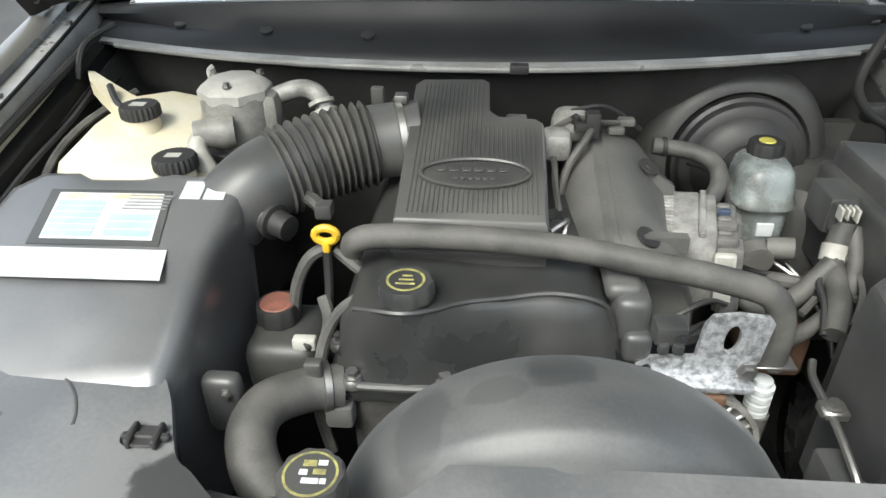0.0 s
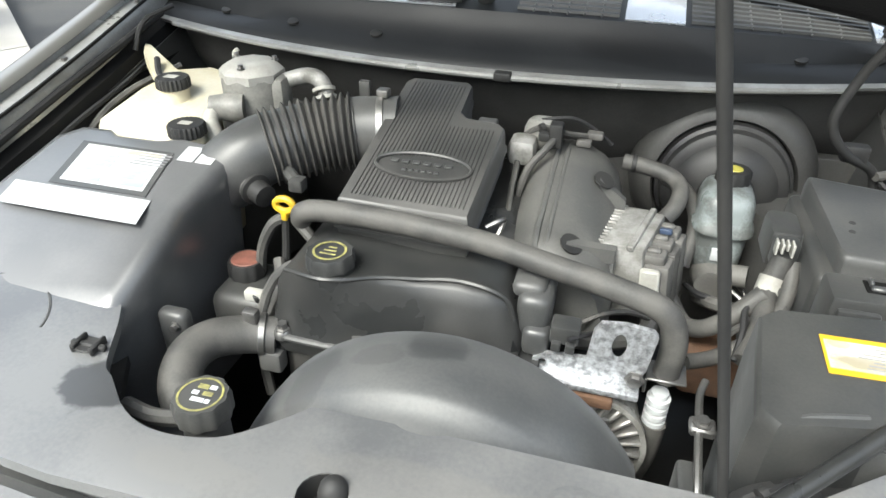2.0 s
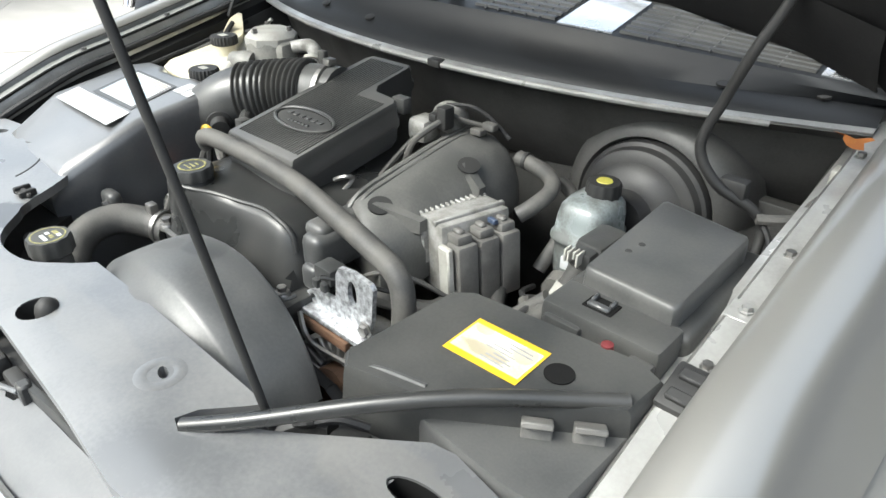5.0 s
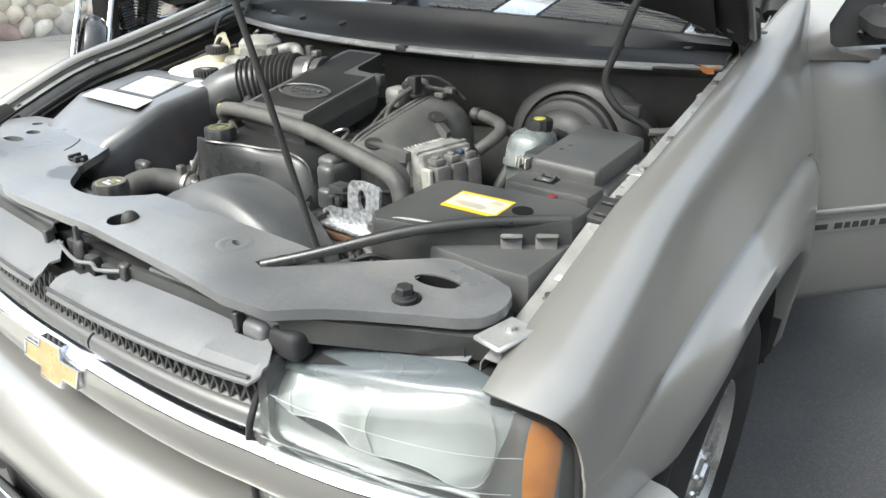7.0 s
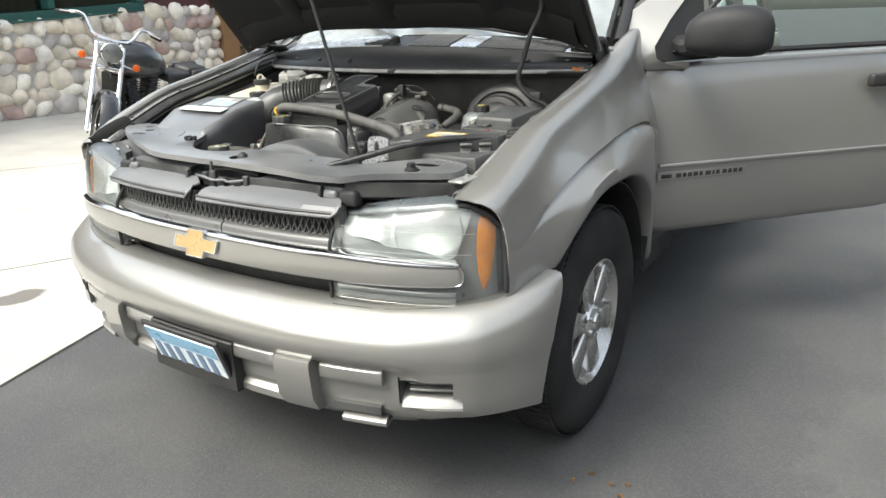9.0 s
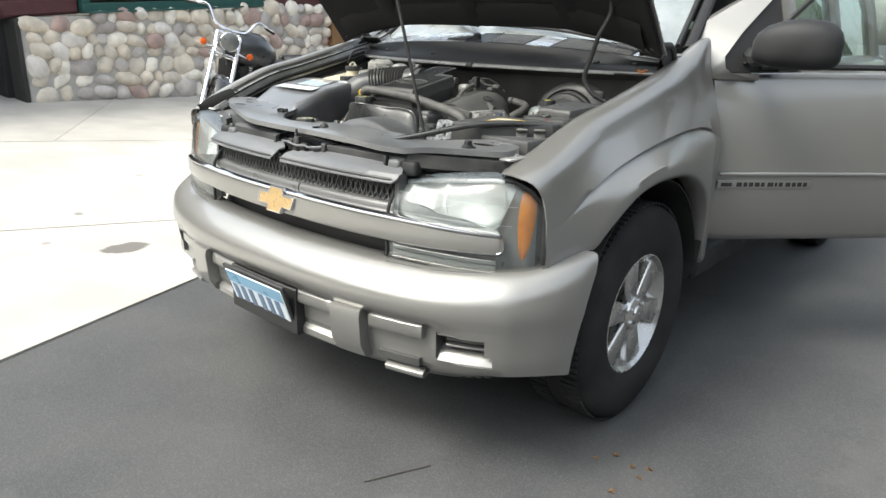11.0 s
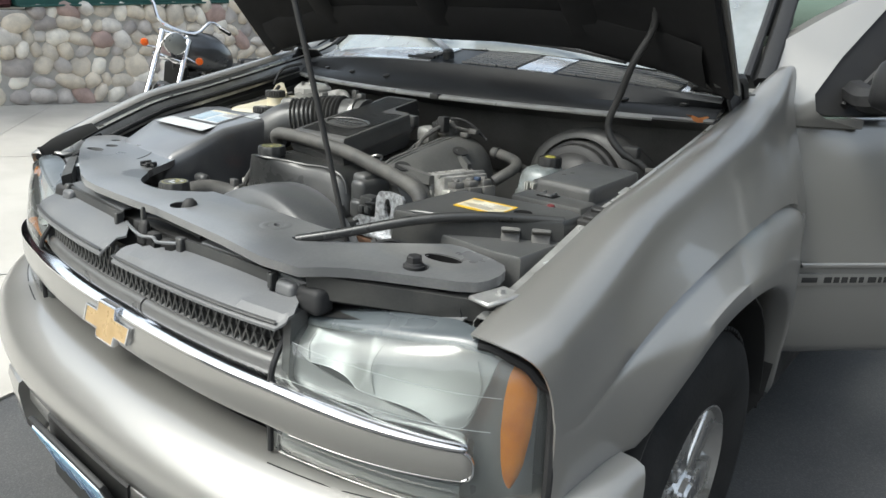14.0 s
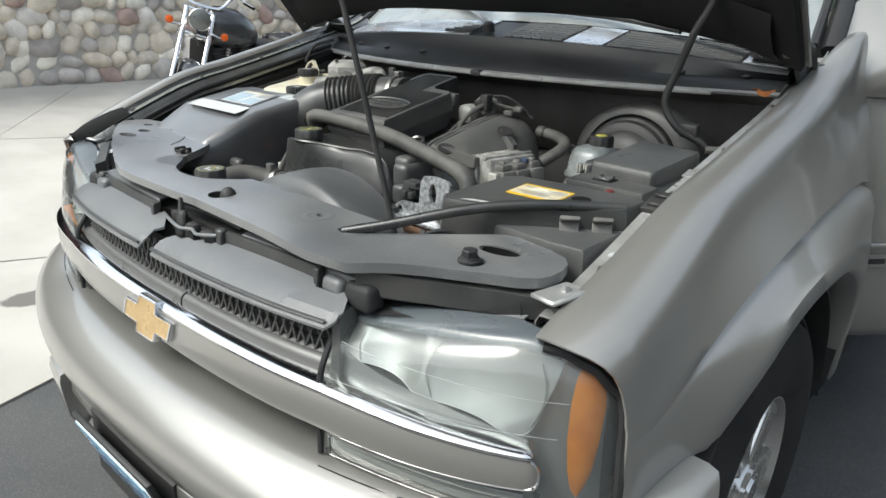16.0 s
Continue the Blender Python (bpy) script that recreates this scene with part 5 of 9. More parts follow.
def build_fender(s):
    rows = [[(0.752, 0.350, 0.912), (0.757, 0.339, 0.9225), (0.771, 0.335, 0.925), (0.790, 0.337, 0.924), (0.806, 0.342, 0.920), (0.826, 0.351, 0.914), (0.842, 0.360, 0.905), (0.852, 0.368, 0.893), (0.858, 0.373, 0.880), (0.862, 0.378, 0.865), (0.865, 0.381, 0.850), (0.868, 0.383, 0.835), (0.869, 0.384, 0.822),
             (0.871, 0.386, 0.81), (0.872, 0.387, 0.795), (0.873, 0.388, 0.77), (0.873, 0.388, 0.73), (0.872, 0.387, 0.69), (0.870, 0.385, 0.678), (0.845, 0.40, 0.678)]]
    for y in (0.40, 0.42, 0.45, 0.50, 0.52, 0.545, 0.565, 0.585, 0.60, 0.62, 0.64, 0.66, 0.685, 0.71, 0.74, 0.77, 0.80, 0.83, 0.865, 0.90, 0.935, 0.97, 1.005, 1.04, 1.075, 1.11, 1.15, 1.19, 1.225, 1.255, 1.285, 1.31, 1.33, 1.35, 1.37, 1.39, 1.41, 1.43, 1.455, 1.478):
        rows.append(fender_row(y, s))
    if s < 0:
        rows[0] = [(x, y + 0.012 * max(0, 1 - i / 8), z + 0.032 * max(0.0, 1 - i / 11)) for i, (x, y, z) in enumerate(rows[0])]
    rows = [[(x * s, y, z) for x, y, z in r] for r in rows]
    f = part("fender", thicken(loft(B(), rows), 0.0035 * -s), M_PAINT, suv, "painted front fender with a flared wheel arch", angle=70)
    # folded rail inside the hood opening
    rr = []
    for i in range(20):
        y = 0.40 + (1.40 - 0.40) * i / 19
        z = rail_z(y, s)
        top = line([(0.33, 0.764), (0.6, 0.772), (1.0, 0.775), (1.32, 0.785)], y)
        rr.append([(s * (top - 0.010), y, z - 0.010), (s * (top - 0.015), y, z - 0.026), (s * (top - 0.047), y, z - 0.028), (s * (top - 0.052), y, z - 0.036), (s * (top - 0.054), y, z - 0.07), (s * (top - 0.075), y, z - 0.076), (s * (top - 0.080), y, z - 0.12)])
    cut = 7 if s > 0 else 5
    rail = part("inner_rail", thicken(loft(B(), [r[:cut] for r in rr]), 0.002), M_RAIL, suv, "scuffed grey sheet metal rail")
    if s < 0:
        # on the far side the rail's lower folds are a black sheet
        part("rail_skirt", thicken(loft(B(), [[r[4], (r[5][0], r[5][1], r[5][2] - 0.004), (r[6][0] + 0.01, r[6][1], r[6][2] - 0.02)] for r in rr]), 0.002), M_BLACK, rail, "black sheet under the rail")
        part("rail_seam", tube(B(), [(r[0][0] + 0.001, r[0][1], r[0][2] - 0.003) for r in rr[1:]], 0.0042, 6, 1), M_BLACK, rail)
        part("rail_seam", tube(B(), [(r[2][0] + 0.001, r[2][1], r[2][2] + 0.002) for r in rr[1:]], 0.0035, 6, 1), M_BLACK, rail)
    for y in (0.52, 0.74, 0.95, 1.18):
        part("rail_bolt", bolt(B(), (s * 0.742, y, rail_z(y, s) - 0.028), 0.006), M_STEEL, rail)
    pts = [(s * (0.712 + 0.006 * math.sin(9 * y)), y, rail_z(y, s) - 0.052) for y in (0.42, 0.5, 0.6, 0.7, 0.8, 0.9, 1.0, 1.1, 1.2)]
    if s < 0:
        part("hood_seal", tube(B(), pts, 0.008, 8), M_RUBBER, suv, "black rubber hood seal")
        rows = []
        for y in (0.352, 0.362, 0.39, 0.42, 0.45, 0.48, 0.50):
            z = max(rail_z(y, s), 0.957) - line([(0.39, 0.0), (0.50, 0.016)], y)
            w = line([(0.352, 0.004), (0.39, 0.022), (0.45, 0.036), (0.50, 0.04)], y)
            rows.append([(-0.766, y, z + 0.006), (-0.760, y - 0.002, z + 0.010), (-0.755 + 0.5 * w, y, z + 0.003), (-0.752 + w, y + 0.006, z - 0.020), (-0.745 + w, y + 0.012, z - 0.05)])
        part("corner_seal", thicken(loft(B(), rows), 0.003), M_BLACK, suv, "black rubber corner seal")
    if s > 0:
        t = rbox(B(), (-0.022, -0.030, -0.004), (0.022, 0.030, 0.008), 0.004, 2, m=pose(0.742, 0.698, 1.023, 17))
        rbox(t, (-0.014, -0.022, 0.006), (0.012, -0.008, 0.014), 0.002, 1, m=pose(0.742, 0.698, 1.023, 17))
        rbox(t, (-0.014, 0.006, 0.006), (0.012, 0.020, 0.014), 0.002, 1, m=pose(0.742, 0.698, 1.023, 17))
        part("rail_clip", t, M_DARK, rail)
        t = rbox(B(), (-0.024, -0.016, 0.0), (0.016, 0.016, 0.003), 0.001, 1, m=pose(0.744, 0.835, 1.0475, 12))
        bolt(t, (0.740, 0.836, 1.0500), 0.006)
        part("rail_plate", t, M_RAIL, rail, "bare metal plate with a bolt")
        part("rail_label", rbox(B(), (0.735, 0.548, 0.9725), (0.755, 0.566, 0.9755), 0.0005, 1), M_LABEL, rail)
    ap = []
    for i in range(12):
        y = 0.40 + 0.92 * i / 11
        z = rail_z(y, s)
        ap.append([(s * 0.698, y, z - 0.10), (s * 0.685, y, 0.92 + 0.06 * (y - 0.4)), (s * 0.66, y, 0.82), (s * 0.64, y, 0.55)])
    part("inner_fender", thicken(loft(B(), ap), 0.003), M_PLASTIC, suv)
    # wheel arch liner
    li = []
    for i in range(15):
        a = math.pi * (0.02 + 0.96 * i / 14)
        y, z = AXLE_Y + 0.440 * math.cos(a), AXLE_Z + 0.458 * math.sin(a)
        li.append([(s * 0.915, y, z), (s * 0.62, y, z)])
    part("arch_liner", thicken(loft(B(), li), 0.004), M_DARK, suv)
    flap = loft(B(), [[(s * 0.62, 1.404, 0.80), (s * 0.934, 1.396, 0.80)], [(s * 0.62, 1.404, 0.62), (s * 0.937, 1.398, 0.62)], [(s * 0.62, 1.402, 0.46), (s * 0.925, 1.398, 0.46)], [(s * 0.64, 1.392, 0.40), (s * 0.90, 1.392, 0.40)]])
    part("rear_liner", thicken(flap, 0.004), M_DARK, suv)


for _s in (1, -1):
    build_fender(_s)


def build_wheel(x, y, s, steer=0.0):
    w = part("wheel", lathe(B(), [(0.14, -0.10), (0.200, -0.10), (0.206, 0.085), (0.213, 0.098), (0.213, 0.104), (0.205, 0.106), (0.196, 0.095), (0.14, 0.02)], 48), M_RIM, suv, "six-spoke alloy wheel", angle=40)
    prof = [(0.205, -0.115), (0.25, -0.122), (0.32, -0.122), (0.358, -0.110), (0.374, -0.085), (0.377, -0.03), (0.377, 0.03), (0.374, 0.085), (0.360, 0.108), (0.335, 0.120), (0.30, 0.124), (0.262, 0.122), (0.235, 0.116), (0.209, 0.105)]
    part("tyre", lathe(B(), prof, 64), M_TYRE, w)
    bm = B()
    for i in range(96):
        a = 2 * math.pi * i / 96
        for k in (-1, 1):
            rbox(bm, (-0.008, k * 0.062 - 0.034, 0.374), (0.008, k * 0.062 + 0.034, 0.383), 0.002, 1, m=Matrix.Rotation(a + k * 0.016, 4, "Z") @ Matrix(((1, 0, 0, 0), (0, 0, 1, 0), (0, 1, 0, 0), (0, 0, 0, 1))))
    tagged(part("tread", bm, M_TYRE, w), kind="stuff")
    part("brake_disc", lathe(B(), [(0.03, -0.03), (0.15, -0.03), (0.15, -0.005), (0.03, -0.005)], 32), M_STEEL, w)
    for i in range(6):
        a = 2 * math.pi * (i + 0.25) / 6
        t = rbox(B(), (0.045, -0.040, 0.055), (0.208, 0.040, 0.090), 0.010, 3)
        for v in t.verts:
            q = (v.co.x - 0.045) / 0.16
            v.co.y *= 0.72 + 0.62 * q * q
            v.co.z += 0.012 * math.sin(q * 3.0)
        bmesh.ops.transform(t, matrix=Matrix.Rotation(a, 4, "Z"), verts=t.verts)
        part("spoke", t, M_RIM, w)
    part("hub_cap", lathe(B(), [(0.001, 0.06), (0.062, 0.06), (0.066, 0.085), (0.058, 0.098), (0.034, 0.105), (0.030, 0.112), (0.001, 0.114)], 36), M_RIM, w)
    for i in range(6):
        a = 2 * math.pi * i / 6
        part("lug_nut", bolt(B(), (0.046 * math.cos(a), 0.046 * math.sin(a), 0.092), 0.008, h=0.016), M_CHROME, w)
    w.matrix_basis = Matrix.Translation((x, y, AXLE_Z - 0.008)) @ Matrix.Rotation(radians(steer), 4, "Z") @ Matrix.Rotation(radians(90 * s), 4, "Y")


build_wheel(0.800, AXLE_Y, 1, 0)
build_wheel(-0.800, AXLE_Y, -1, 0)
build_wheel(0.800, 3.84, 1)
build_wheel(-0.800, 3.84, -1)

# cabin
HOOD_Y, HOOD_Z, HOOD_UP, HOOD_LONG = 1.165, 1.214, 49.0, 1.20


def hood_pt(x, l, d):
    """A point of the raised hood: l metres from its rear edge, d metres above its middle sheet."""
    c, s = math.cos(radians(HOOD_UP)), math.sin(radians(HOOD_UP))
    return (x, HOOD_Y - l * c + d * s * 0.2, HOOD_Z + l * s + d * c)


def hood_rise(u, l):
    """How far the hood's sheet bulges above the plane of its side edges."""
    return (0.124 - 0.08 * l / HOOD_LONG) * (1 - abs(u) ** 4.5)


def build_hood():
    rows = []
    for i in range(15):
        l = HOOD_LONG * i / 14
        half = line([(0, 0.806), (0.4, 0.797), (0.99, 0.772), (1.20, 0.725)], l)
        row = []
        for j in range(17):
            u = -1 + 2 * j / 16
            crown = hood_rise(u, l) - 0.05 * max(0, (l - 0.94) / 0.26) ** 2
            row.append(hood_pt(u * half, l, crown + 0.012))
        rows.append(row)
    hood = part("hood", thicken(loft(B(), rows), 0.006), M_PAINT, suv, "raised hood, painted outside and black beneath")
    inner = [[hood_pt(math.copysign(abs(math.sin(u * math.pi / 2)), u) * line([(0, 0.796), (0.99, 0.762), (1.18, 0.715)], l), l, d + hood_rise(math.sin(u * math.pi / 2), l) - 0.004) for u, d in ((-1, 0.0), (-0.93, -0.022), (-0.80, -0.024), (-0.74, -0.010), (-0.3, 0.004), (0, -0.006), (0.3, 0.004), (0.74, -0.010), (0.80, -0.024), (0.93, -0.022), (1, 0.0))]
             for l in [0.012 + 1.17 * i / 12 for i in range(13)]]
    part("hood_liner", thicken(loft(B(), inner), 0.004), M_LINER, hood, "black inner hood panel")
    for x in (-0.45, 0.0, 0.45):
        bm = B()
        rows = [[hood_pt(x + dx, l, d + hood_rise(x / 0.76, l) - 0.004) for dx, d in ((-0.05, -0.010), (-0.035, -0.026), (0.035, -0.026), (0.05, -0.010))] for l in (0.08, 0.4, 0.7, 1.08)]
        part("hood_rib", loft(bm, rows), M_LINER, hood)
    bm = B()
    rows = [[hood_pt(x, l, d + hood_rise(x / 0.76, l) - 0.004) for l, d in ((0.015, -0.004), (0.03, -0.022), (0.11, -0.026), (0.13, -0.006))] for x in [-0.74 + 0.148 * i for i in range(11)]]
    part("hood_rear_beam", loft(bm, rows), M_LINER, hood)
    for s in (-1, 1):
        t = B()
        m = Matrix.Translation((s * 0.715, 1.285, 1.205)) @ Matrix.Rotation(radians(-40), 4, "X")
        rbox(t, (-0.055, -0.05, -0.003), (0.055, 0.06, 0.003), 0.004, 2, m=m)
        rbox(t, (-0.004 + s * 0.05, -0.05, -0.045), (0.004 + s * 0.05, 0.06, 0.03), 0.003, 1, m=m)
        tube(t, [(s * 0.765, 1.36, 1.17), (s * 0.77, 1.315, 1.205), (s * 0.768, 1.27, 1.25), hood_pt(s * 0.765, 0.04, -0.002)], 0.011, 6)
        rows = [[(s * x, y, z) for x, y, z in ((0.663, 1.160, 1.313), (0.674, 1.168, 1.257), (0.709, 1.178, 1.231), (0.751, 1.181, 1.225))], [(s * x, y, z) for x, y, z in ((0.765, 1.172, 1.324), (0.767, 1.178, 1.278), (0.770, 1.185, 1.240), (0.774, 1.189, 1.226))]]
        hinge = part("hood_hinge", t, M_DARK, hood, "black steel hood hinge")
        part("hinge_plate", thicken(loft(B(), rows), 0.004), M_PLASTIC, hinge, "flat black hinge plate")
        part("hinge_bolt", bolt(B(), (s * 0.689, 1.160, 1.294), 0.009, (0, -1, 0.1)), M_STEEL, hinge)
        part("plate_edge", tube(B(), [(s * 0.663, 1.159, 1.313), (s * 0.674, 1.167, 1.257), (s * 0.709, 1.177, 1.230)], 0.003, 6, 3), M_ARM, hinge)
    # prop rod
    bm = tube(B(), [(0.436, 0.437, 0.82), (0.351, 0.406, 1.2), (0.281, 0.379, 1.5), (0.196, 0.352, 1.85), (0.150, 0.370, 2.05), (0.142, 0.385, 2.09)], 0.0050, 14)
    part("prop_rod", bm, M_DARK, suv, "thin black prop rod holding the hood")


build_hood()


def lip_y(x):
    return 1.062 + 0.16 * (x / 0.74) ** 2


def build_cowl():
    xs = [-0.74 + 1.48 * i / 24 for i in range(25)]
    rows = [[(x, lip_y(x) + 0.16, 0.95), (x, lip_y(x) + 0.075, 1.06), (x, lip_y(x) + 0.050, 1.125), (x, lip_y(x) + 0.004, 1.146), (x, lip_y(x), 1.149), (x, lip_y(x) + 0.004, 1.153), (x, lip_y(x) + 0.03, 1.155)] for x in xs]
    fw = part("firewall", thicken(loft(B(), rows), 0.003), M_FIREWALL, suv, "dusty grey painted firewall with a bright lip")
    part("lower_firewall", rbox(B(), (-0.72, 1.24, 0.5), (0.72, 1.27, 1.0), 0.004), M_BAYPAINT, suv)
    part("lip_edge", tube(B(), [(x, lip_y(x) - 0.001, 1.149) for x in xs[1:-1:3]], 0.0045, 6, 3), M_RAIL, fw)
    rows = [[(x, lip_y(x) + 0.0005, 1.1535), (x, lip_y(x) + 0.012, 1.1575), (x, lip_y(x) + 0.014 + line([(-0.74, 0.05), (-0.45, 0.022), (-0.2, 0.008), (0.3, 0.008), (0.74, 0.03)], x), 1.160)] for x in xs]
    part("lip_flange", thicken(loft(B(), rows), 0.0015), M_RAIL, fw, "scuffed bare metal flange")
    for x in (-0.62, -0.52, -0.40, 0.58):
        part("flange_hole", lathe(B(), [(0.001, 0), (0.006, 0), (0.006, 0.0012), (0.001, 0.0012)], 12, Matrix.Translation((x, lip_y(x) + 0.022, 1.1605))), M_RUST, fw)
    part("lip_clip", rbox(B(), (0.035, 1.055, 1.143), (0.065, 1.075, 1.158), 0.003), M_DARK, fw)
    rows = [[(x, lip_y(x) + 0.012, 1.157), (x, lip_y(x) + 0.022, 1.170), (x, lip_y(x) + 0.05, 1.180), (x, lip_y(x) + 0.085 - 0.05 * (x / 0.74) ** 2, 1.214 - 0.022 * (x / 0.74) ** 2), (x, 1.155 + 0.11 * (x / 0.74) ** 2, 1.235 - 0.034 * (x / 0.74) ** 2), (x, 1.31 + 0.03 * (x / 0.74) ** 2, 1.268 - 0.045 * (x / 0.74) ** 2)] for x in xs]
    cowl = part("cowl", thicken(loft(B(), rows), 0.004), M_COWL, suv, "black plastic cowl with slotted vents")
    for x in (-0.55, -0.38, -0.2, 0.53, 0.66):
        bm = B()
        lathe(bm, [(0.001, 0), (0.012, 0), (0.012, 0.004), (0.006, 0.006), (0.001, 0.006)], 12, aim((x, lip_y(x) + 0.055, 1.184), (0, -0.3, 1)))
        part("cowl_clip", bm, M_DARK, cowl)
    # smooth pale panels and slotted vents
    def on(x, t, up=0.004):
        y0, y1 = 1.160 + 0.11 * (x / 0.74) ** 2, 1.305 + 0.03 * (x / 0.74) ** 2
        return (x, y0 + (y1 - y0) * t, 1.235 - 0.034 * (x / 0.74) ** 2 + (0.033 - 0.011 * (x / 0.74) ** 2) * t + up)
    for x0, x1 in ((-0.66, -0.06), (0.235, 0.335), (0.648, 0.735)):
        rows = [[on(x0 + (x1 - x0) * i / 8, t) for t in (0.0, 0.3, 0.7, 1.0)] for i in range(9)]
        part("cowl_panel", thicken(loft(B(), rows), 0.003), M_COWLPANEL, cowl, "smooth grey cowl panel")
    for x0, x1 in ((0.05, 0.225), (0.345, 0.64)):
        for k in range(7):
            t = 0.06 + k * 0.135
            rows = [[on(x0 + (x1 - x0) * i / 6, t + dt, up) for dt, up in ((0, 0.0015), (0.01, 0.006), (0.065, 0.006), (0.075, 0.0015))] for i in range(7)]
            part("slat", loft(B(), rows), M_PLASTIC, cowl)
        for k in range(1, 6):
            x = x0 + (x1 - x0) * k / 6
            part("vent_rib", tube(B(), [on(x, 0.02, 0.003), on(x, 0.98, 0.003)], 0.0022, 4, 1), M_PLASTIC2, cowl)
    for k in range(4):
        part("slat", tube(B(), [on(-0.155 + 0.02 * k, 0.06 + 0.11 * k, 0.009), on(-0.05, 0.06 + 0.11 * k, 0.009)], 0.0045, 5, 1), M_DARK, cowl)
    for arm, blade in (([(-0.010, 1.185, 1.258), (-0.08, 1.235, 1.282), (-0.22, 1.33, 1.308), (-0.324, 1.392, 1.326)], [(-0.123, 1.328, 1.300), (-0.32, 1.385, 1.316), (-0.522, 1.429, 1.324)]),
                       ([(0.672, 1.262, 1.238), (0.60, 1.268, 1.256), (0.486, 1.285, 1.272), (0.26, 1.335, 1.300)], [(0.486, 1.275, 1.268), (0.249, 1.335, 1.293), (-0.053, 1.345, 1.306)])):
        w = part("wiper", tube(B(), arm, lambda t: 0.015 - 0.009 * t, 8, flat=0.6), M_ARM, suv, "windshield wiper with a weathered grey arm")
        part("blade", tube(B(), blade, 0.0065, 6, 3), M_RUBBER, w, "black rubber blade")
        part("blade_frame", tube(B(), [(x, y - 0.004, z + 0.012) for x, y, z in blade], 0.004, 5, 3), M_DARK, w)
        part("pivot", lathe(B(), [(0.001, 0), (0.016, 0), (0.016, 0.020), (0.010, 0.026), (0.001, 0.027)], 14, aim(Vector(arm[0]) - Vector((0, 0, 0.012)), (0, -0.2, 1))), M_DARK, w)


build_cowl()


def build_cabin():
    def ws(u, t):
        half = 0.735 - 0.10 * t
        return (u * half, 1.325 + 0.70 * t + 0.055 * u * u * (1 - 0.4 * t), 1.272 + 0.49 * t - 0.040 * u * u * (1 - 0.5 * t))
    rows = [[ws(-1 + 2 * j / 14, t / 6) for j in range(15)] for t in range(7)]
    g = part("windshield", loft(B(), rows), M_WINDSHIELD, suv, "windshield with wipers at its foot")
    g.visible_shadow = False
    for s in (-1, 1):
        pts = [(s * 0.775, 1.42, 1.235), (s * 0.745, 1.60, 1.37), (s * 0.70, 1.85, 1.56), (s * 0.655, 2.10, 1.74)]
        part("a_pillar", tube(B(), pts, 0.022, 8, flat=0.8), M_RUBBER, suv, "narrow black windshield pillar")
        part("pillar_seal", tube(B(), [(x - s * 0.03, y - 0.03, z + 0.012) for x, y, z in pts], 0.010, 6), M_RUBBER, suv)
        part("hood_side_panel", rbox(B(), (min(s * 0.735, s * 0.80), 1.32, 1.14), (max(s * 0.735, s * 0.80), 1.47, 1.215), 0.012), M_DARK, suv)
    rows = []
    for y, z, w in ((2.02, 1.735, 0.60), (2.10, 1.762, 0.63), (2.4, 1.79, 0.65), (3.2, 1.805, 0.655), (4.2, 1.79, 0.645), (4.62, 1.76, 0.62), (4.72, 1.70, 0.61)):
        rows.append([(w * u, y, z - 0.05 * abs(u) ** 3) for u in [-1 + 2 * j / 12 for j in range(13)]])
    part("roof", thicken(loft(B(), rows), -0.02), M_PAINT, suv)
    for s in (-1, 1):
        ys = [1.50, 2.0, 2.58, 3.0, 3.4] if s < 0 else [2.58, 3.0, 3.4]
        rows = [[(s * 0.80, y, 1.20), (s * 0.87, y, 1.165), (s * 0.915, y, 1.02), (s * 0.928, y, 0.80), (s * 0.925, y, 0.56), (s * 0.88, y, 0.40), (s * 0.80, y, 0.36)] for y in ys]
        part("body_side", thicken(loft(B(), rows), 0.012), M_PAINT, suv)
        rows = [[(s * 0.80, y, 1.20), (s * 0.87, y, 1.165), (s * 0.915, y, 1.02), (s * 0.930, y, 0.86), (s * 0.93, y, max(0.56, 0.38 + math.sqrt(max(0, 0.43 ** 2 - (y - 3.84) ** 2))))] for y in [3.4 + 0.11 * i for i in range(9)]]
        part("rear_quarter", thicken(loft(B(), rows), 0.012), M_PAINT, suv)
        rows = [[(s * 0.80, y, 1.20), (s * 0.87, y, 1.165), (s * 0.915, y, 1.02), (s * 0.92, y, 0.80), (s * 0.90, y, 0.50)] for y in (4.28, 4.5, 4.72)]
        part("rear_corner", thicken(loft(B(), rows), 0.012), M_PAINT, suv)
        rows = [[(s * 0.80, y, 1.20), (s * 0.73, y, 1.48), (s * (0.64), y, 1.72)] for y in ((2.60, 3.2, 3.9, 4.6) if s > 0 else (1.95, 2.6, 3.2, 3.9, 4.6))]
        gg = part("side_glass", loft(B(), rows), M_GLASS, suv)
        gg.visible_shadow = False
        for y in (2.62, 3.55, 4.66):
            part("pillar", tube(B(), [(s * 0.81, y, 1.19), (s * 0.735, y, 1.48), (s * 0.645, y, 1.74)], 0.04, 8), M_PAINT, suv)
        part("rocker", rbox(B(), (min(s * 0.78, s * 0.90), 1.47, 0.36), (max(s * 0.78, s * 0.90), 3.44, 0.47), 0.03, 3), M_RUBBER, suv)
    part("tailgate", rbox(B(), (-0.86, 4.70, 0.45), (0.86, 4.80, 1.20), 0.03, 3), M_PAINT, suv)
    bg = part("rear_glass", rbox(B(), (-0.70, 4.66, 1.20), (0.70, 4.68, 1.72), 0.004), M_GLASS, suv)
    bg.visible_shadow = False
    part("rear_bumper", rbox(B(), (-0.92, 4.72, 0.36), (0.92, 4.90, 0.62), 0.05, 4), M_PAINT, suv)
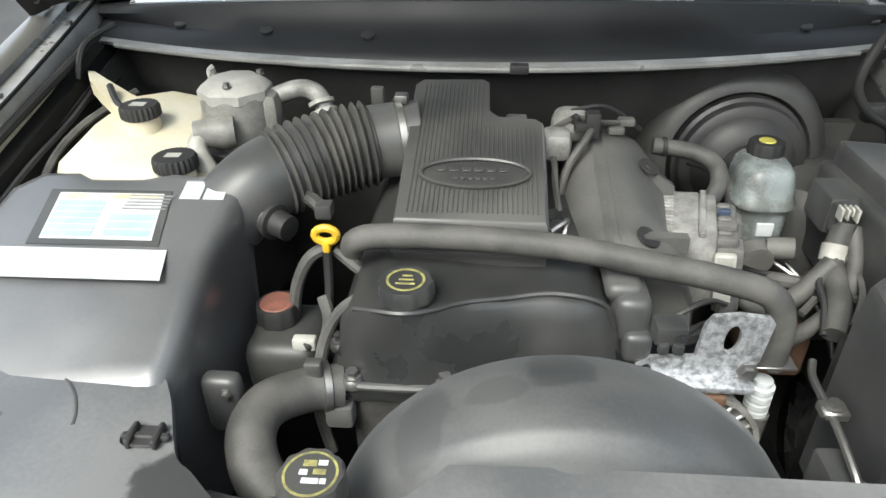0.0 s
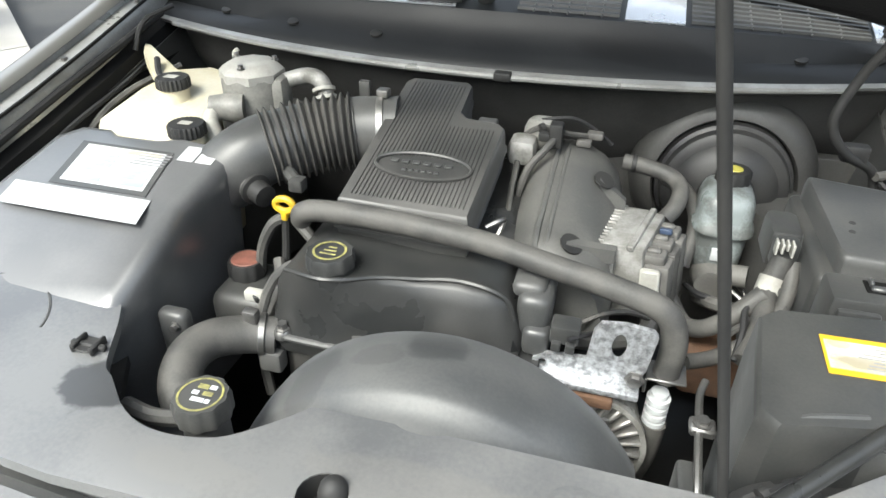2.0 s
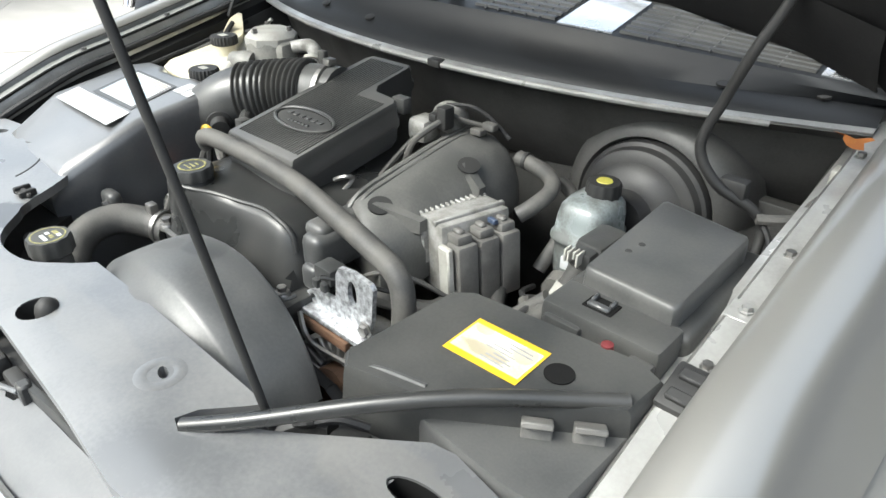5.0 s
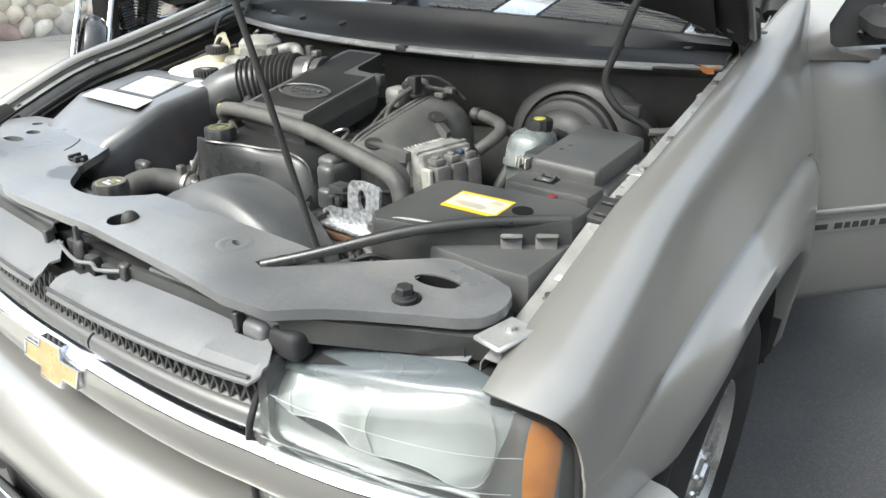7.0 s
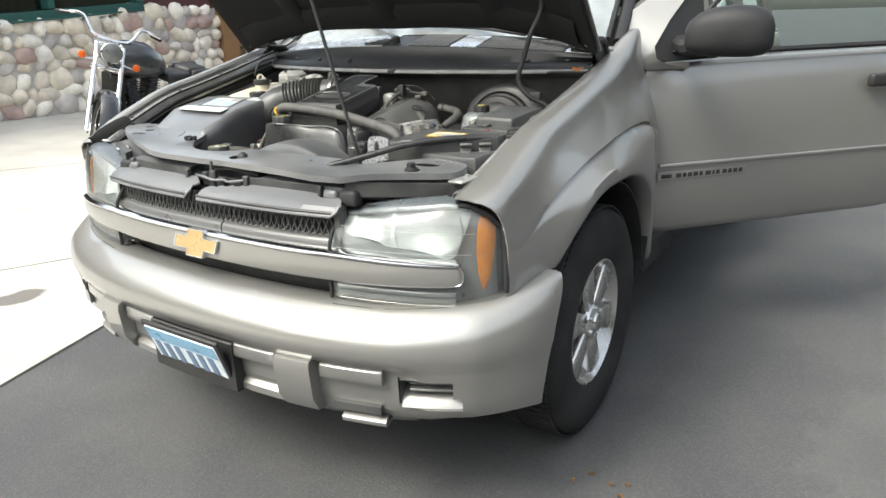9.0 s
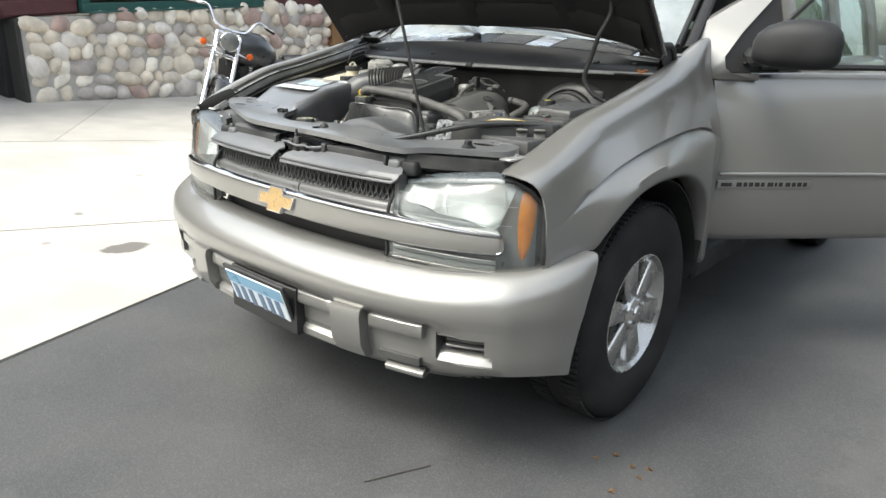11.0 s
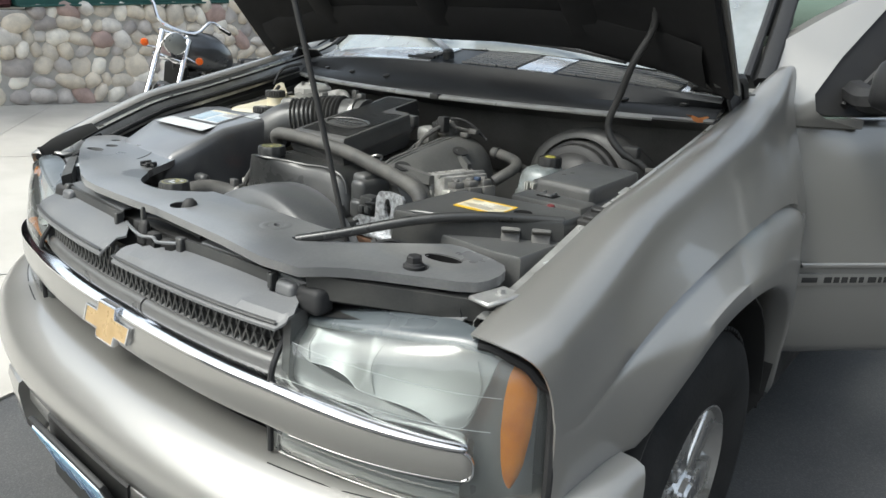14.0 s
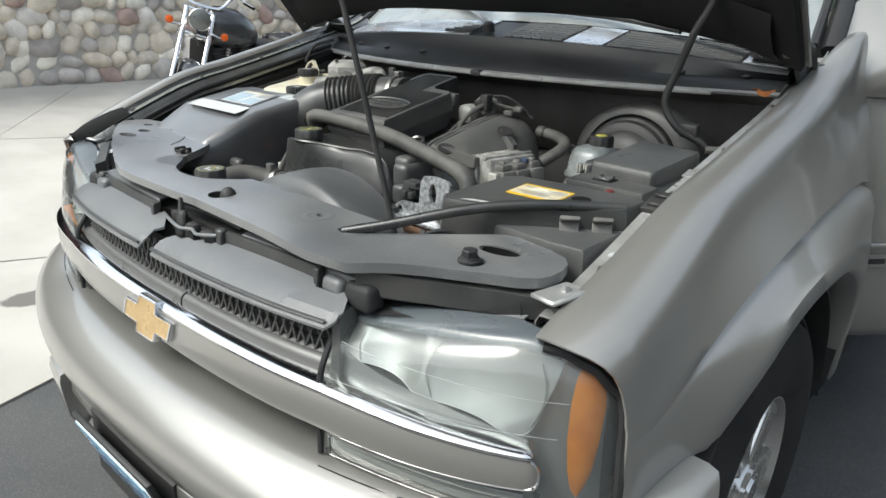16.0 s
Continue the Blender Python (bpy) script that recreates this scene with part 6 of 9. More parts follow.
    part("floor_pan", rbox(B(), (-0.80, 1.27, 0.34), (0.80, 4.7, 0.40), 0.01), M_DARK, suv)
    part("dashboard", rbox(B(), (-0.70, 1.36, 0.80), (0.70, 1.72, 1.20), 0.05, 3, top=(1, 0.7), shift=(0, 0.03)), M_INSIDE, suv)
    for x in (-0.38, 0.38):
        bm = rbox(B(), (x - 0.26, 2.05, 0.50), (x + 0.26, 2.60, 0.78), 0.07, 3)
        rbox(bm, (x - 0.25, 2.52, 0.72), (x + 0.25, 2.68, 1.32), 0.07, 3)
        rbox(bm, (x - 0.13, 2.58, 1.36), (x + 0.13, 2.68, 1.54), 0.05, 3)
        part("seat", bm, M_INSIDE, suv, "dark cloth front seat")
    sw = B()
    pts = [Vector((0.38 + 0.18 * math.cos(a), 1.86 + 0.06 * math.sin(a), 1.06 + 0.17 * math.sin(a))) for a in [2 * math.pi * i / 24 for i in range(25)]]
    tube(sw, pts, 0.015, 8, 1)
    rbox(sw, (0.22, 1.84, 1.02), (0.54, 1.88, 1.10), 0.02, 2)
    part("steering_wheel", sw, M_DARK, suv)


build_cabin()

# the open front door, built along its own hinge line and then swung out
DOOR = Matrix.Translation((0.918, 1.505, 0)) @ Matrix.Rotation(radians(-42), 4, "Z")


def door_part(name, bm, mat, parent, label="", angle=38):
    bmesh.ops.transform(bm, matrix=DOOR, verts=bm.verts)
    return part(name, bm, mat, parent, label, angle)


def build_door():
    sec = [(-0.085, 1.164), (-0.066, 1.160), (-0.052, 1.140), (-0.030, 1.07), (-0.010, 0.97), (0.006, 0.86), (0.010, 0.80), (0.008, 0.74), (-0.008, 0.64), (-0.030, 0.55), (-0.048, 0.520), (-0.07, 0.512)]
    rows = []
    for i in range(12):
        y = -0.030 + 1.23 * i / 11
        lead = 0.02 if i in (0, 11) else 0
        up = line([(0, -0.01), (0.3, 0.0), (1.20, 0.012)], y)
        rows.append([(x - lead, y, z + (up if z > 1 else 0)) for x, z in sec])
    d = door_part("door", thicken(loft(B(), rows), 0.010), M_PAINT, suv, "painted front door standing open", 50)
    door_part("inner_panel", rbox(B(), (-0.14, 0.02, 0.56), (-0.08, 1.19, 1.15), 0.02), M_INSIDE, d, "dark door trim")
    mold = rbox(B(), (0.006, 0.0, 0.787), (0.018, 1.20, 0.801), 0.005, 3)
    door_part("side_molding", mold, M_PAINT, d, "body-coloured rub strip")
    badge = B()
    rbox(badge, (0.002, -0.002, 0.737), (0.0105, 0.385, 0.770), 0.003, 2, mat=0)
    x = 0.075
    for wd in (0.022, 0.016, 0.018, 0.020, 0.014, 0.0, 0.024, 0.010, 0.016, 0.0, 0.020, 0.016, 0.018, 0.016):
        if wd:
            rbox(badge, (0.010, x, 0.746), (0.0120, x + wd, 0.762), 0.001, 1, mat=1)
        x += wd + 0.006
    rbox(badge, (0.010, 0.012, 0.747), (0.0120, 0.056, 0.761), 0.005, 2, mat=1)
    door_part("badge", badge, [M_PAINT, M_DARK], d, "raised name badge with plain dark bars")

    def leaned(outline, out, thick, curve=0.0):
        t = plate(B(), outline, 0, thick)
        for v in t.verts:
            y, z, w = v.co
            near = min((Vector((y, z)) - Vector(q)).length for q in inner)
            v.co = Vector((-0.050 + out + w - 0.15 * max(0, z - 1.16) / 0.55 - 0.55 * near * curve, y, z))
        return t
    outer = [(-0.085, 1.135), (-0.095, 1.29), (-0.085, 1.318), (-0.046, 1.346), (0.052, 1.402), (0.12, 1.442), (0.32, 1.560), (0.60, 1.705), (0.68, 1.735)]
    inner = [(0.68, 1.685), (0.60, 1.655), (0.33, 1.512), (0.171, 1.424), (0.054, 1.304), (-0.016, 1.215), (-0.012, 1.176), (0.015, 1.158), (0.12, 1.160), (0.12, 1.135)]
    door_part("front_frame", leaned(outer + inner, -0.03, 0.045, 1.0), M_PAINT, d, "pale painted window frame")
    door_part("sail_panel", leaned([(0.012, 1.166), (-0.013, 1.178), (-0.017, 1.213), (0.054, 1.305), (0.171, 1.426), (0.20, 1.43), (0.20, 1.168)], -0.02, 0.030), M_RUBBER, d, "black mirror base panel")
    frame = B()
    tube(frame, [(-0.185, 0.64, 1.705), (-0.180, 0.80, 1.725), (-0.17, 1.16, 1.72)], 0.028, 8, flat=0.8)
    tube(frame, [(-0.17, 1.16, 1.72), (-0.10, 1.18, 1.45), (-0.05, 1.18, 1.17)], 0.03, 8)
    door_part("window_frame", frame, M_PAINT, d)
    seal = B()
    tube(seal, [(-0.035, 0.12, 1.185), (-0.035, 0.55, 1.19), (-0.035, 1.17, 1.195)], 0.012, 6)
    tube(seal, [(-0.04, 0.06, 1.19), (-0.08, 0.31, 1.43), (-0.135, 0.58, 1.635), (-0.165, 0.76, 1.69), (-0.165, 1.14, 1.695)], 0.010, 6)
    door_part("window_seal", seal, M_RUBBER, d)
    gl = loft(B(), [[(-0.042, 0.10, 1.18), (-0.042, 0.5, 1.185), (-0.045, 1.17, 1.19)], [(-0.085, 0.32, 1.42), (-0.085, 0.6, 1.44), (-0.09, 1.17, 1.45)], [(-0.14, 0.60, 1.64), (-0.155, 0.75, 1.68), (-0.16, 1.16, 1.69)]])
    g = door_part("window_pane", gl, M_GLASS, d)
    g.visible_shadow = False
    hd = rbox(B(), (-0.005, 0.90, 1.035), (0.028, 1.06, 1.085), 0.012, 3)
    door_part("door_handle", hd, M_DARK, d, "black pull handle")
    mir, rows = B(), []
    for x, hh, dd, zc in ((-0.150, 0.030, 0.030, -0.020), (-0.140, 0.050, 0.045, -0.014), (-0.105, 0.070, 0.060, -0.006), (-0.05, 0.082, 0.070, 0.0), (0.02, 0.087, 0.074, 0.002), (0.085, 0.084, 0.070, 0.0), (0.125, 0.074, 0.060, -0.004), (0.148, 0.056, 0.046, -0.010), (0.158, 0.034, 0.028, -0.014)):
        row = []
        for j in range(24):
            a = 2 * math.pi * j / 24
            c, s2 = math.cos(a), math.sin(a)
            y = dd * math.copysign(abs(c) ** 0.75, c)
            row.append((x, y * (0.35 if c > 0 else 1.0), zc + hh * math.copysign(abs(s2) ** 0.75, s2)))
        rows.append(row)
    loft(mir, rows, close=True, ends=True)
    bmesh.ops.transform(mir, matrix=Matrix.Translation((1.128, 1.430, 1.265)) @ Matrix.Rotation(radians(10), 4, "Z") @ Matrix.Diagonal((0.86, 1.0, 0.93, 1)), verts=mir.verts)
    mo = part("wing_mirror", mir, M_RUBBER, d, "black plastic wing mirror", 60)
    arm = tube(B(), [(0.94, 1.60, 1.225), (0.99, 1.50, 1.215), (1.05, 1.45, 1.225)], 0.030, 8)
    part("mirror_arm", arm, M_RUBBER, d)


build_door()


# ---- engine bay ----
COVER_Z = 0.967


def build_radiator_cover():
    front = [(-0.722, 0.485), (-0.700, 0.458), (-0.66, 0.430), (-0.592, 0.393), (-0.467, 0.338), (-0.40, 0.311), (-0.345, 0.291), (-0.30, 0.280), (-0.24, 0.277), (0.0, 0.285), (0.24, 0.277), (0.37, 0.268), (0.46, 0.275), (0.56, 0.335), (0.64, 0.376), (0.682, 0.396), (0.702, 0.412), (0.713, 0.432), (0.716, 0.455), (0.711, 0.477)]
    back = [(0.698, 0.492), (0.665, 0.502), (0.60, 0.513), (0.572, 0.508), (0.46, 0.430), (0.385, 0.378), (0.362, 0.346), (0.345, 0.352), (0.352, 0.376), (0.398, 0.430), (0.22, 0.432), (0.06, 0.432), (-0.025, 0.430),
            (-0.060, 0.395), (-0.105, 0.362), (-0.165, 0.352), (-0.215, 0.366), (-0.262, 0.405), (-0.285, 0.425), (-0.318, 0.495), (-0.345, 0.520), (-0.44, 0.535), (-0.60, 0.545), (-0.68, 0.530)]
    holes = [ring2(0.032, 0.328, 0.026, 18), ring2(0.268, 0.379, 0.006, 10, 0.012, 70), ring2(0.604, 0.455, 0.036, 20, 0.014, 8), ring2(-0.572, 0.424, 0.030, 14, 0.013, 12), ring2(-0.574, 0.469, 0.020, 14, 0.011, 15), ring2(-0.622, 0.503, 0.014, 10, 0.008, 30), ring2(-0.335, 0.439, 0.010, 10), ring2(0.596, 0.398, 0.021, 14)]
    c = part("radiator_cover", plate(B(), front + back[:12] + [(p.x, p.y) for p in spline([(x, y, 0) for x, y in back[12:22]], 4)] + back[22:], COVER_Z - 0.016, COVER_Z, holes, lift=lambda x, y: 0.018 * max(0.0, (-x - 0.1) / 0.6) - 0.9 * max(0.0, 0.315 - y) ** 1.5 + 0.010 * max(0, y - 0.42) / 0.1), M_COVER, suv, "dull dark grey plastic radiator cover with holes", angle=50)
    part("cover_underside", plate(B(), [(x * 0.97, y) for x, y in ((-0.70, 0.48), (-0.45, 0.345), (-0.30, 0.30), (0.0, 0.30), (0.45, 0.30), (0.69, 0.43), (0.62, 0.49), (0.35, 0.42), (0.0, 0.42), (-0.05, 0.39), (-0.16, 0.34), (-0.28, 0.40), (-0.34, 0.50), (-0.62, 0.52))], COVER_Z - 0.075, COVER_Z - 0.06), M_DARK, c)
    for x, y, r in ((0.268, 0.376, 0.030), (0.543, 0.452, 0.030), (0.655, 0.462, 0.022), (-0.498, 0.425, 0.02)):
        t = B()
        z = COVER_Z + 0.018 * max(0, (-x - 0.1) / 0.6)
        lathe(t, [(r * 0.5, 0.0003), (r * 0.75, 0.0016), (r, 0.0003)], 22, Matrix.Translation((x, y, z)))
        part("dimple_rim", t, M_COVER, c)
    part("hole_well", loft(B(), [[(x, y, z) for x, y in ring2(0.604, 0.455, 0.0345, 20, 0.0128, 8)] for z in (COVER_Z + 0.0026, COVER_Z - 0.058)], close=True, ends=False), M_HOLEBLACK, c)
    part("hole_floor", rbox(B(), (0.560, 0.432, COVER_Z - 0.058), (0.650, 0.478, COVER_Z - 0.050), 0.002), M_HOLEBLACK, c)
    part("hole_well", lathe(B(), [(0.026, -0.002), (0.024, -0.03), (0.001, -0.032)], 18, Matrix.Translation((0.032, 0.328, COVER_Z))), M_DARK, c)
    part("rubber_pin", lathe(B(), [(0.001, -0.030), (0.017, -0.030), (0.016, -0.004), (0.013, 0.006), (0.007, 0.012), (0.001, 0.0135)], 20, Matrix.Translation((0.040, 0.337, COVER_Z))), M_DARK, c, "dark rubber pin in the hole")
    t = B()
    lathe(t, [(0.001, -0.02), (0.018, -0.02), (0.018, 0.003), (0.0150, 0.004), (0.0135, 0.008), (0.001, 0.008)], 20, Matrix.Translation((0.593, 0.397, COVER_Z)))
    lathe(t, [(0.001, 0.007), (0.0125, 0.007), (0.0125, 0.017), (0.0105, 0.019), (0.001, 0.019)], 6, Matrix.Translation((0.593, 0.397, COVER_Z)))
    part("rubber_bumper", t, M_RUBBER, c, "black screw-in rubber stop with a hexagonal head", angle=30)
    t = B()
    rbox(t, (-0.342, 0.434, 0.975), (-0.294, 0.442, 0.983), 0.002, 1)
    rbox(t, (-0.334, 0.424, 0.975), (-0.328, 0.452, 0.987), 0.002, 1)
    rbox(t, (-0.308, 0.424, 0.975), (-0.302, 0.452, 0.987), 0.002, 1)
    rbox(t, (-0.330, 0.425, 0.978), (-0.306, 0.452, 0.9805), 0.002, 1)
    part("harness_clip", t, M_DARK, c, "black H-shaped clip")
    arc = [(-0.490 + 0.094 * math.cos(radians(q)), 0.430 + 0.094 * math.sin(radians(q)), COVER_Z + 0.018 * (0.39 - 0.094 * math.cos(radians(q))) / 0.6 + 0.010 * max(0.0, 0.01 + 0.094 * math.sin(radians(q))) / 0.1 - 0.0006) for q in range(12, 115, 6)]
    part("swage", tube(B(), arc, 0.0022, 6, 2), M_PLASTIC2, c, "curved moulded edge")
    # tie bar, lamp brackets and fender corner brackets under the cover's front edge
    for s in (-1, 1):
        bar = loft(B(), [[(s * 0.46, 0.292, 0.905), (s * 0.46, 0.290, 0.945), (s * 0.46, 0.315, 0.950), (s * 0.46, 0.315, 0.905)], [(s * 0.735, 0.425, 0.905), (s * 0.735, 0.422, 0.940), (s * 0.735, 0.445, 0.945), (s * 0.735, 0.445, 0.905)]], close=True, ends=True)
        part("tie_bar", bar, M_PLASTIC, suv, "black upper tie bar")
        part("lamp_panel", loft(B(), [[(s * 0.45, 0.285, 0.875), (s * 0.45, 0.325, 0.885)], [(s * 0.60, 0.33, 0.895), (s * 0.60, 0.40, 0.90)], [(s * 0.76, 0.385, 0.90), (s * 0.74, 0.46, 0.90)]]), M_DARK, suv)
        bm = rbox(B(), (-0.026, -0.034, -0.004), (0.026, 0.034, 0.004), 0.003, 1, m=pose(s * 0.738, 0.418, 0.953, 4, s * -6, s * -18))
        bolt(bm, (s * 0.742, 0.424, 0.957), 0.006)
        part("corner_bracket", bm, M_RAIL, suv, "bare metal corner bracket")
    brace = tube(B(), [(0.360, 0.352, 0.966), (0.42, 0.398, 0.982), (0.52, 0.482, 1.012), (0.60, 0.556, 1.022), (0.705, 0.652, 1.018)], 0.0088, 12)
    part("brace_tube", brace, M_VALVE, suv, "dull black diagonal brace tube")
    # radiator, condenser and core sides beneath
    rad = part("radiator", rbox(B(), (-0.40, 0.375, 0.40), (0.40, 0.425, 0.905), 0.01), M_DARK, suv)
    part("side_tank", rbox(B(), (-0.46, 0.37, 0.40), (-0.40, 0.43, 0.92), 0.015, 3), M_PLASTIC, rad)
    part("side_tank", rbox(B(), (0.40, 0.37, 0.40), (0.46, 0.43, 0.90), 0.015, 3), M_PLASTIC, rad)
    part("support_panel", rbox(B(), (-0.44, 0.32, 0.50), (0.44, 0.345, 0.88), 0.01), M_DARK, suv)
    part("splash_pan", rbox(B(), (-0.62, 0.20, 0.34), (0.62, 1.30, 0.36), 0.005), M_DARK, suv)


build_radiator_cover()


def build_shroud():
    rows = []
    for i in range(29):
        a = math.pi * (0.17 + 0.75 * i / 28)
        c, s = math.cos(a), math.sin(a)
        row = []
        for y, r, dz in ((0.425, 0.250, -0.004), (0.438, 0.2515, -0.002), (0.450, 0.2545, 0.0), (0.458, 0.2605, 0.002), (0.466, 0.2635, 0.004), (0.50, 0.2655, 0.004), (0.54, 0.2660, 0.003), (0.570, 0.2645, 0.001), (0.577, 0.2610, -0.002), (0.578, 0.22, -0.006)):
            row.append((0.098 + 1.04 * r * c, 0.425 + (y - 0.425) * (0.5 + 0.5 * s ** 0.7), 0.722 + r * s + dz))
        rows.append(row)
    sh = part("fan_shroud", thicken(loft(B(), rows), 0.003), M_SHROUD, suv, "arched dusty grey fan shroud", angle=50)
    skirt = loft(B(), [[(0.098 + 1.04 * r * math.cos(0.17 * math.pi), y, 0.722 + r * math.sin(0.17 * math.pi)), (0.098 + 1.04 * (r + 0.006), y - 0.03, 0.74), (0.098 + 1.04 * r, y - 0.04, 0.62)] for y, r in ((0.43, 0.2505), (0.47, 0.262), (0.50, 0.263), (0.512, 0.24))])
    part("shroud_skirt", thicken(skirt, 0.003), M_SHROUD, sh)
    part("fan", lathe(B(), [(0.001, 0), (0.05, 0), (0.06, 0.03), (0.05, 0.06), (0.001, 0.06)], 24, aim((0.10, 0.48, 0.72), (0, 1, 0))), M_DARK, suv)
    fan = B()
    for i in range(9):
        m = Matrix.Translation((0.10, 0.50, 0.72)) @ Matrix.Rotation(2 * math.pi * i / 9, 4, "Y") @ Matrix.Rotation(radians(28), 4, "X")
        rbox(fan, (-0.035, -0.002, 0.05), (0.035, 0.002, 0.225), 0.001, 1, m=m @ Matrix.Identity(4))
    part("fan_blades", fan, M_DARK, suv)


build_shroud()


def build_engine():
    eng = part("engine_block", rbox(B(), (-0.16, 0.60, 0.42), (0.19, 1.16, 0.90), 0.02, 2), M_BLOCK, suv, "oil-grey cast engine block")
    t = rbox(B(), (-0.182, 0.590, 0.885), (0.200, 1.14, 0.914), 0.003, 2)
    part("head_flange", t, M_VALVE, suv)
    # valve cover: a tapering moulded body, higher over the filler
    secs = []
    for x, top, yf in ((-0.172, 0.935, 0.616), (-0.166, 0.980, 0.612), (-0.150, 1.006, 0.602), (-0.125, 1.014, 0.592), (-0.085, 1.017, 0.588), (-0.045, 1.015, 0.594), (-0.02, 1.012, 0.602), (0.03, 1.008, 0.606), (0.08, 1.010, 0.607), (0.122, 1.007, 0.610), (0.146, 0.996, 0.614), (0.162, 0.968, 0.618), (0.172, 0.935, 0.622)):
        lean = line([(-0.172, 0.016), (-0.125, 0.008), (-0.085, 0.004), (-0.045, 0.012), (0.0, 0.028), (0.08, 0.040), (0.172, 0.030)], x)
        secs.append([(x, yf - 0.004, 0.905), (x, yf - 0.004, 0.914), (x, yf - 0.002, 0.920), (x, yf + 0.002, 0.934), (x, yf + lean * 0.6, top - 0.026), (x, yf + lean * 0.8, top - 0.008), (x, yf + lean, top - 0.001), (x, yf + lean + 0.010, top), (x, yf + lean + 0.02, top - 0.002), (x, 0.74, top), (x, 1.10, top), (x, 1.12, 0.91)])
    vc = part("valve_cover", loft(B(), secs, ends=True), M_VALVE, suv, "black moulded valve cover with a raised lip", angle=44)
    lip = [(x, yf + line([(-0.172, 0.016), (-0.125, 0.008), (-0.085, 0.004), (-0.045, 0.012), (0.0, 0.028), (0.08, 0.040), (0.172, 0.030)], x) + 0.003, z + 0.001) for x, z, yf in ((-0.145, 1.007, 0.600), (-0.115, 1.014, 0.591), (-0.085, 1.016, 0.588), (-0.055, 1.015, 0.591), (-0.02, 1.011, 0.602), (0.03, 1.008, 0.606), (0.08, 1.010, 0.607), (0.125, 1.006, 0.610), (0.148, 0.992, 0.614), (0.160, 0.965, 0.612))]
    part("cover_lip", tube(B(), lip, 0.0042, 8), M_VALVE, vc)
    for x, y in ((-0.150, 0.594), (-0.04, 0.594), (0.078, 0.600), (0.172, 0.606), (-0.178, 0.66)):
        t = lathe(B(), [(0.001, -0.012), (0.013, -0.012), (0.013, -0.004), (0.010, 0.0), (0.001, 0.0)], 16, Matrix.Translation((x, y, 0.922)))
        bolt(t, (x, y, 0.921), 0.0075, h=0.011)
        part("cover_bolt", t, M_STEEL, vc)
    part("cover_flange", tube(B(), [(-0.168, 0.604, 0.914), (-0.150, 0.588, 0.914), (-0.04, 0.586, 0.914), (0.078, 0.592, 0.914), (0.172, 0.600, 0.914), (0.184, 0.62, 0.914)], 0.005, 8), M_PLASTIC2, vc)
    cap_bm = cap(B(), (-0.085, 0.628, 1.018), 0.032, 0.022, 10)
    oc = part("oil_cap", cap_bm, M_PLASTIC, suv, "black fluted oil filler cap with yellow print")
    t = lathe(B(), [(0.0195, 0.0005), (0.0225, 0.0005), (0.0225, 0.0011), (0.0195, 0.0011)], 30, Matrix.Translation((-0.085, 0.628, 1.0398)))
    for i in range(3):
        rbox(t, (-0.096 + 0.003 * i, 0.619 + i * 0.008, 1.0398), (-0.074 - 0.002 * i, 0.622 + i * 0.008, 1.0408), 0.0003, 1)
    part("cap_print", t, M_YELLOWPRINT, oc)
    part("filler_neck", lathe(B(), [(0.034, 0.990), (0.033, 1.010), (0.031, 1.016), (0.029, 1.022)], 24, Matrix.Translation((-0.085, 0.628, 0))), M_VALVE, vc)
    # grey coil cover stepping down at the far end of the valve cover
    t = rbox(B(), (0.160, 0.652, 0.935), (0.205, 0.78, 1.000), 0.014, 3)
    rbox(t, (0.172, 0.640, 0.915), (0.208, 0.700, 0.958), 0.010, 3)
    rbox(t, (0.150, 0.668, 0.985), (0.195, 0.80, 1.010), 0.012, 3)
    part("coil_cover", t, M_PLASTIC2, suv, "dull grey plastic coil cover")
    t = rbox(B(), (0.208, 0.640, 0.945), (0.246, 0.672, 0.972), 0.004)
    rbox(t, (0.212, 0.632, 0.938), (0.224, 0.642, 0.952), 0.002)
    rbox(t, (0.230, 0.632, 0.938), (0.242, 0.642, 0.952), 0.002)
    part("connector", t, M_PLASTIC, suv, "grey wiring connector")
    # large crossover pipe
    pipe = [(-0.160, 0.700, 1.034), (-0.152, 0.692, 1.052), (-0.12, 0.694, 1.058), (-0.02, 0.700, 1.054), (0.10, 0.700, 1.044), (0.20, 0.690, 1.030), (0.29, 0.680, 1.016), (0.345, 0.676, 0.998), (0.363, 0.672, 0.960), (0.362, 0.668, 0.90)]
    part("crossover_pipe", tube(B(), pipe, lambda t: 0.0150 + 0.0025 * t, 14), M_HOSE, suv, "thick grey rubber pipe across the engine", angle=60)
    t = B()
    for i in range(4):
        lathe(t, [(0.011, -0.005), (0.016, -0.004), (0.016, 0.004), (0.011, 0.005)], 18, aim((0.361, 0.668, 0.862 - i * 0.013), (0, 0, 1)))
    lathe(t, [(0.001, -0.03), (0.012, -0.03), (0.012, 0.03), (0.001, 0.03)], 16, Matrix.Translation((0.361, 0.668, 0.845)))
    part("ringed_fitting", t, M_LABEL, suv, "white ringed pipe fitting")
    part("lower_pipe", tube(B(), [(0.361, 0.668, 0.82), (0.355, 0.665, 0.75), (0.33, 0.66, 0.66), (0.30, 0.66, 0.52)], 0.019, 12), M_HOSE, suv)
    t = rbox(B(), (0.335, 0.650, 0.905), (0.388, 0.690, 0.909), 0.001, 1)
    rbox(t, (0.335, 0.648, 0.885), (0.339, 0.690, 0.909), 0.001, 1)
    part("pipe_clamp", t, M_STEEL, suv)
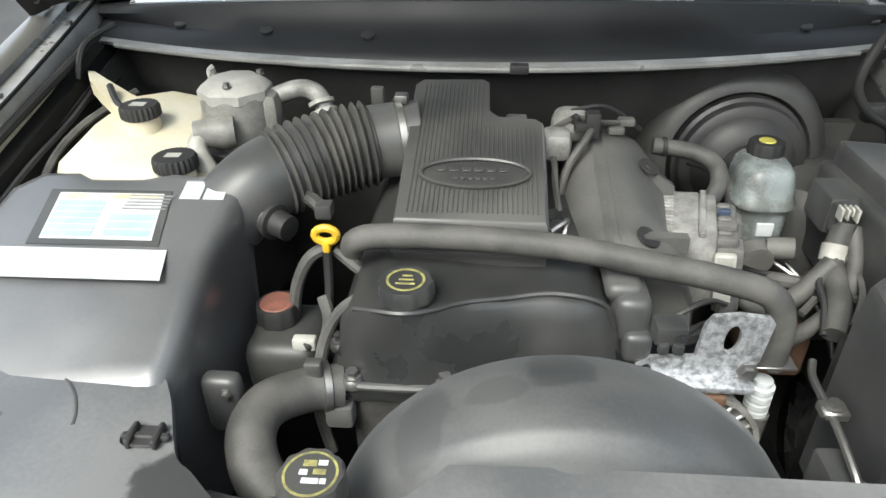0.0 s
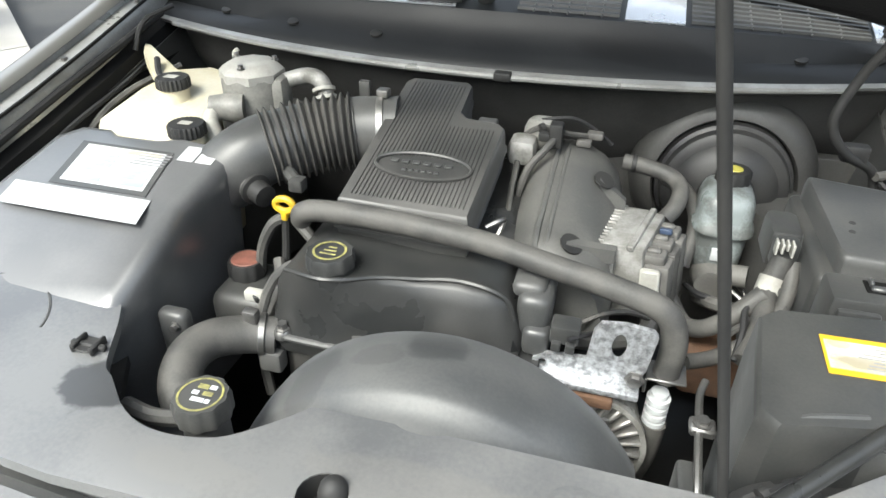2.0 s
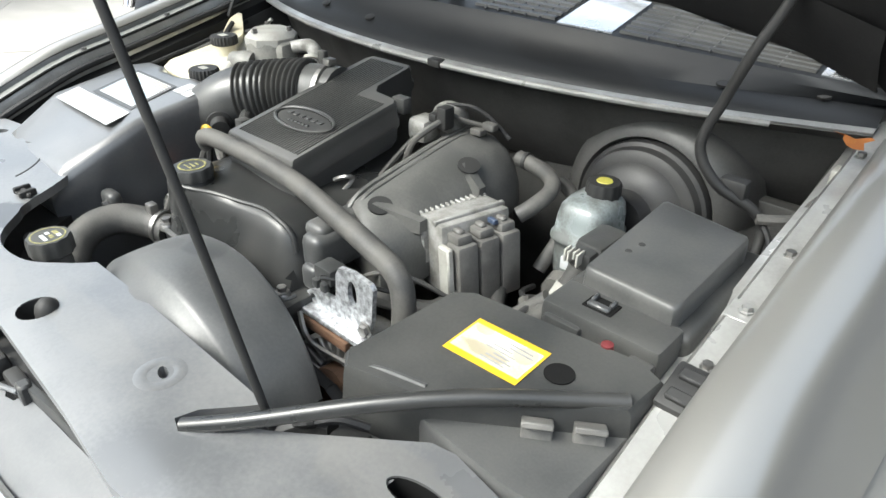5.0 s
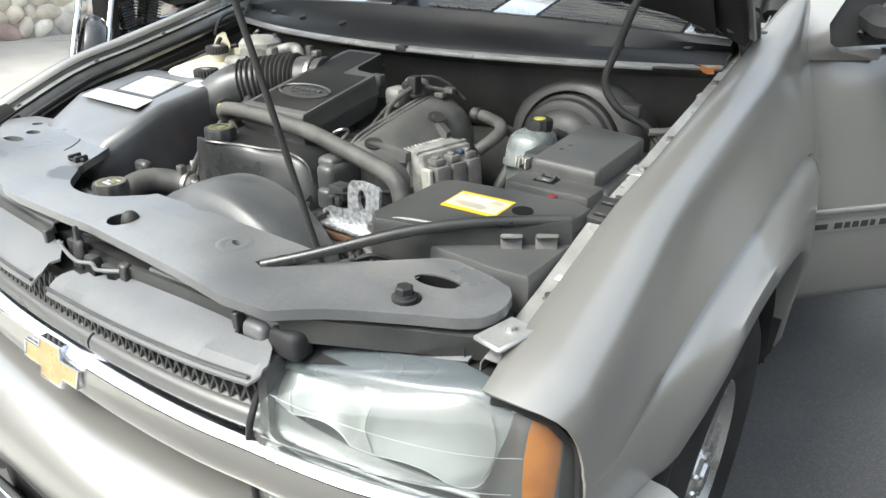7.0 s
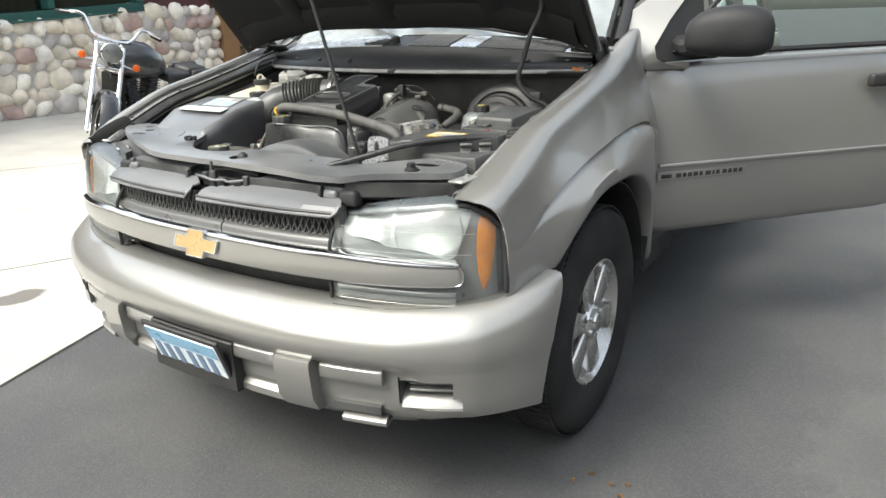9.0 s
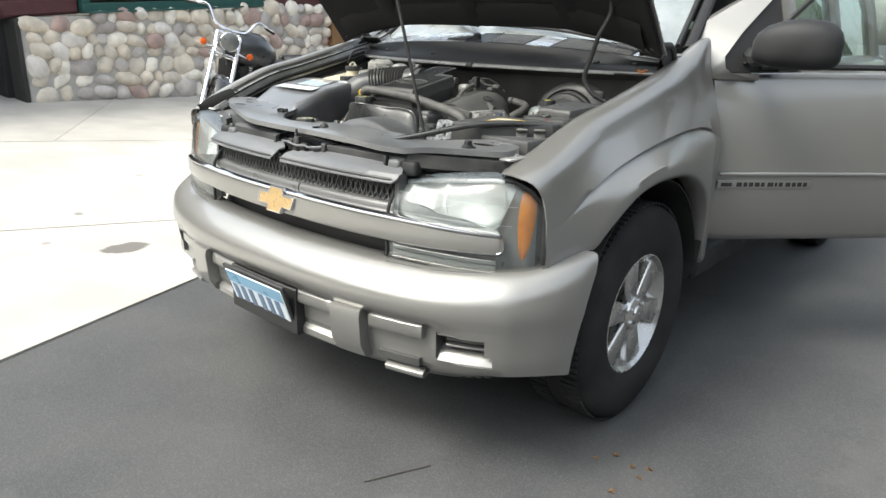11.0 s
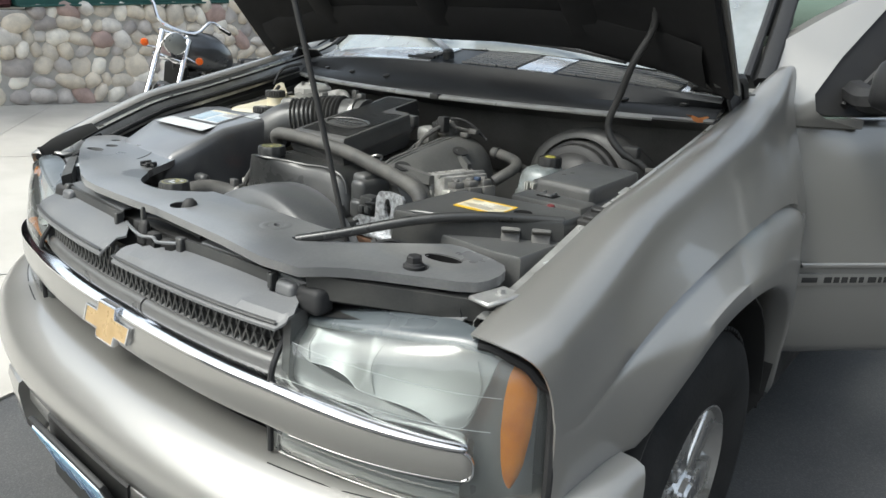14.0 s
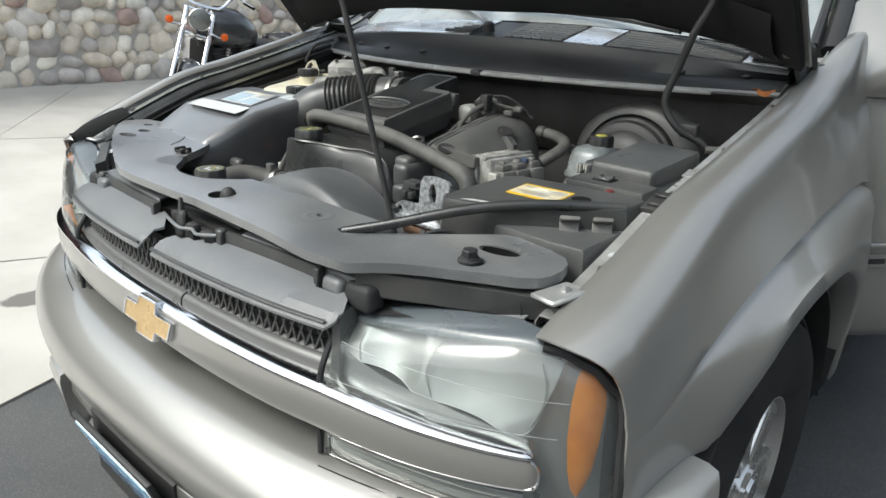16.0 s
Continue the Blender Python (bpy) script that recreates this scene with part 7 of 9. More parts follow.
    # corroded lifting bracket
    out = [(0.187, 0.900), (0.190, 0.918), (0.205, 0.928), (0.258, 0.932), (0.262, 0.978), (0.270, 0.992), (0.300, 0.996), (0.334, 0.992), (0.340, 0.985), (0.334, 0.930), (0.326, 0.908), (0.300, 0.900), (0.240, 0.902)]
    slot = [(0.296 + 0.0095 * math.cos(a), 0.960 + 0.021 * math.sin(a)) for a in [2 * math.pi * i / 18 for i in range(18)]]
    br = plate(B(), out, -0.004, 0.004, [slot, ring2(0.203, 0.913, 0.006, 10)])
    bmesh.ops.transform(br, matrix=Matrix.Translation((0, 0.642, 0)) @ Matrix(((1, 0, 0, 0), (0, 0, 1, 0), (0, 1, 0, 0), (0, 0, 0, 1))), verts=br.verts)
    lift = part("lifting_bracket", br, M_ZINC, suv, "corroded zinc lifting bracket with a slot")
    part("bracket_foot", rbox(B(), (0.190, 0.618, 0.892), (0.330, 0.648, 0.902), 0.003, m=Matrix.Identity(4)), M_ZINC, lift)
    part("bracket_rust", rbox(B(), (0.195, 0.616, 0.870), (0.300, 0.640, 0.888), 0.004), M_RUST, lift, "rust-brown mounting plate")
    part("bracket_bolt", bolt(B(), (0.322, 0.637, 0.914), 0.009, (0, -1, 0)), M_STEEL, lift)
    # alternator behind the bracket
    ax = aim((0.272, 0.640, 0.800), (0.10, -1, 0.12))
    alt = part("alternator", lathe(B(), [(0.03, -0.08), (0.070, -0.076), (0.077, -0.04), (0.077, 0.006), (0.066, 0.012), (0.03, 0.014)], 34, ax), M_OXIDE, suv, "grey finned alternator with a rusty core")
    for i in range(22):
        t = rbox(B(), (-0.0045, 0.034, 0.0), (0.0045, 0.079, 0.026), 0.002, 1, top=(0.7, 0.9), m=ax @ Matrix.Rotation(2 * math.pi * i / 22, 4, "Z"))
        part("fin", t, M_ALU, alt)
    part("rim_ring", lathe(B(), [(0.074, 0.016), (0.081, 0.016), (0.081, 0.028), (0.074, 0.028)], 34, ax), M_OXIDE, alt)
    part("pulley", lathe(B(), [(0.001, 0.01), (0.030, 0.01), (0.032, 0.042), (0.014, 0.046), (0.001, 0.046)], 24, ax), M_RUST, alt)
    for x, z, r in ((0.16, 0.80, 0.035), (0.10, 0.72, 0.07), (-0.10, 0.78, 0.04)):
        part("belt_pulley", lathe(B(), [(0.001, 0), (r, 0), (r, 0.025), (r * 0.5, 0.03), (0.001, 0.03)], 26, aim((x, 0.602, z), (0, -1, 0))), M_OXIDE, suv)
    part("drive_belt", tube(B(), [(0.30, 0.585, 0.83), (0.18, 0.585, 0.842), (0.10, 0.585, 0.80), (-0.08, 0.585, 0.82), (-0.145, 0.585, 0.78), (-0.06, 0.585, 0.70), (0.10, 0.585, 0.645), (0.20, 0.585, 0.70), (0.31, 0.585, 0.74), (0.335, 0.585, 0.80), (0.30, 0.585, 0.83)], 0.010, 6, 5, flat=0.4), M_RUBBER, suv)


build_engine()


def build_intake():
    # resonator box over the engine: an L-shaped lid that rises towards the firewall
    out = [(-0.112, 0.712), (0.080, 0.708), (0.085, 0.930), (0.075, 0.940), (0.020, 0.946), (0.006, 0.962), (0.004, 1.046), (-0.006, 1.056), (-0.104, 1.054), (-0.114, 1.040)]

    def rise(x, y):
        return (y - 0.70) * 0.205

    def grow(k, c=(-0.015, 0.87)):
        return [(c[0] + (x - c[0]) * k, c[1] + (y - c[1]) * k) for x, y in out]
    res = part("resonator_box", loft(B(), [[(x, y, z + rise(x, y)) for x, y in grow(k)] for k, z in ((0.90, 0.985), (0.985, 1.000), (1.0, 1.020), (1.03, 1.026), (1.03, 1.034), (1.0, 1.040), (0.992, 1.056), (0.975, 1.064), (0.955, 1.067))], close=True, ends=True), M_RESO, suv, "black ribbed engine cover box with an oval badge", angle=40)
    rib = B()
    for i in range(27):
        x = -0.094 + 0.1615 * i / 26
        y1 = 0.915 if x > -0.004 else 1.035
        z0 = 1.067
        loft(rib, [[(x - 0.0012, y, z0 + rise(x, y) - 0.002), (x - 0.0008, y, z0 + rise(x, y) + 0.0016), (x + 0.0008, y, z0 + rise(x, y) + 0.0016), (x + 0.0012, y, z0 + rise(x, y) - 0.002)] for y in (0.728, y1)], ends=True)
    tagged(part("lid_ribs", rib, M_RESO, res), kind="stuff")
    oval = B()
    n = 40
    for rx, ry, w in ((0.072, 0.030, 0.0028),):
        pts = [Vector((-0.012 + rx * math.cos(2 * math.pi * i / n), 0.800 + ry * math.sin(2 * math.pi * i / n) + 0.004, 0)) for i in range(n + 1)]
        for p in pts:
            p.z = 1.0705 + rise(p.x, p.y)
        tube(oval, pts, w, 6, 1)
    part("oval_badge", oval, M_RESO, res, "raised oval badge")
    t = B()
    loft(t, [[(-0.012 + 0.066 * u * math.sqrt(max(0, 1 - v * v)), 0.804 + 0.025 * v, 1.0695 + rise(0, 0.804 + 0.025 * v)) for u in (-1, -0.5, 0, 0.5, 1)] for v in [-1 + 2 * i / 12 for i in range(13)]])
    part("badge_field", t, M_RESO, res)
    for y, x0, x1, h in ((0.810, -0.062, 0.036, 0.010), (0.792, -0.040, 0.018, 0.006)):
        k = 6
        for i in range(k):
            a, b = x0 + (x1 - x0) * i / k, x0 + (x1 - x0) * (i + 0.72) / k
            rbx = rbox(B(), (a, y - h / 2, 0), (b, y + h / 2, 0.003), 0.001, 1, m=Matrix.Translation((0, 0, 1.069 + rise(0, y))))
            part("badge_bar", rbx, M_RESO, res)
    part("lid_clip", tube(B(), [(0.09, 0.78, 1.02), (0.108, 0.79, 1.028), (0.112, 0.80, 1.02), (0.100, 0.76, 0.985)], 0.004, 6), M_STEEL, res)
    # bellows duct from the air filter box
    axis = [(-0.365, 0.815, 1.010), (-0.330, 0.840, 1.040), (-0.30, 0.868, 1.055), (-0.25, 0.905, 1.064), (-0.195, 0.935, 1.070), (-0.15, 0.950, 1.074), (-0.105, 0.958, 1.076)]
    part("intake_elbow", tube(B(), axis[:4], 0.058, 20), M_ELBOW, suv, "smooth dusty grey intake elbow", angle=60)

    def fold(t):
        return 0.060 + 0.0060 * math.sin(2 * math.pi * 12 * t)
    part("bellows_hose", tube(B(), [(-0.300, 0.868, 1.055), (-0.259, 0.898, 1.062), (-0.216, 0.924, 1.068), (-0.172, 0.943, 1.072)], fold, 24, 36), M_HOSE, suv, "grey-black corrugated intake hose", angle=70)
    part("duct_collar", tube(B(), [(-0.180, 0.940, 1.072), axis[5], (-0.10, 0.960, 1.076)], 0.056, 20), M_PLASTIC2, suv)
    clamp = B()
    lathe(clamp, [(0.056, -0.006), (0.0605, -0.005), (0.0605, 0.005), (0.056, 0.006)], 28, aim((-0.128, 0.954, 1.075), (0.95, 0.25, 0.05)))
    rbox(clamp, (-0.135, 0.945, 1.132), (-0.115, 0.965, 1.146), 0.003)
    part("hose_clamp", clamp, M_STEEL, suv, "bright steel hose clamp")
    part("duct_nub", rbox(B(), (-0.172, 0.962, 1.122), (-0.152, 0.975, 1.152), 0.004), M_PLASTIC, suv)
    s = lathe(B(), [(0.001, 0), (0.022, 0), (0.022, 0.028), (0.026, 0.030), (0.026, 0.036), (0.019, 0.038), (0.018, 0.062), (0.001, 0.064)], 20, aim((-0.318, 0.815, 1.018), (0.80, -0.45, -0.10)))
    sen = part("air_sensor", s, M_DARK, suv, "silver and black sensor with a red band")
    part("steel_band", lathe(B(), [(0.0222, 0.012), (0.0230, 0.012), (0.0230, 0.026), (0.0222, 0.026)], 20, aim((-0.318, 0.815, 1.018), (0.80, -0.45, -0.10))), M_STEEL, sen)
    part("red_band", lathe(B(), [(0.0222, 0.004), (0.0228, 0.004), (0.0228, 0.010), (0.0222, 0.010)], 20, aim((-0.318, 0.815, 1.018), (0.80, -0.45, -0.10))), M_RED, sen)
    t = tube(B(), [(-0.258, 0.845, 1.035), (-0.238, 0.825, 1.035), (-0.222, 0.812, 1.028)], 0.010, 8)
    rbox(t, (-0.232, 0.798, 1.018), (-0.208, 0.822, 1.040), 0.004)
    part("vent_fitting", t, M_PLASTIC, suv)
    # intake manifold: a broad curved shell with a seam
    secs = []
    for y, k in ((0.735, 0.86), (0.748, 0.95), (0.78, 1.0), (0.86, 1.02), (0.95, 1.03), (1.00, 1.01), (1.03, 0.96), (1.045, 0.86)):
        dz = (y - 0.76) * 0.16
        secs.append([(0.215 + (x - 0.215) * k, y + (0.028 * (0.2 - x) / 0.1 if y < 0.79 else 0), 0.93 + (z - 0.93) * k + dz) for x, z in ((0.118, 0.90), (0.120, 0.975), (0.132, 1.006), (0.152, 1.022), (0.180, 1.027), (0.210, 1.022), (0.240, 1.006), (0.265, 0.980), (0.278, 0.945), (0.282, 0.90))])
    man = part("intake_manifold", loft(B(), secs, ends=True), M_MANIFOLD, suv, "large dusty grey plastic intake manifold", angle=50)
    part("manifold_seam", tube(B(), [(0.166, 0.745, 1.005), (0.164, 0.78, 1.026), (0.164, 0.88, 1.044), (0.164, 0.97, 1.060), (0.166, 1.03, 1.062)], 0.0055, 6), M_MANIFOLD, man)
    part("manifold_seam", tube(B(), [(0.181, 0.745, 1.006), (0.180, 0.78, 1.027), (0.180, 0.88, 1.045), (0.180, 0.97, 1.061), (0.182, 1.03, 1.063)], 0.0045, 6), M_MANIFOLD, man)
    for x, y, z, ex, ey, ez in ((0.206, 0.768, 1.024, 0.276, 0.800, 1.002), (0.236, 0.938, 1.046, 0.282, 0.930, 1.014)):
        # a thin dark disc on the shell paints the notch's shade
        well = plate(B(), ring2(0, 0, 0.020, 16, 0.017), 0, 0.003)
        bmesh.ops.transform(well, matrix=aim((x + 0.008, y, z - 0.004), (0.45, -0.15, 0.9)), verts=well.verts)
        part("notch", well, M_DARK, man, "dark disc painted as a notch's shade")
        rib = loft(B(), [[(x + 0.002, y - 0.010, z + 0.002), (x + 0.002, y + 0.008, z + 0.002), (x + 0.002, y + 0.010, z - 0.03), (x + 0.002, y - 0.012, z - 0.03)],
                         [(ex, ey - 0.008, ez + 0.004), (ex, ey + 0.007, ez + 0.004), (ex, ey + 0.009, ez - 0.016), (ex, ey - 0.010, ez - 0.016)]], close=True, ends=True)
        part("runner_rib", rib, M_MANIFOLD, man)
    t = rbox(B(), (0.10, 0.985, 1.055), (0.165, 1.045, 1.105), 0.018, 3, top=(0.85, 0.8))
    rbox(t, (0.085, 0.95, 1.04), (0.13, 1.0, 1.085), 0.012, 2)
    part("throttle_housing", t, M_OXIDE, suv, "dull alloy throttle body")
    t = rbox(B(), (0.030, 0.968, 1.075), (0.062, 0.99, 1.105), 0.004)
    part("sensor_plug", t, M_PLASTIC2, suv)
    t = rbox(B(), (0.148, 0.960, 1.075), (0.170, 0.985, 1.115), 0.004)
    rbox(t, (0.132, 0.958, 1.085), (0.15, 0.975, 1.10), 0.003)
    part("throttle_plug", t, M_DARK, suv)
    part("plug_wire", tube(B(), [(0.158, 0.965, 1.09), (0.146, 0.945, 1.078), (0.124, 0.925, 1.05), (0.112, 0.915, 1.0)], 0.006, 8), M_HOSE, suv)
    t = rbox(B(), (0.205, 1.012, 1.075), (0.232, 1.030, 1.088), 0.004)
    rbox(t, (0.19, 1.0, 1.066), (0.215, 1.02, 1.078), 0.003)
    part("map_sensor", t, M_PLUG, suv, "small dusty sensor")
    part("brake_vacuum_hose", tube(B(), [(0.270, 1.040, 1.034), (0.315, 1.035, 1.030), (0.352, 1.022, 1.024), (0.366, 0.998, 1.014), (0.360, 0.965, 1.0), (0.345, 0.945, 0.985)], 0.0135, 12), M_HOSE, suv, "grey rubber vacuum hose")
    t = lathe(B(), [(0.0135, -0.004), (0.016, -0.003), (0.016, 0.003), (0.0135, 0.004)], 14, aim((0.288, 1.039, 1.033), (1, 0, 0)))
    part("hose_clip", t, M_DARK, suv)
    part("heater_hose", tube(B(), [(0.34, 1.07, 1.0), (0.38, 1.05, 0.99), (0.40, 1.0, 0.96), (0.39, 0.95, 0.90)], 0.012, 10), M_HOSE, suv)


build_intake()


def build_controller():
    m = Matrix.Translation((0.314, 0.864, 0.962)) @ Matrix.Rotation(radians(-14), 4, "Z") @ Matrix.Rotation(radians(-6), 4, "Y")
    bm = rbox(B(), (-0.054, -0.064, -0.070), (0.020, 0.064, 0.044), 0.005, 2, m=m)
    rbox(bm, (-0.042, -0.063, 0.03), (-0.004, 0.063, 0.0475), 0.003, 2, m=m)
    rbox(bm, (-0.050, -0.074, -0.03), (-0.020, -0.060, 0.030), 0.003, 1, m=m)
    rbox(bm, (-0.050, 0.060, -0.03), (-0.020, 0.074, 0.030), 0.003, 1, m=m)
    ecu = part("engine_controller", bm, M_OXIDE, suv, "oxidised finned alloy engine controller")
    for i in range(13):
        y = -0.062 + i * 0.0100
        part("fin", rbox(B(), (-0.060, y, 0.020), (-0.038, y + 0.0046, 0.050), 0.0012, 1, m=m), M_OXIDE, ecu)
    part("fin_rail", rbox(B(), (-0.004, -0.066, 0.040), (0.006, 0.066, 0.050), 0.002, 1, m=m), M_OXIDE, ecu)
    for i in range(3):
        y = -0.058 + i * 0.040
        t = rbox(B(), (0.020, y, -0.085), (0.056, y + 0.036, 0.020), 0.005, 2, m=m)
        rbox(t, (0.012, y + 0.004, 0.016), (0.048, y + 0.032, 0.034), 0.005, 2, m=m)
        rbox(t, (0.020, y + 0.012, 0.030), (0.040, y + 0.024, 0.040), 0.003, 1, m=m)
        part("plug", t, M_PLUG, ecu, "dusty brown-grey wiring plug")
    part("plug_lever", rbox(B(), (0.018, -0.072, -0.060), (0.046, -0.060, 0.018), 0.003, 1, m=m), M_OFFWHITE, ecu, "cream locking lever")
    part("plug_latch", rbox(B(), (0.022, 0.018, 0.032), (0.040, 0.026, 0.040), 0.001, 1, m=m), M_BLUEPLAS, ecu, "blue plug latch")
    for y in (-0.067, 0.067):
        part("mount_bolt", bolt(B(), m @ Vector((-0.035, y, 0.028)), 0.006), M_STEEL, ecu)
    t = tube(B(), [(0.345, 0.80, 0.905), (0.33, 0.76, 0.89), (0.28, 0.72, 0.90), (0.24, 0.70, 0.91)], 0.013, 8)
    part("engine_harness", t, M_HOSE, suv)
    part("side_harness", tube(B(), [(0.37, 0.87, 0.89), (0.40, 0.83, 0.87), (0.44, 0.81, 0.90), (0.49, 0.83, 0.95)], 0.014, 10), M_HOSE, suv)


build_controller()


def build_wires():
    rng = random.Random(17)
    runs = [("injector_wire", 0.0045, M_HOSE, [(0.10, 0.995, 1.07), (0.135, 0.985, 1.098), (0.175, 1.0, 1.092), (0.215, 1.018, 1.082)]),
            ("injector_wire", 0.0040, M_RUBBER, [(0.13, 1.01, 1.10), (0.17, 1.02, 1.104), (0.21, 1.03, 1.090), (0.25, 1.04, 1.06)]),
            ("injector_wire", 0.0050, M_HOSE, [(0.085, 1.0, 1.06), (0.10, 0.95, 1.05), (0.108, 0.90, 1.025), (0.105, 0.86, 1.0)]),
            ("sensor_wire", 0.0035, M_RUBBER, [(0.23, 0.63, 0.965), (0.255, 0.66, 0.955), (0.28, 0.70, 0.93), (0.31, 0.74, 0.91)]),
            ("sensor_wire", 0.0040, M_HOSE, [(0.235, 0.70, 0.93), (0.27, 0.72, 0.945), (0.31, 0.75, 0.935), (0.345, 0.79, 0.90)]),
            ("ground_strap", 0.0045, M_STEEL, [(0.205, 0.61, 0.905), (0.225, 0.60, 0.88), (0.25, 0.605, 0.86), (0.30, 0.62, 0.85)]),
            ("bay_wire", 0.0055, M_HOSE, [(0.44, 0.78, 0.90), (0.47, 0.80, 0.915), (0.50, 0.79, 0.925), (0.525, 0.77, 0.91)]),
            ("bay_wire", 0.0045, M_RUBBER, [(0.49, 0.84, 0.95), (0.47, 0.81, 0.935), (0.46, 0.77, 0.92), (0.45, 0.73, 0.90)]),
            ("bay_wire", 0.0045, M_HOSE, [(0.505, 0.85, 0.955), (0.515, 0.81, 0.945), (0.51, 0.77, 0.935), (0.49, 0.735, 0.915)]),
            ("bay_wire", 0.0050, M_RUBBER, [(0.40, 0.93, 0.88), (0.41, 0.88, 0.90), (0.435, 0.86, 0.905), (0.455, 0.87, 0.89)]),
            ("steering_hose", 0.0080, M_HOSE, [(-0.235, 0.70, 0.86), (-0.215, 0.66, 0.85), (-0.205, 0.62, 0.83), (-0.19, 0.60, 0.78)]),
            ("lamp_wire", 0.0050, M_RUBBER, [(0.40, 0.44, 0.93), (0.44, 0.452, 0.955), (0.47, 0.47, 0.965), (0.50, 0.49, 0.955)]),
            ("cowl_wire", 0.0045, M_RUBBER, [(0.66, 1.09, 1.04), (0.69, 1.06, 1.02), (0.705, 1.02, 0.99), (0.70, 0.97, 0.955)]),
            ("fender_wire", 0.0050, M_RUBBER, [(-0.69, 1.14, 1.10), (-0.685, 1.02, 1.075), (-0.69, 0.88, 1.045), (-0.685, 0.74, 1.01)])]
    for name, r, mat, pts in runs:
        pts = [(x + rng.uniform(-0.004, 0.004), y + rng.uniform(-0.004, 0.004), z + rng.uniform(-0.003, 0.003)) for x, y, z in pts]
        part(name, tube(B(), pts, r, 6), mat, suv)
    for x, y, z in ((0.135, 0.985, 1.098), (0.47, 0.80, 0.918), (-0.216, 0.645, 0.925), (0.445, 0.455, 0.958)):
        part("wire_clip", lathe(B(), [(0.006, -0.005), (0.0085, -0.004), (0.0085, 0.004), (0.006, 0.005)], 10, aim((x, y, z), (0.6, 0.5, 0.2))), M_DARK, suv)


build_wires()


def build_brakes():
    ax = aim((0.452, 1.160, 0.958), (0, -1, 0.06))
    prof = [(0.118, -0.05), (0.120, 0.0), (0.118, 0.012), (0.112, 0.016), (0.108, 0.030), (0.102, 0.034), (0.090, 0.036), (0.078, 0.052), (0.050, 0.060), (0.042, 0.085), (0.001, 0.086)]
    part("brake_booster", lathe(B(), prof, 44, ax), M_BOOSTER, suv, "dusty black round brake booster")
    part("booster_mount", lathe(B(), [(0.168, -0.11), (0.166, -0.040), (0.160, -0.018), (0.150, -0.004), (0.138, 0.004), (0.126, 0.006), (0.1225, 0.000), (0.1215, -0.012)], 44, ax), M_BAYPAINT, suv, "dusty grey flange behind the brake booster", angle=60)
    rows = []
    for z, hx, hy in ((0.884, 0.026, 0.030), (0.892, 0.035, 0.042), (0.915, 0.039, 0.047), (0.950, 0.041, 0.049), (0.960, 0.042, 0.051), (0.965, 0.048, 0.058), (0.972, 0.048, 0.058), (0.976, 0.044, 0.054), (1.000, 0.043, 0.052), (1.016, 0.040, 0.049), (1.026, 0.033, 0.041), (1.030, 0.022, 0.028)):
        rows.append([(0.440 + hx * math.copysign(abs(math.cos(a)) ** 0.55, math.cos(a)), 1.004 + 0.10 * (z - 0.95) + hy * math.copysign(abs(math.sin(a)) ** 0.55, math.sin(a)), z) for a in [2 * math.pi * i / 28 for i in range(28)]])
    res = part("brake_reservoir", loft(B(), rows, close=True, ends=True), M_BRAKETANK, suv, "dusty grey brake fluid reservoir", angle=50)
    cp = part("reservoir_cap", cap(B(), (0.444, 1.028, 1.020), 0.027, 0.030, 12), M_DARK, res, "black cap with a yellow mark")
    part("yellow_mark", lathe(B(), [(0.001, 0.0), (0.013, 0.0), (0.012, 0.0015), (0.001, 0.0015)], 20, Matrix.Translation((0.444, 1.028, 1.0498))), M_CAPMARK, res)
    t = rbox(B(), (0.428, 0.9500, 0.920), (0.454, 0.9560, 0.942), 0.001, 1)
    part("code_label", t, M_LABEL, res)
    t = lathe(B(), [(0.001, 0), (0.030, 0), (0.030, 0.10), (0.024, 0.13), (0.001, 0.13)], 20, aim((0.435, 1.06, 0.885), (0, -1, 0)))
    lathe(t, [(0.001, 0), (0.018, 0), (0.018, 0.04), (0.001, 0.04)], 14, aim((0.450, 0.95, 0.90), (0.8, -0.2, 0.1)))
    part("master_cylinder", t, M_PLUG, suv, "dusty alloy master cylinder")
    for k in range(2):
        part("brake_line", tube(B(), [(0.46, 0.96 + 0.04 * k, 0.875), (0.50, 0.92 + 0.03 * k, 0.86), (0.53, 0.88, 0.84 - 0.02 * k), (0.52, 0.80, 0.80)], 0.0035, 6), M_STEEL, suv)
    abs_bm = rbox(B(), (0.400, 0.80, 0.76), (0.485, 0.90, 0.84), 0.012, 2)
    part("rusty_valve_block", abs_bm, M_RUST, suv, "rust-brown valve block deep in the bay")
    # bulkhead connectors beside the fuse box
    t = rbox(B(), (0.488, 0.880, 0.965), (0.534, 0.955, 1.026), 0.010, 2)
    rbox(t, (0.493, 0.860, 0.975), (0.528, 0.90, 1.020), 0.006, 2)
    con = part("bulkhead_connector", t, M_PLASTIC, suv, "grey wiring connector block")
    for i in range(4):
        part("white_pin", rbox(B(), (0.492 + i * 0.007, 0.850 - 0.003 * (i % 2), 1.004 + 0.004 * (i % 3)), (0.4955 + i * 0.007, 0.866, 1.024), 0.001, 1), M_OFFWHITE, con)
    part("connector_harness", tube(B(), [(0.510, 0.868, 0.995), (0.505, 0.86, 0.972), (0.497, 0.845, 0.945), (0.485, 0.775, 0.92), (0.465, 0.73, 0.90)], 0.016, 10), M_HOSE, suv)
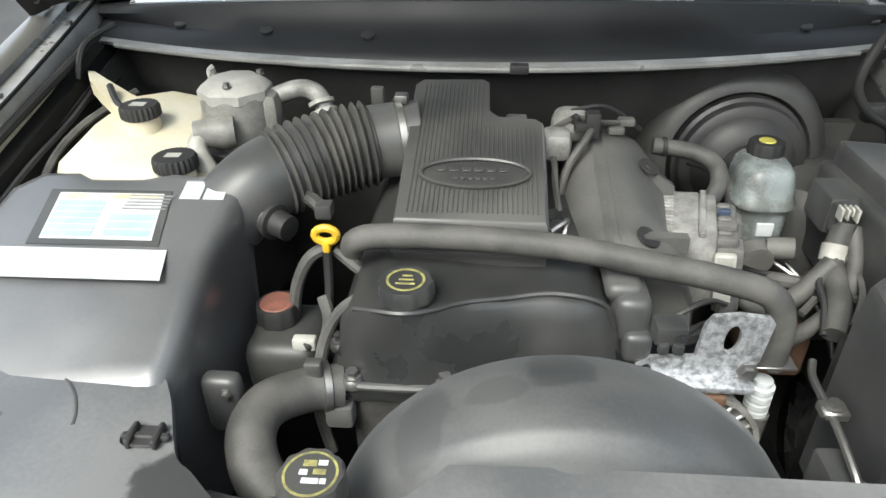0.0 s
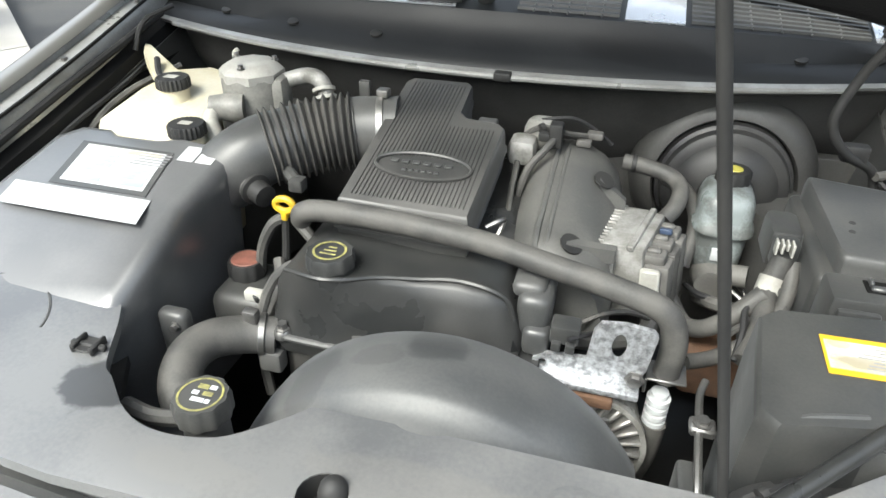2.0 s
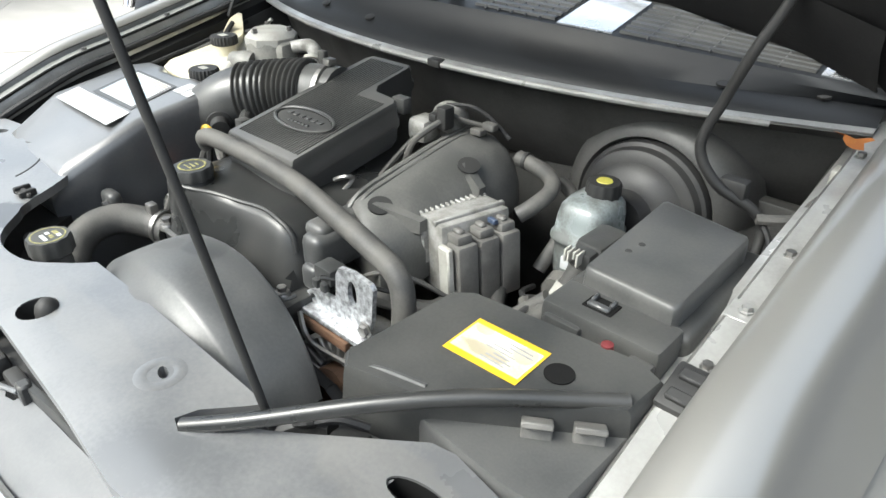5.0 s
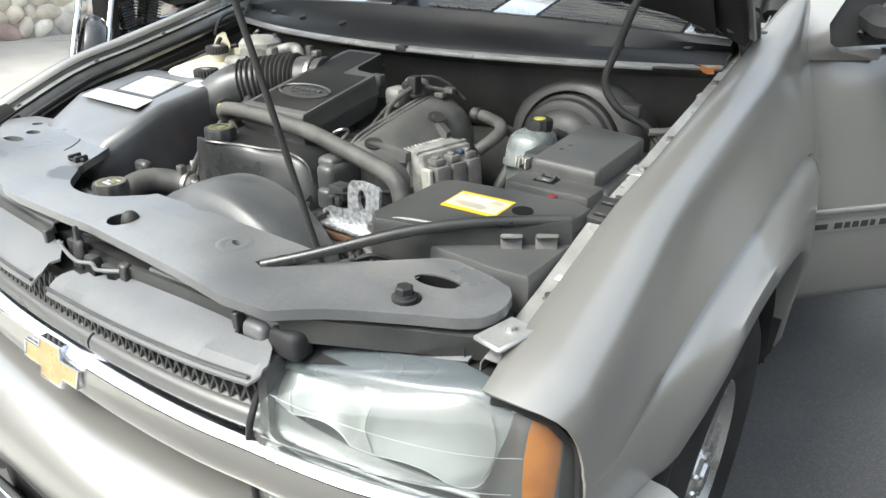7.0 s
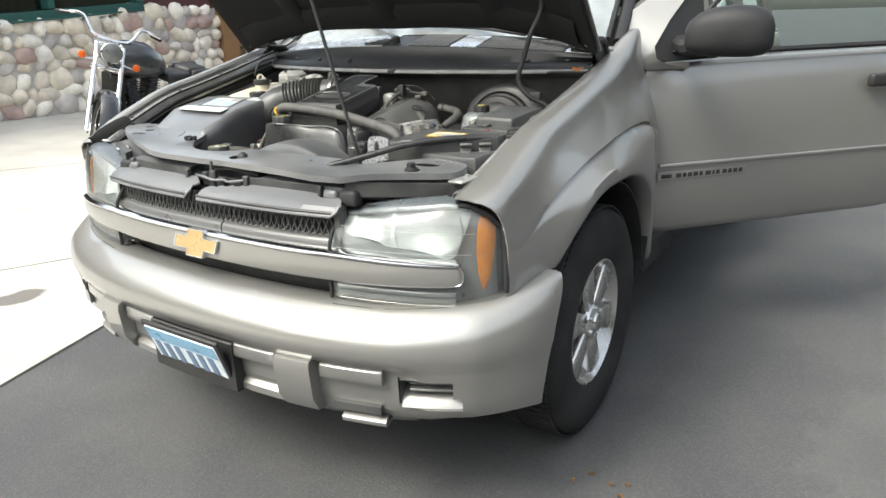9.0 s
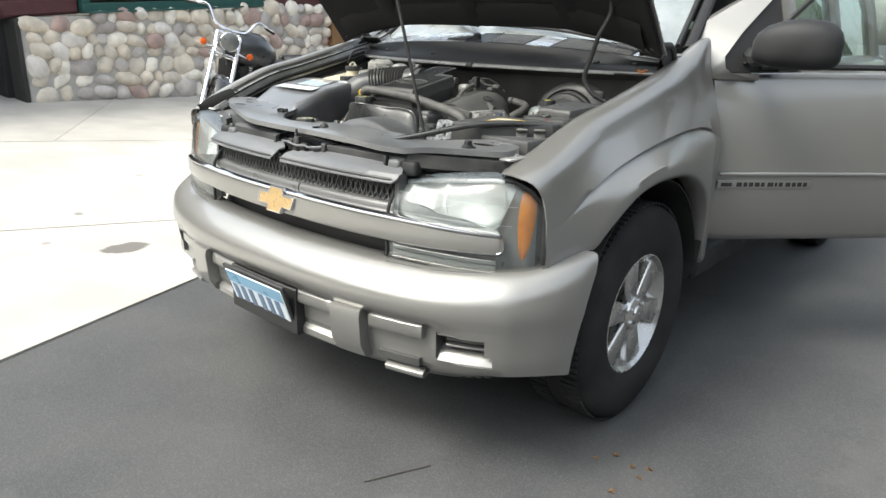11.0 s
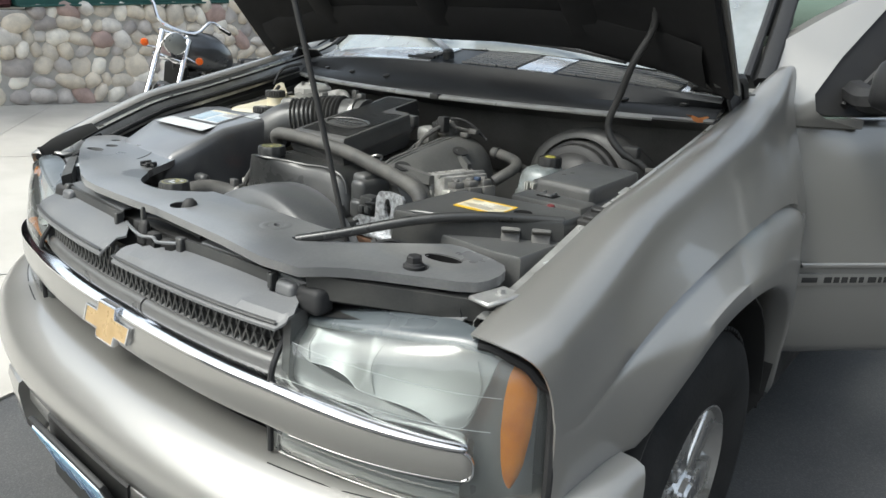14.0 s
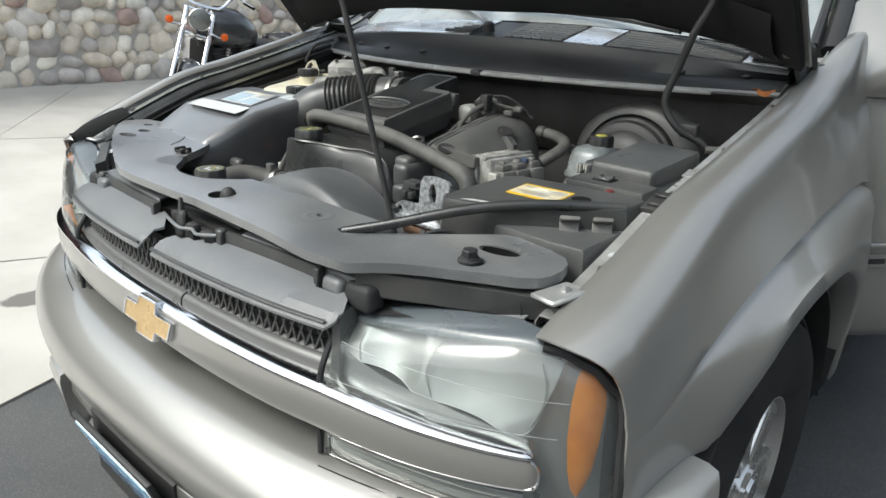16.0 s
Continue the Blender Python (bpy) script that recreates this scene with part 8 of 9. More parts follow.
    part("connector_harness", tube(B(), [(0.525, 0.868, 0.985), (0.520, 0.83, 0.950), (0.50, 0.79, 0.92), (0.44, 0.755, 0.885), (0.39, 0.72, 0.89)], 0.011, 10), M_HOSE, suv)
    part("tape_band", lathe(B(), [(0.0165, -0.012), (0.0178, -0.012), (0.0178, 0.012), (0.0165, 0.012)], 16, aim((0.499, 0.851, 0.953), (0.2, 0.5, 0.8))), M_OFFWHITE, suv, "cream tape band on a wiring loom")
    part("loop_hose", tube(B(), [(0.42, 0.93, 0.86), (0.43, 0.86, 0.90), (0.47, 0.84, 0.905), (0.505, 0.86, 0.89), (0.52, 0.93, 0.86)], 0.011, 8), M_HOSE, suv)


build_brakes()


def build_left_side():
    # air filter box
    out = [(-0.335, 0.478), (-0.325, 0.50), (-0.326, 0.66), (-0.322, 0.78), (-0.328, 0.815), (-0.350, 0.838), (-0.43, 0.850), (-0.47, 0.832), (-0.55, 0.828), (-0.58, 0.850), (-0.635, 0.845), (-0.655, 0.80), (-0.645, 0.62), (-0.60, 0.50), (-0.55, 0.474)]

    def fall(y):
        return -0.15 * max(0, 0.80 - y) - 0.28 * max(0, 0.60 - y) - 1.6 * max(0, 0.53 - y) ** 1.4

    def grow(k, c=(-0.49, 0.665)):
        return [(c[0] + (x - c[0]) * k, c[1] + (y - c[1]) * k) for x, y in out]
    rows = [[(x, y, z + fall(y) * f) for x, y in grow(k)] for k, z, f in ((0.93, 0.70, 0.1), (0.96, 0.90, 0.4), (0.985, 0.99, 0.8), (1.0, 1.03, 1), (0.992, 1.048, 1), (0.965, 1.061, 1), (0.92, 1.066, 1), (0.86, 1.067, 1))]
    box = part("air_filter_box", loft(B(), rows, close=True, ends=True), M_AIRBOX, suv, "large black air filter box with white labels", angle=50)

    def tag(x0, x1, y0, y1, skew, name, mat, label="", up=0.0006, h=0.0006):
        t = B()
        pts = [(x0 + skew * (y - y0), y) for y in (y0, y1)], [(x1 + skew * (y - y0), y) for y in (y0, y1)]
        rows = [[(x, y, 1.067 + fall(y) + up + hh) for x, y in pts[0]] + [(x, y, 1.067 + fall(y) + up + hh) for x, y in reversed(pts[1])] for hh in (0, h)]
        return part(name, loft(t, rows, close=True, ends=True), mat, box, label)
    tag(-0.560, -0.392, 0.672, 0.785, -0.22, "label_frame", M_PLASTIC2, "recessed label frame")
    tag(-0.548, -0.404, 0.682, 0.777, -0.22, "information_label", M_LABEL, "white label with unreadable print", 0.0014)
    tag(-0.556, -0.428, 0.764, 0.774, -0.05, "print_band", M_STICKER, "", 0.0022)
    for i in range(6):
        tag(-0.547 - 0.0022 * i, -0.484 - 0.0022 * i, 0.687 + i * 0.0125, 0.6965 + i * 0.0125, -0.22, "print_block", M_LABELBLUE, "", 0.0022)
    for i in range(3):
        tag(-0.470 - 0.003 * i, -0.410 - 0.003 * i, 0.688 + i * 0.0155, 0.700 + i * 0.0155, -0.22, "print_block", M_LABELBLUE, "", 0.0022)
    for i in range(5):
        tag(-0.468, -0.410, 0.742 + i * 0.007, 0.7445 + i * 0.007, -0.22, "print_line", M_PRINT, "", 0.0024)
    tag(-0.600, -0.366, 0.612, 0.664, -0.22, "white_strip", M_LABEL, "blank white paper strip", 0.0016)
    tag(-0.402, -0.374, 0.768, 0.810, -0.1, "small_label", M_LABEL, "", 0.001)
    tag(-0.370, -0.342, 0.768, 0.810, -0.1, "small_label", M_LABEL, "", 0.001)
    # coolant and washer tank
    out = [(-0.445, 0.845), (-0.440, 0.90), (-0.455, 1.02), (-0.470, 1.10), (-0.545, 1.125), (-0.612, 1.10), (-0.640, 1.0), (-0.642, 0.88), (-0.615, 0.850)]
    c = (-0.54, 0.97)
    rows = [[(c[0] + (x - c[0]) * k, c[1] + (y - c[1]) * k, z + 0.13 * (y - 0.85) * f) for x, y in out] for k, z, f in ((0.92, 0.80, 0), (0.98, 0.98, 0.3), (1.0, 1.02, 1), (0.985, 1.042, 1), (0.94, 1.055, 1), (0.86, 1.060, 1))]
    tank = part("washer_tank", loft(B(), rows, close=True, ends=True), M_CREAM, suv, "yellowed white plastic washer tank", angle=60)
    part("tank_cap", cap(B(), (-0.541, 0.978, 1.096), 0.030, 0.021, 24), M_DARK, tank, "black washer tank cap")
    part("cap_mark", rbox(B(), (-0.554, 0.970, 1.1168), (-0.530, 0.986, 1.1178), 0.0003, 1), M_OFFWHITE, tank)
    part("cap_strap", tube(B(), [(-0.565, 0.99, 1.095), (-0.60, 1.02, 1.105), (-0.625, 1.055, 1.12)], 0.006, 6), M_DARK, tank)
    ear = plate(B(), [(-0.556, 0.966), (-0.524, 0.990), (-0.572, 1.046), (-0.610, 1.074), (-0.655, 1.101), (-0.684, 1.120), (-0.694, 1.116), (-0.672, 1.078), (-0.645, 1.050), (-0.600, 1.008)], 1.080, 1.103, lift=lambda x, y: 0.25 * max(0.0, -0.60 - x))
    part("tank_ear", ear, M_CREAM, tank, "flat cream bracket ear")
    part("filler_neck", lathe(B(), [(0.034, 1.060), (0.027, 1.078), (0.026, 1.100)], 24, Matrix.Translation((-0.541, 0.978, 0))), M_CREAM, tank)
    nk = rbox(B(), (-0.492, 0.825, 0.93), (-0.375, 0.925, 1.045), 0.025, 3)
    lathe(nk, [(0.03, 1.03), (0.028, 1.06), (0.001, 1.06)], 20, Matrix.Translation((-0.448, 0.864, 0)))
    cool = part("coolant_tank", nk, M_CREAM, suv, "cream coolant tank")
    part("coolant_cap", cap(B(), (-0.446, 0.866, 1.060), 0.031, 0.022, 24), M_DARK, cool, "black coolant cap")
    part("cap_mark", rbox(B(), (-0.458, 0.859, 1.0818), (-0.436, 0.873, 1.0828), 0.0003, 1), M_OFFWHITE, cool)
    # white pump canister with its plumbing
    t = lathe(B(), [(0.050, 0.98), (0.055, 1.05), (0.056, 1.12), (0.050, 1.138), (0.001, 1.142)], 28, Matrix.Translation((-0.395, 1.010, 0)))
    rbox(t, (-0.365, 0.985, 1.06), (-0.325, 1.03, 1.13), 0.012, 2)
    pump = part("air_pump", t, M_PUMP, suv, "pale grey air pump canister")
    part("pump_lid", lathe(B(), [(0.001, 1.150), (0.040, 1.150), (0.050, 1.144), (0.058, 1.136), (0.058, 1.122), (0.050, 1.116)], 8, Matrix.Translation((-0.395, 1.010, 0)) @ Matrix.Rotation(0.4, 4, "Z")), M_PUMPLID, pump, "faceted pale grey lid")
    for k in range(3):
        part("lid_screw", bolt(B(), (-0.395 + 0.042 * math.cos(2.1 * k + 0.6), 1.010 + 0.042 * math.sin(2.1 * k + 0.6), 1.148), 0.005), M_STEEL, pump)
    part("pump_collar", lathe(B(), [(0.056, 1.030), (0.066, 1.034), (0.066, 1.046), (0.056, 1.050)], 26, Matrix.Translation((-0.390, 1.005, 0))), M_PLASTIC2, pump)
    part("pump_motor", lathe(B(), [(0.001, 0), (0.024, 0), (0.026, 0.02), (0.020, 0.06), (0.001, 0.062)], 18, aim((-0.385, 0.955, 1.085), (-0.9, -0.3, 0))), M_PUMP, pump)
    part("pump_hose", tube(B(), [(-0.43, 0.94, 1.085), (-0.432, 0.915, 1.07), (-0.415, 0.90, 1.045), (-0.40, 0.89, 1.02)], 0.015, 10), M_OFFWHITE, suv, "pale bent pump hose")
    part("pump_outlet", tube(B(), [(-0.34, 1.02, 1.115), (-0.30, 1.035, 1.125), (-0.27, 1.03, 1.118), (-0.255, 1.015, 1.095)], 0.015, 10), M_OXIDE, suv, "dull metal outlet pipe")
    t = B()
    for i in range(3):
        lathe(t, [(0.016, -0.004), (0.021, -0.003), (0.021, 0.003), (0.016, 0.004)], 16, aim((-0.262 + 0.006 * i, 1.02 - 0.008 * i, 1.108 - 0.012 * i), (-0.3, 0.4, 0.8)))
    part("outlet_rings", t, M_OFFWHITE, suv)
    part("pump_tip", tube(B(), [(-0.44, 1.035, 1.13), (-0.445, 1.04, 1.15), (-0.438, 1.045, 1.158)], 0.004, 6), M_OFFWHITE, pump)
    part("fender_cable", tube(B(), [(-0.60, 1.09, 1.10), (-0.66, 1.0, 1.07), (-0.675, 0.90, 1.03), (-0.67, 0.82, 0.95)], 0.006, 6), M_HOSE, suv)
    part("corner_wire", tube(B(), [(-0.66, 1.18, 1.19), (-0.69, 1.12, 1.17), (-0.70, 1.09, 1.12)], 0.005, 6), M_DARK, suv)
    # power steering reservoir
    t = rbox(B(), (-0.312, 0.655, 0.82), (-0.205, 0.77, 0.905), 0.022, 3)
    ps = part("steering_reservoir", t, M_PLASTIC, suv, "black power steering reservoir")
    part("steering_cap", cap(B(), (-0.276, 0.722, 0.903), 0.029, 0.030, 10), M_DARK, ps)
    part("cap_top", lathe(B(), [(0.001, 0), (0.024, 0), (0.022, 0.002), (0.001, 0.0025)], 22, Matrix.Translation((-0.276, 0.722, 0.9325))), M_REDCAP, ps, "faded red cap top")
    # dipstick
    ring = tube(B(), [(-0.198 + 0.014 * math.cos(a), 0.723, 1.040 + 0.010 * math.sin(a)) for a in [2 * math.pi * i / 16 for i in range(17)]], 0.0055, 8, 1)
    rbox(ring, (-0.203, 0.716, 1.016), (-0.193, 0.730, 1.032), 0.003)
    dip = part("dipstick", ring, M_YELLOW, suv, "yellow dipstick loop")
    part("dipstick_tube", tube(B(), [(-0.198, 0.723, 1.02), (-0.199, 0.715, 0.97), (-0.20, 0.70, 0.90), (-0.19, 0.68, 0.80)], 0.006, 8), M_DARK, dip)
    for i, pts in enumerate(([(-0.20, 0.735, 1.015), (-0.225, 0.73, 1.0), (-0.245, 0.725, 0.96), (-0.255, 0.725, 0.91)], [(-0.19, 0.735, 1.012), (-0.165, 0.725, 0.995), (-0.14, 0.71, 0.985)],
                            [(-0.13, 0.665, 0.998), (-0.165, 0.645, 0.985), (-0.188, 0.63, 0.95), (-0.195, 0.61, 0.90), (-0.175, 0.598, 0.875), (-0.155, 0.592, 0.868)],
                            [(-0.205, 0.70, 0.96), (-0.195, 0.68, 0.94), (-0.20, 0.66, 0.91), (-0.21, 0.64, 0.88)])):
        part("engine_loom", tube(B(), pts, 0.0085 if i != 2 else 0.0072, 8), M_HOSE, suv)
    part("loom_clip", rbox(B(), (-0.235, 0.640, 0.918), (-0.205, 0.655, 0.935), 0.003), M_OFFWHITE, suv)
    part("loom_plug", rbox(B(), (-0.185, 0.575, 0.852), (-0.150, 0.60, 0.886), 0.006), M_PLASTIC2, suv)
    # upper radiator hose and cap
    part("radiator_hose", tube(B(), [(-0.165, 0.604, 0.897), (-0.205, 0.590, 0.902), (-0.240, 0.555, 0.912), (-0.248, 0.512, 0.912), (-0.232, 0.470, 0.900), (-0.198, 0.440, 0.878), (-0.175, 0.420, 0.85)], 0.0275, 16), M_HOSE, suv, "thick bent rubber radiator hose", angle=60)
    for at, way in (((-0.185, 0.599, 0.900), (0.9, 0.35, -0.1)),):
        t = lathe(B(), [(0.0275, -0.005), (0.031, -0.004), (0.031, 0.004), (0.0275, 0.005)], 22, aim(at, way))
        rbox(t, (-0.205, 0.585, 0.925), (-0.185, 0.60, 0.945), 0.002)
        part("hose_clamp", t, M_STEEL, suv)
    rc = part("radiator_cap", cap(B(), (-0.151, 0.410, 0.940), 0.0325, 0.031, 10), M_PLASTIC, suv, "black fluted radiator cap with worn print and painted glare")
    t = lathe(B(), [(0.0235, 0.0), (0.026, 0.0), (0.026, 0.0009), (0.0235, 0.0009)], 30, Matrix.Translation((-0.151, 0.410, 0.9708)))
    part("cap_ring_print", t, M_YELLOWPRINT, rc)
    # worn print, enlarged and whitened to paint the glare on the cap's top
    for i, (x, y, w, h) in enumerate(((-0.160, 0.4185, 0.013, 0.007), (-0.146, 0.4200, 0.009, 0.006), (-0.162, 0.4085, 0.008, 0.006), (-0.149, 0.4095, 0.012, 0.006), (-0.158, 0.3990, 0.016, 0.006), (-0.141, 0.3990, 0.006, 0.006))):
        part("cap_print", rbox(B(), (x, y, 0.9708), (x + w, y + h, 0.9718), 0.0003, 1), M_LABEL if i % 3 else M_YELLOWPRINT, rc)
    part("radiator_neck", lathe(B(), [(0.027, 0.86), (0.026, 0.941), (0.001, 0.941)], 22, Matrix.Translation((-0.151, 0.409, 0))), M_PLASTIC2, suv)
    part("overflow_hose", tube(B(), [(-0.178, 0.405, 0.93), (-0.215, 0.400, 0.928), (-0.26, 0.41, 0.925)], 0.010, 8), M_HOSE, suv)
    br = part("box_bracket", rbox(B(), (-0.320, 0.552, 0.86), (-0.274, 0.578, 0.945), 0.011, 3), M_PLASTIC2, suv, "rounded plastic bracket with a bolt")
    part("bracket_bolt", bolt(B(), (-0.288, 0.552, 0.927), 0.005, (0, -1, 0)), M_STEEL, br)


build_left_side()


def build_right_side():
    # battery cover: a broad upper box and a lower step in front of it
    out = [(0.432, 0.515), (0.450, 0.497), (0.540, 0.515), (0.715, 0.640), (0.720, 0.700), (0.690, 0.712), (0.56, 0.700), (0.470, 0.690), (0.448, 0.672)]
    c = (0.56, 0.61)
    rows = [[(c[0] + (x - c[0]) * k, c[1] + (y - c[1]) * k, z + 0.05 * (y - 0.6) * f) for x, y in out] for k, z, f in ((1.02, 0.72, 0), (1.02, 0.96, 0), (1.0, 1.000, 0.6), (0.99, 1.013, 1), (0.965, 1.018, 1), (0.9, 1.0185, 1))]
    bat = part("battery_cover", loft(B(), rows, close=True, ends=True), M_PLASTIC, suv, "black battery cover with a yellow-edged sticker", angle=45)
    low = [(0.545, 0.517), (0.66, 0.508), (0.715, 0.512), (0.718, 0.645), (0.565, 0.540)]
    c2 = (0.64, 0.55)
    rows = [[(c2[0] + (x - c2[0]) * k, c2[1] + (y - c2[1]) * k, z) for x, y in low] for k, z in ((1.0, 0.70), (1.0, 0.972), (0.985, 0.982), (0.95, 0.985))]
    part("front_step", loft(B(), rows, close=True, ends=True), M_PLASTIC2, bat)
    for x, y in ((0.648, 0.578), (0.690, 0.608)):
        m = pose(x, y, 1.003, -28, 0, 33)
        t = rbox(B(), (-0.016, -0.012, -0.003), (0.016, 0.012, 0.004), 0.0015, 1, m=m)
        rbox(t, (-0.016, 0.006, -0.03), (0.016, 0.012, 0.004), 0.0015, 1, m=m)
        part("tab", t, M_PLUG, bat, "dusty grey hooked tab")
    part("cover_ridge", tube(B(), [(0.450, 0.505, 1.004), (0.485, 0.520, 1.012), (0.54, 0.533, 1.013)], 0.004, 6), M_PLASTIC2, bat)

    def up(y):
        return 1.0192 + 0.05 * (y - 0.6)
    stk = loft(B(), [[(0.511, 0.588, up(0.588) + h), (0.608, 0.592, up(0.592) + h), (0.608, 0.656, up(0.656) + h), (0.511, 0.652, up(0.652) + h)] for h in (0, 0.0006)], close=True, ends=True)
    st = part("warning_sticker", stk, M_YELLOW, bat, "yellow-edged white warning sticker, torn at one edge")
    inner = loft(B(), [[(0.514, 0.597, up(0.597) + h), (0.605, 0.600, up(0.600) + h), (0.605, 0.647, up(0.647) + h), (0.514, 0.644, up(0.644) + h)] for h in (0.0006, 0.0012)], close=True, ends=True)
    part("sticker_field", inner, M_STICKER, bat, "white sticker field")
    rng = random.Random(3)
    for i in range(7):
        y = 0.603 + i * 0.0058
        x0 = 0.558 + rng.uniform(-0.012, 0.012)
        part("print_line", rbox(B(), (x0, y, up(y) + 0.0012), (x0 + rng.uniform(0.02, 0.042), y + 0.002, up(y) + 0.0016), 0, 1), M_PRINT, bat)
    # a flat disc on the lid: the hole's darkness is painted
    part("round_hole", lathe(B(), [(0.001, 0), (0.0165, 0), (0.0165, 0.0012), (0.001, 0.0012)], 26, Matrix.Translation((0.632, 0.636, up(0.636) - 0.0002))), M_HOLEBLACK, bat, "flat black disc painted as the dark of a hole")
    part("red_terminal", lathe(B(), [(0.001, 0), (0.008, 0), (0.007, 0.008), (0.001, 0.010)], 12, Matrix.Translation((0.645, 0.708, 1.018))), M_RED, bat)
    part("battery", rbox(B(), (0.45, 0.45, 0.60), (0.70, 0.70, 0.93), 0.01), M_DARK, suv)
    t = rbox(B(), (0.395, 0.470, 0.70), (0.430, 0.53, 0.86), 0.006, 2)
    rbox(t, (0.38, 0.50, 0.80), (0.412, 0.56, 0.875), 0.006, 2)
    part("tray_bracket", t, M_PLASTIC2, suv, "ribbed plastic battery tray bracket")
    t = tube(B(), [(0.41, 0.43, 0.93), (0.43, 0.455, 0.94), (0.46, 0.47, 0.945)], 0.014, 8)
    rbox(t, (0.468, 0.455, 0.925), (0.505, 0.49, 0.955), 0.006)
    part("lamp_connector", t, M_DARK, suv)
    t = tube(B(), [(0.412, 0.668, 0.908), (0.405, 0.645, 0.902), (0.402, 0.60, 0.902), (0.40, 0.555, 0.900), (0.40, 0.500, 0.884), (0.402, 0.49, 0.86)], 0.005, 8)
    rbox(t, (0.390, 0.575, 0.896), (0.420, 0.600, 0.910), 0.003, 1)
    rod = part("battery_rod", t, M_STEEL, suv, "bent steel battery hold-down rod")
    part("rod_nut", bolt(B(), (0.404, 0.587, 0.910), 0.008), M_STEEL, rod)
    # fuse box with a raised lid
    body = rbox(B(), (0.533, 0.785, 0.86), (0.706, 1.035, 1.020), 0.012, 3)
    rbox(body, (0.540, 0.730, 0.93), (0.696, 0.795, 1.026), 0.008, 2)
    rbox(body, (0.548, 0.722, 0.95), (0.600, 0.735, 1.012), 0.006, 2)
    rbox(body, (0.662, 0.720, 0.93), (0.694, 0.735, 1.010), 0.006, 2)
    fuse = part("fuse_box", body, M_PLASTIC, suv, "black under-hood fuse box with a flat lid")
    quad = [(0.556, 0.792), (0.684, 0.784), (0.682, 1.000), (0.546, 1.024)]
    mid = (0.617, 0.90)
    rows = []
    for k, z, f in ((1.03, 0.985, 0), (1.03, 1.010, 0.3), (1.01, 1.014, 0.5), (1.0, 1.020, 0.7), (0.995, 1.040, 1), (0.98, 1.050, 1), (0.95, 1.053, 1), (0.90, 1.0535, 1)):
        loop = [(mid[0] + (x - mid[0]) * k, mid[1] + (y - mid[1]) * k) for x, y in quad]
        ring = []
        for i in range(4):
            a, p, c = loop[i - 1], loop[i], loop[(i + 1) % 4]
            for q in (0.10, 0.03):
                ring.append((p[0] + (a[0] - p[0]) * q, p[1] + (a[1] - p[1]) * q))
            for q in (0.03, 0.10):
                ring.append((p[0] + (c[0] - p[0]) * q, p[1] + (c[1] - p[1]) * q))
        rows.append([(x, y, z + 0.03 * (y - 0.9) * f) for x, y in ring])
    part("fuse_lid", loft(B(), rows, close=True, ends=True), M_FUSELID, fuse, "dull dark grey fuse box lid", angle=45)
    # a flat arch on the front: the recess's shade is in its colour
    arch = plate(B(), [(0.604 + 0.028 - 0.030 * math.cos(math.pi * i / 12), 0.955 + 0.040 * math.sin(math.pi * i / 12) ** 0.6) for i in range(13)], 0, 0.002)
    bmesh.ops.transform(arch, matrix=Matrix.Translation((0, 0.7290, 0)) @ Matrix(((1, 0, 0, 0), (0, 0, 1, 0), (0, 1, 0, 0), (0, 0, 0, 1))), verts=arch.verts)
    part("front_recess", arch, M_HOLEBLACK, fuse, "flat black arch painted as a recess's shade")
    # the slot is a thin black slab, its depth shade painted
    t = rbox(B(), (0.583, 0.752, 1.0245), (0.622, 0.780, 1.0275), 0.001, 1)
    part("latch_slot", t, M_HOLEBLACK, fuse)
    t = rbox(B(), (0.588, 0.754, 1.026), (0.617, 0.764, 1.032), 0.002, 1)
    rbox(t, (0.588, 0.764, 1.026), (0.593, 0.779, 1.034), 0.002, 1)
    rbox(t, (0.612, 0.764, 1.026), (0.617, 0.779, 1.034), 0.002, 1)
    part("lid_latch", t, M_PLASTIC2, fuse)
    for x, y in ((0.57, 0.86), (0.575, 0.885)):
        part("lid_mark", lathe(B(), [(0.001, 0), (0.005, 0), (0.004, 0.001), (0.001, 0.001)], 10, Matrix.Translation((x + 0.01, y, 1.0533 + 0.03 * (y - 0.9)))), M_DARK, fuse)
    part("lid_edge", rbox(B(), (0.688, 0.80, 0.955), (0.716, 1.02, 0.967), 0.004), M_PLASTIC, fuse)
    # strut tower and the hood wiring
    part("strut_tower", lathe(B(), [(0.17, 0.70), (0.15, 0.90), (0.12, 0.955), (0.05, 0.965), (0.001, 0.965)], 30, Matrix.Translation((0.60, 1.14, 0))), M_BAYPAINT, suv)
    part("strut_tower", lathe(B(), [(0.17, 0.70), (0.15, 0.90), (0.12, 0.955), (0.05, 0.965), (0.001, 0.965)], 30, Matrix.Translation((-0.56, 1.14, 0))), M_BAYPAINT, suv)
    part("hood_harness", tube(B(), [hood_pt(0.645, 0.30, 0.055), hood_pt(0.640, 0.16, 0.045), (0.612, 1.048, 1.275), (0.586, 1.058, 1.205), (0.568, 1.055, 1.135), (0.60, 1.06, 1.085), (0.65, 1.08, 1.055), (0.668, 1.09, 1.02), (0.67, 1.06, 0.96)], 0.0078, 10), M_DARK, suv, "black wiring loom running up to the hood")
    t = rbox(B(), (0.60, 1.065, 1.065), (0.64, 1.09, 1.095), 0.006)
    part("harness_grommet", t, M_DARK, suv)
    part("fender_harness", tube(B(), [(0.66, 1.075, 1.045), (0.70, 1.10, 1.05), (0.72, 1.13, 1.075)], 0.008, 8), M_HOSE, suv)
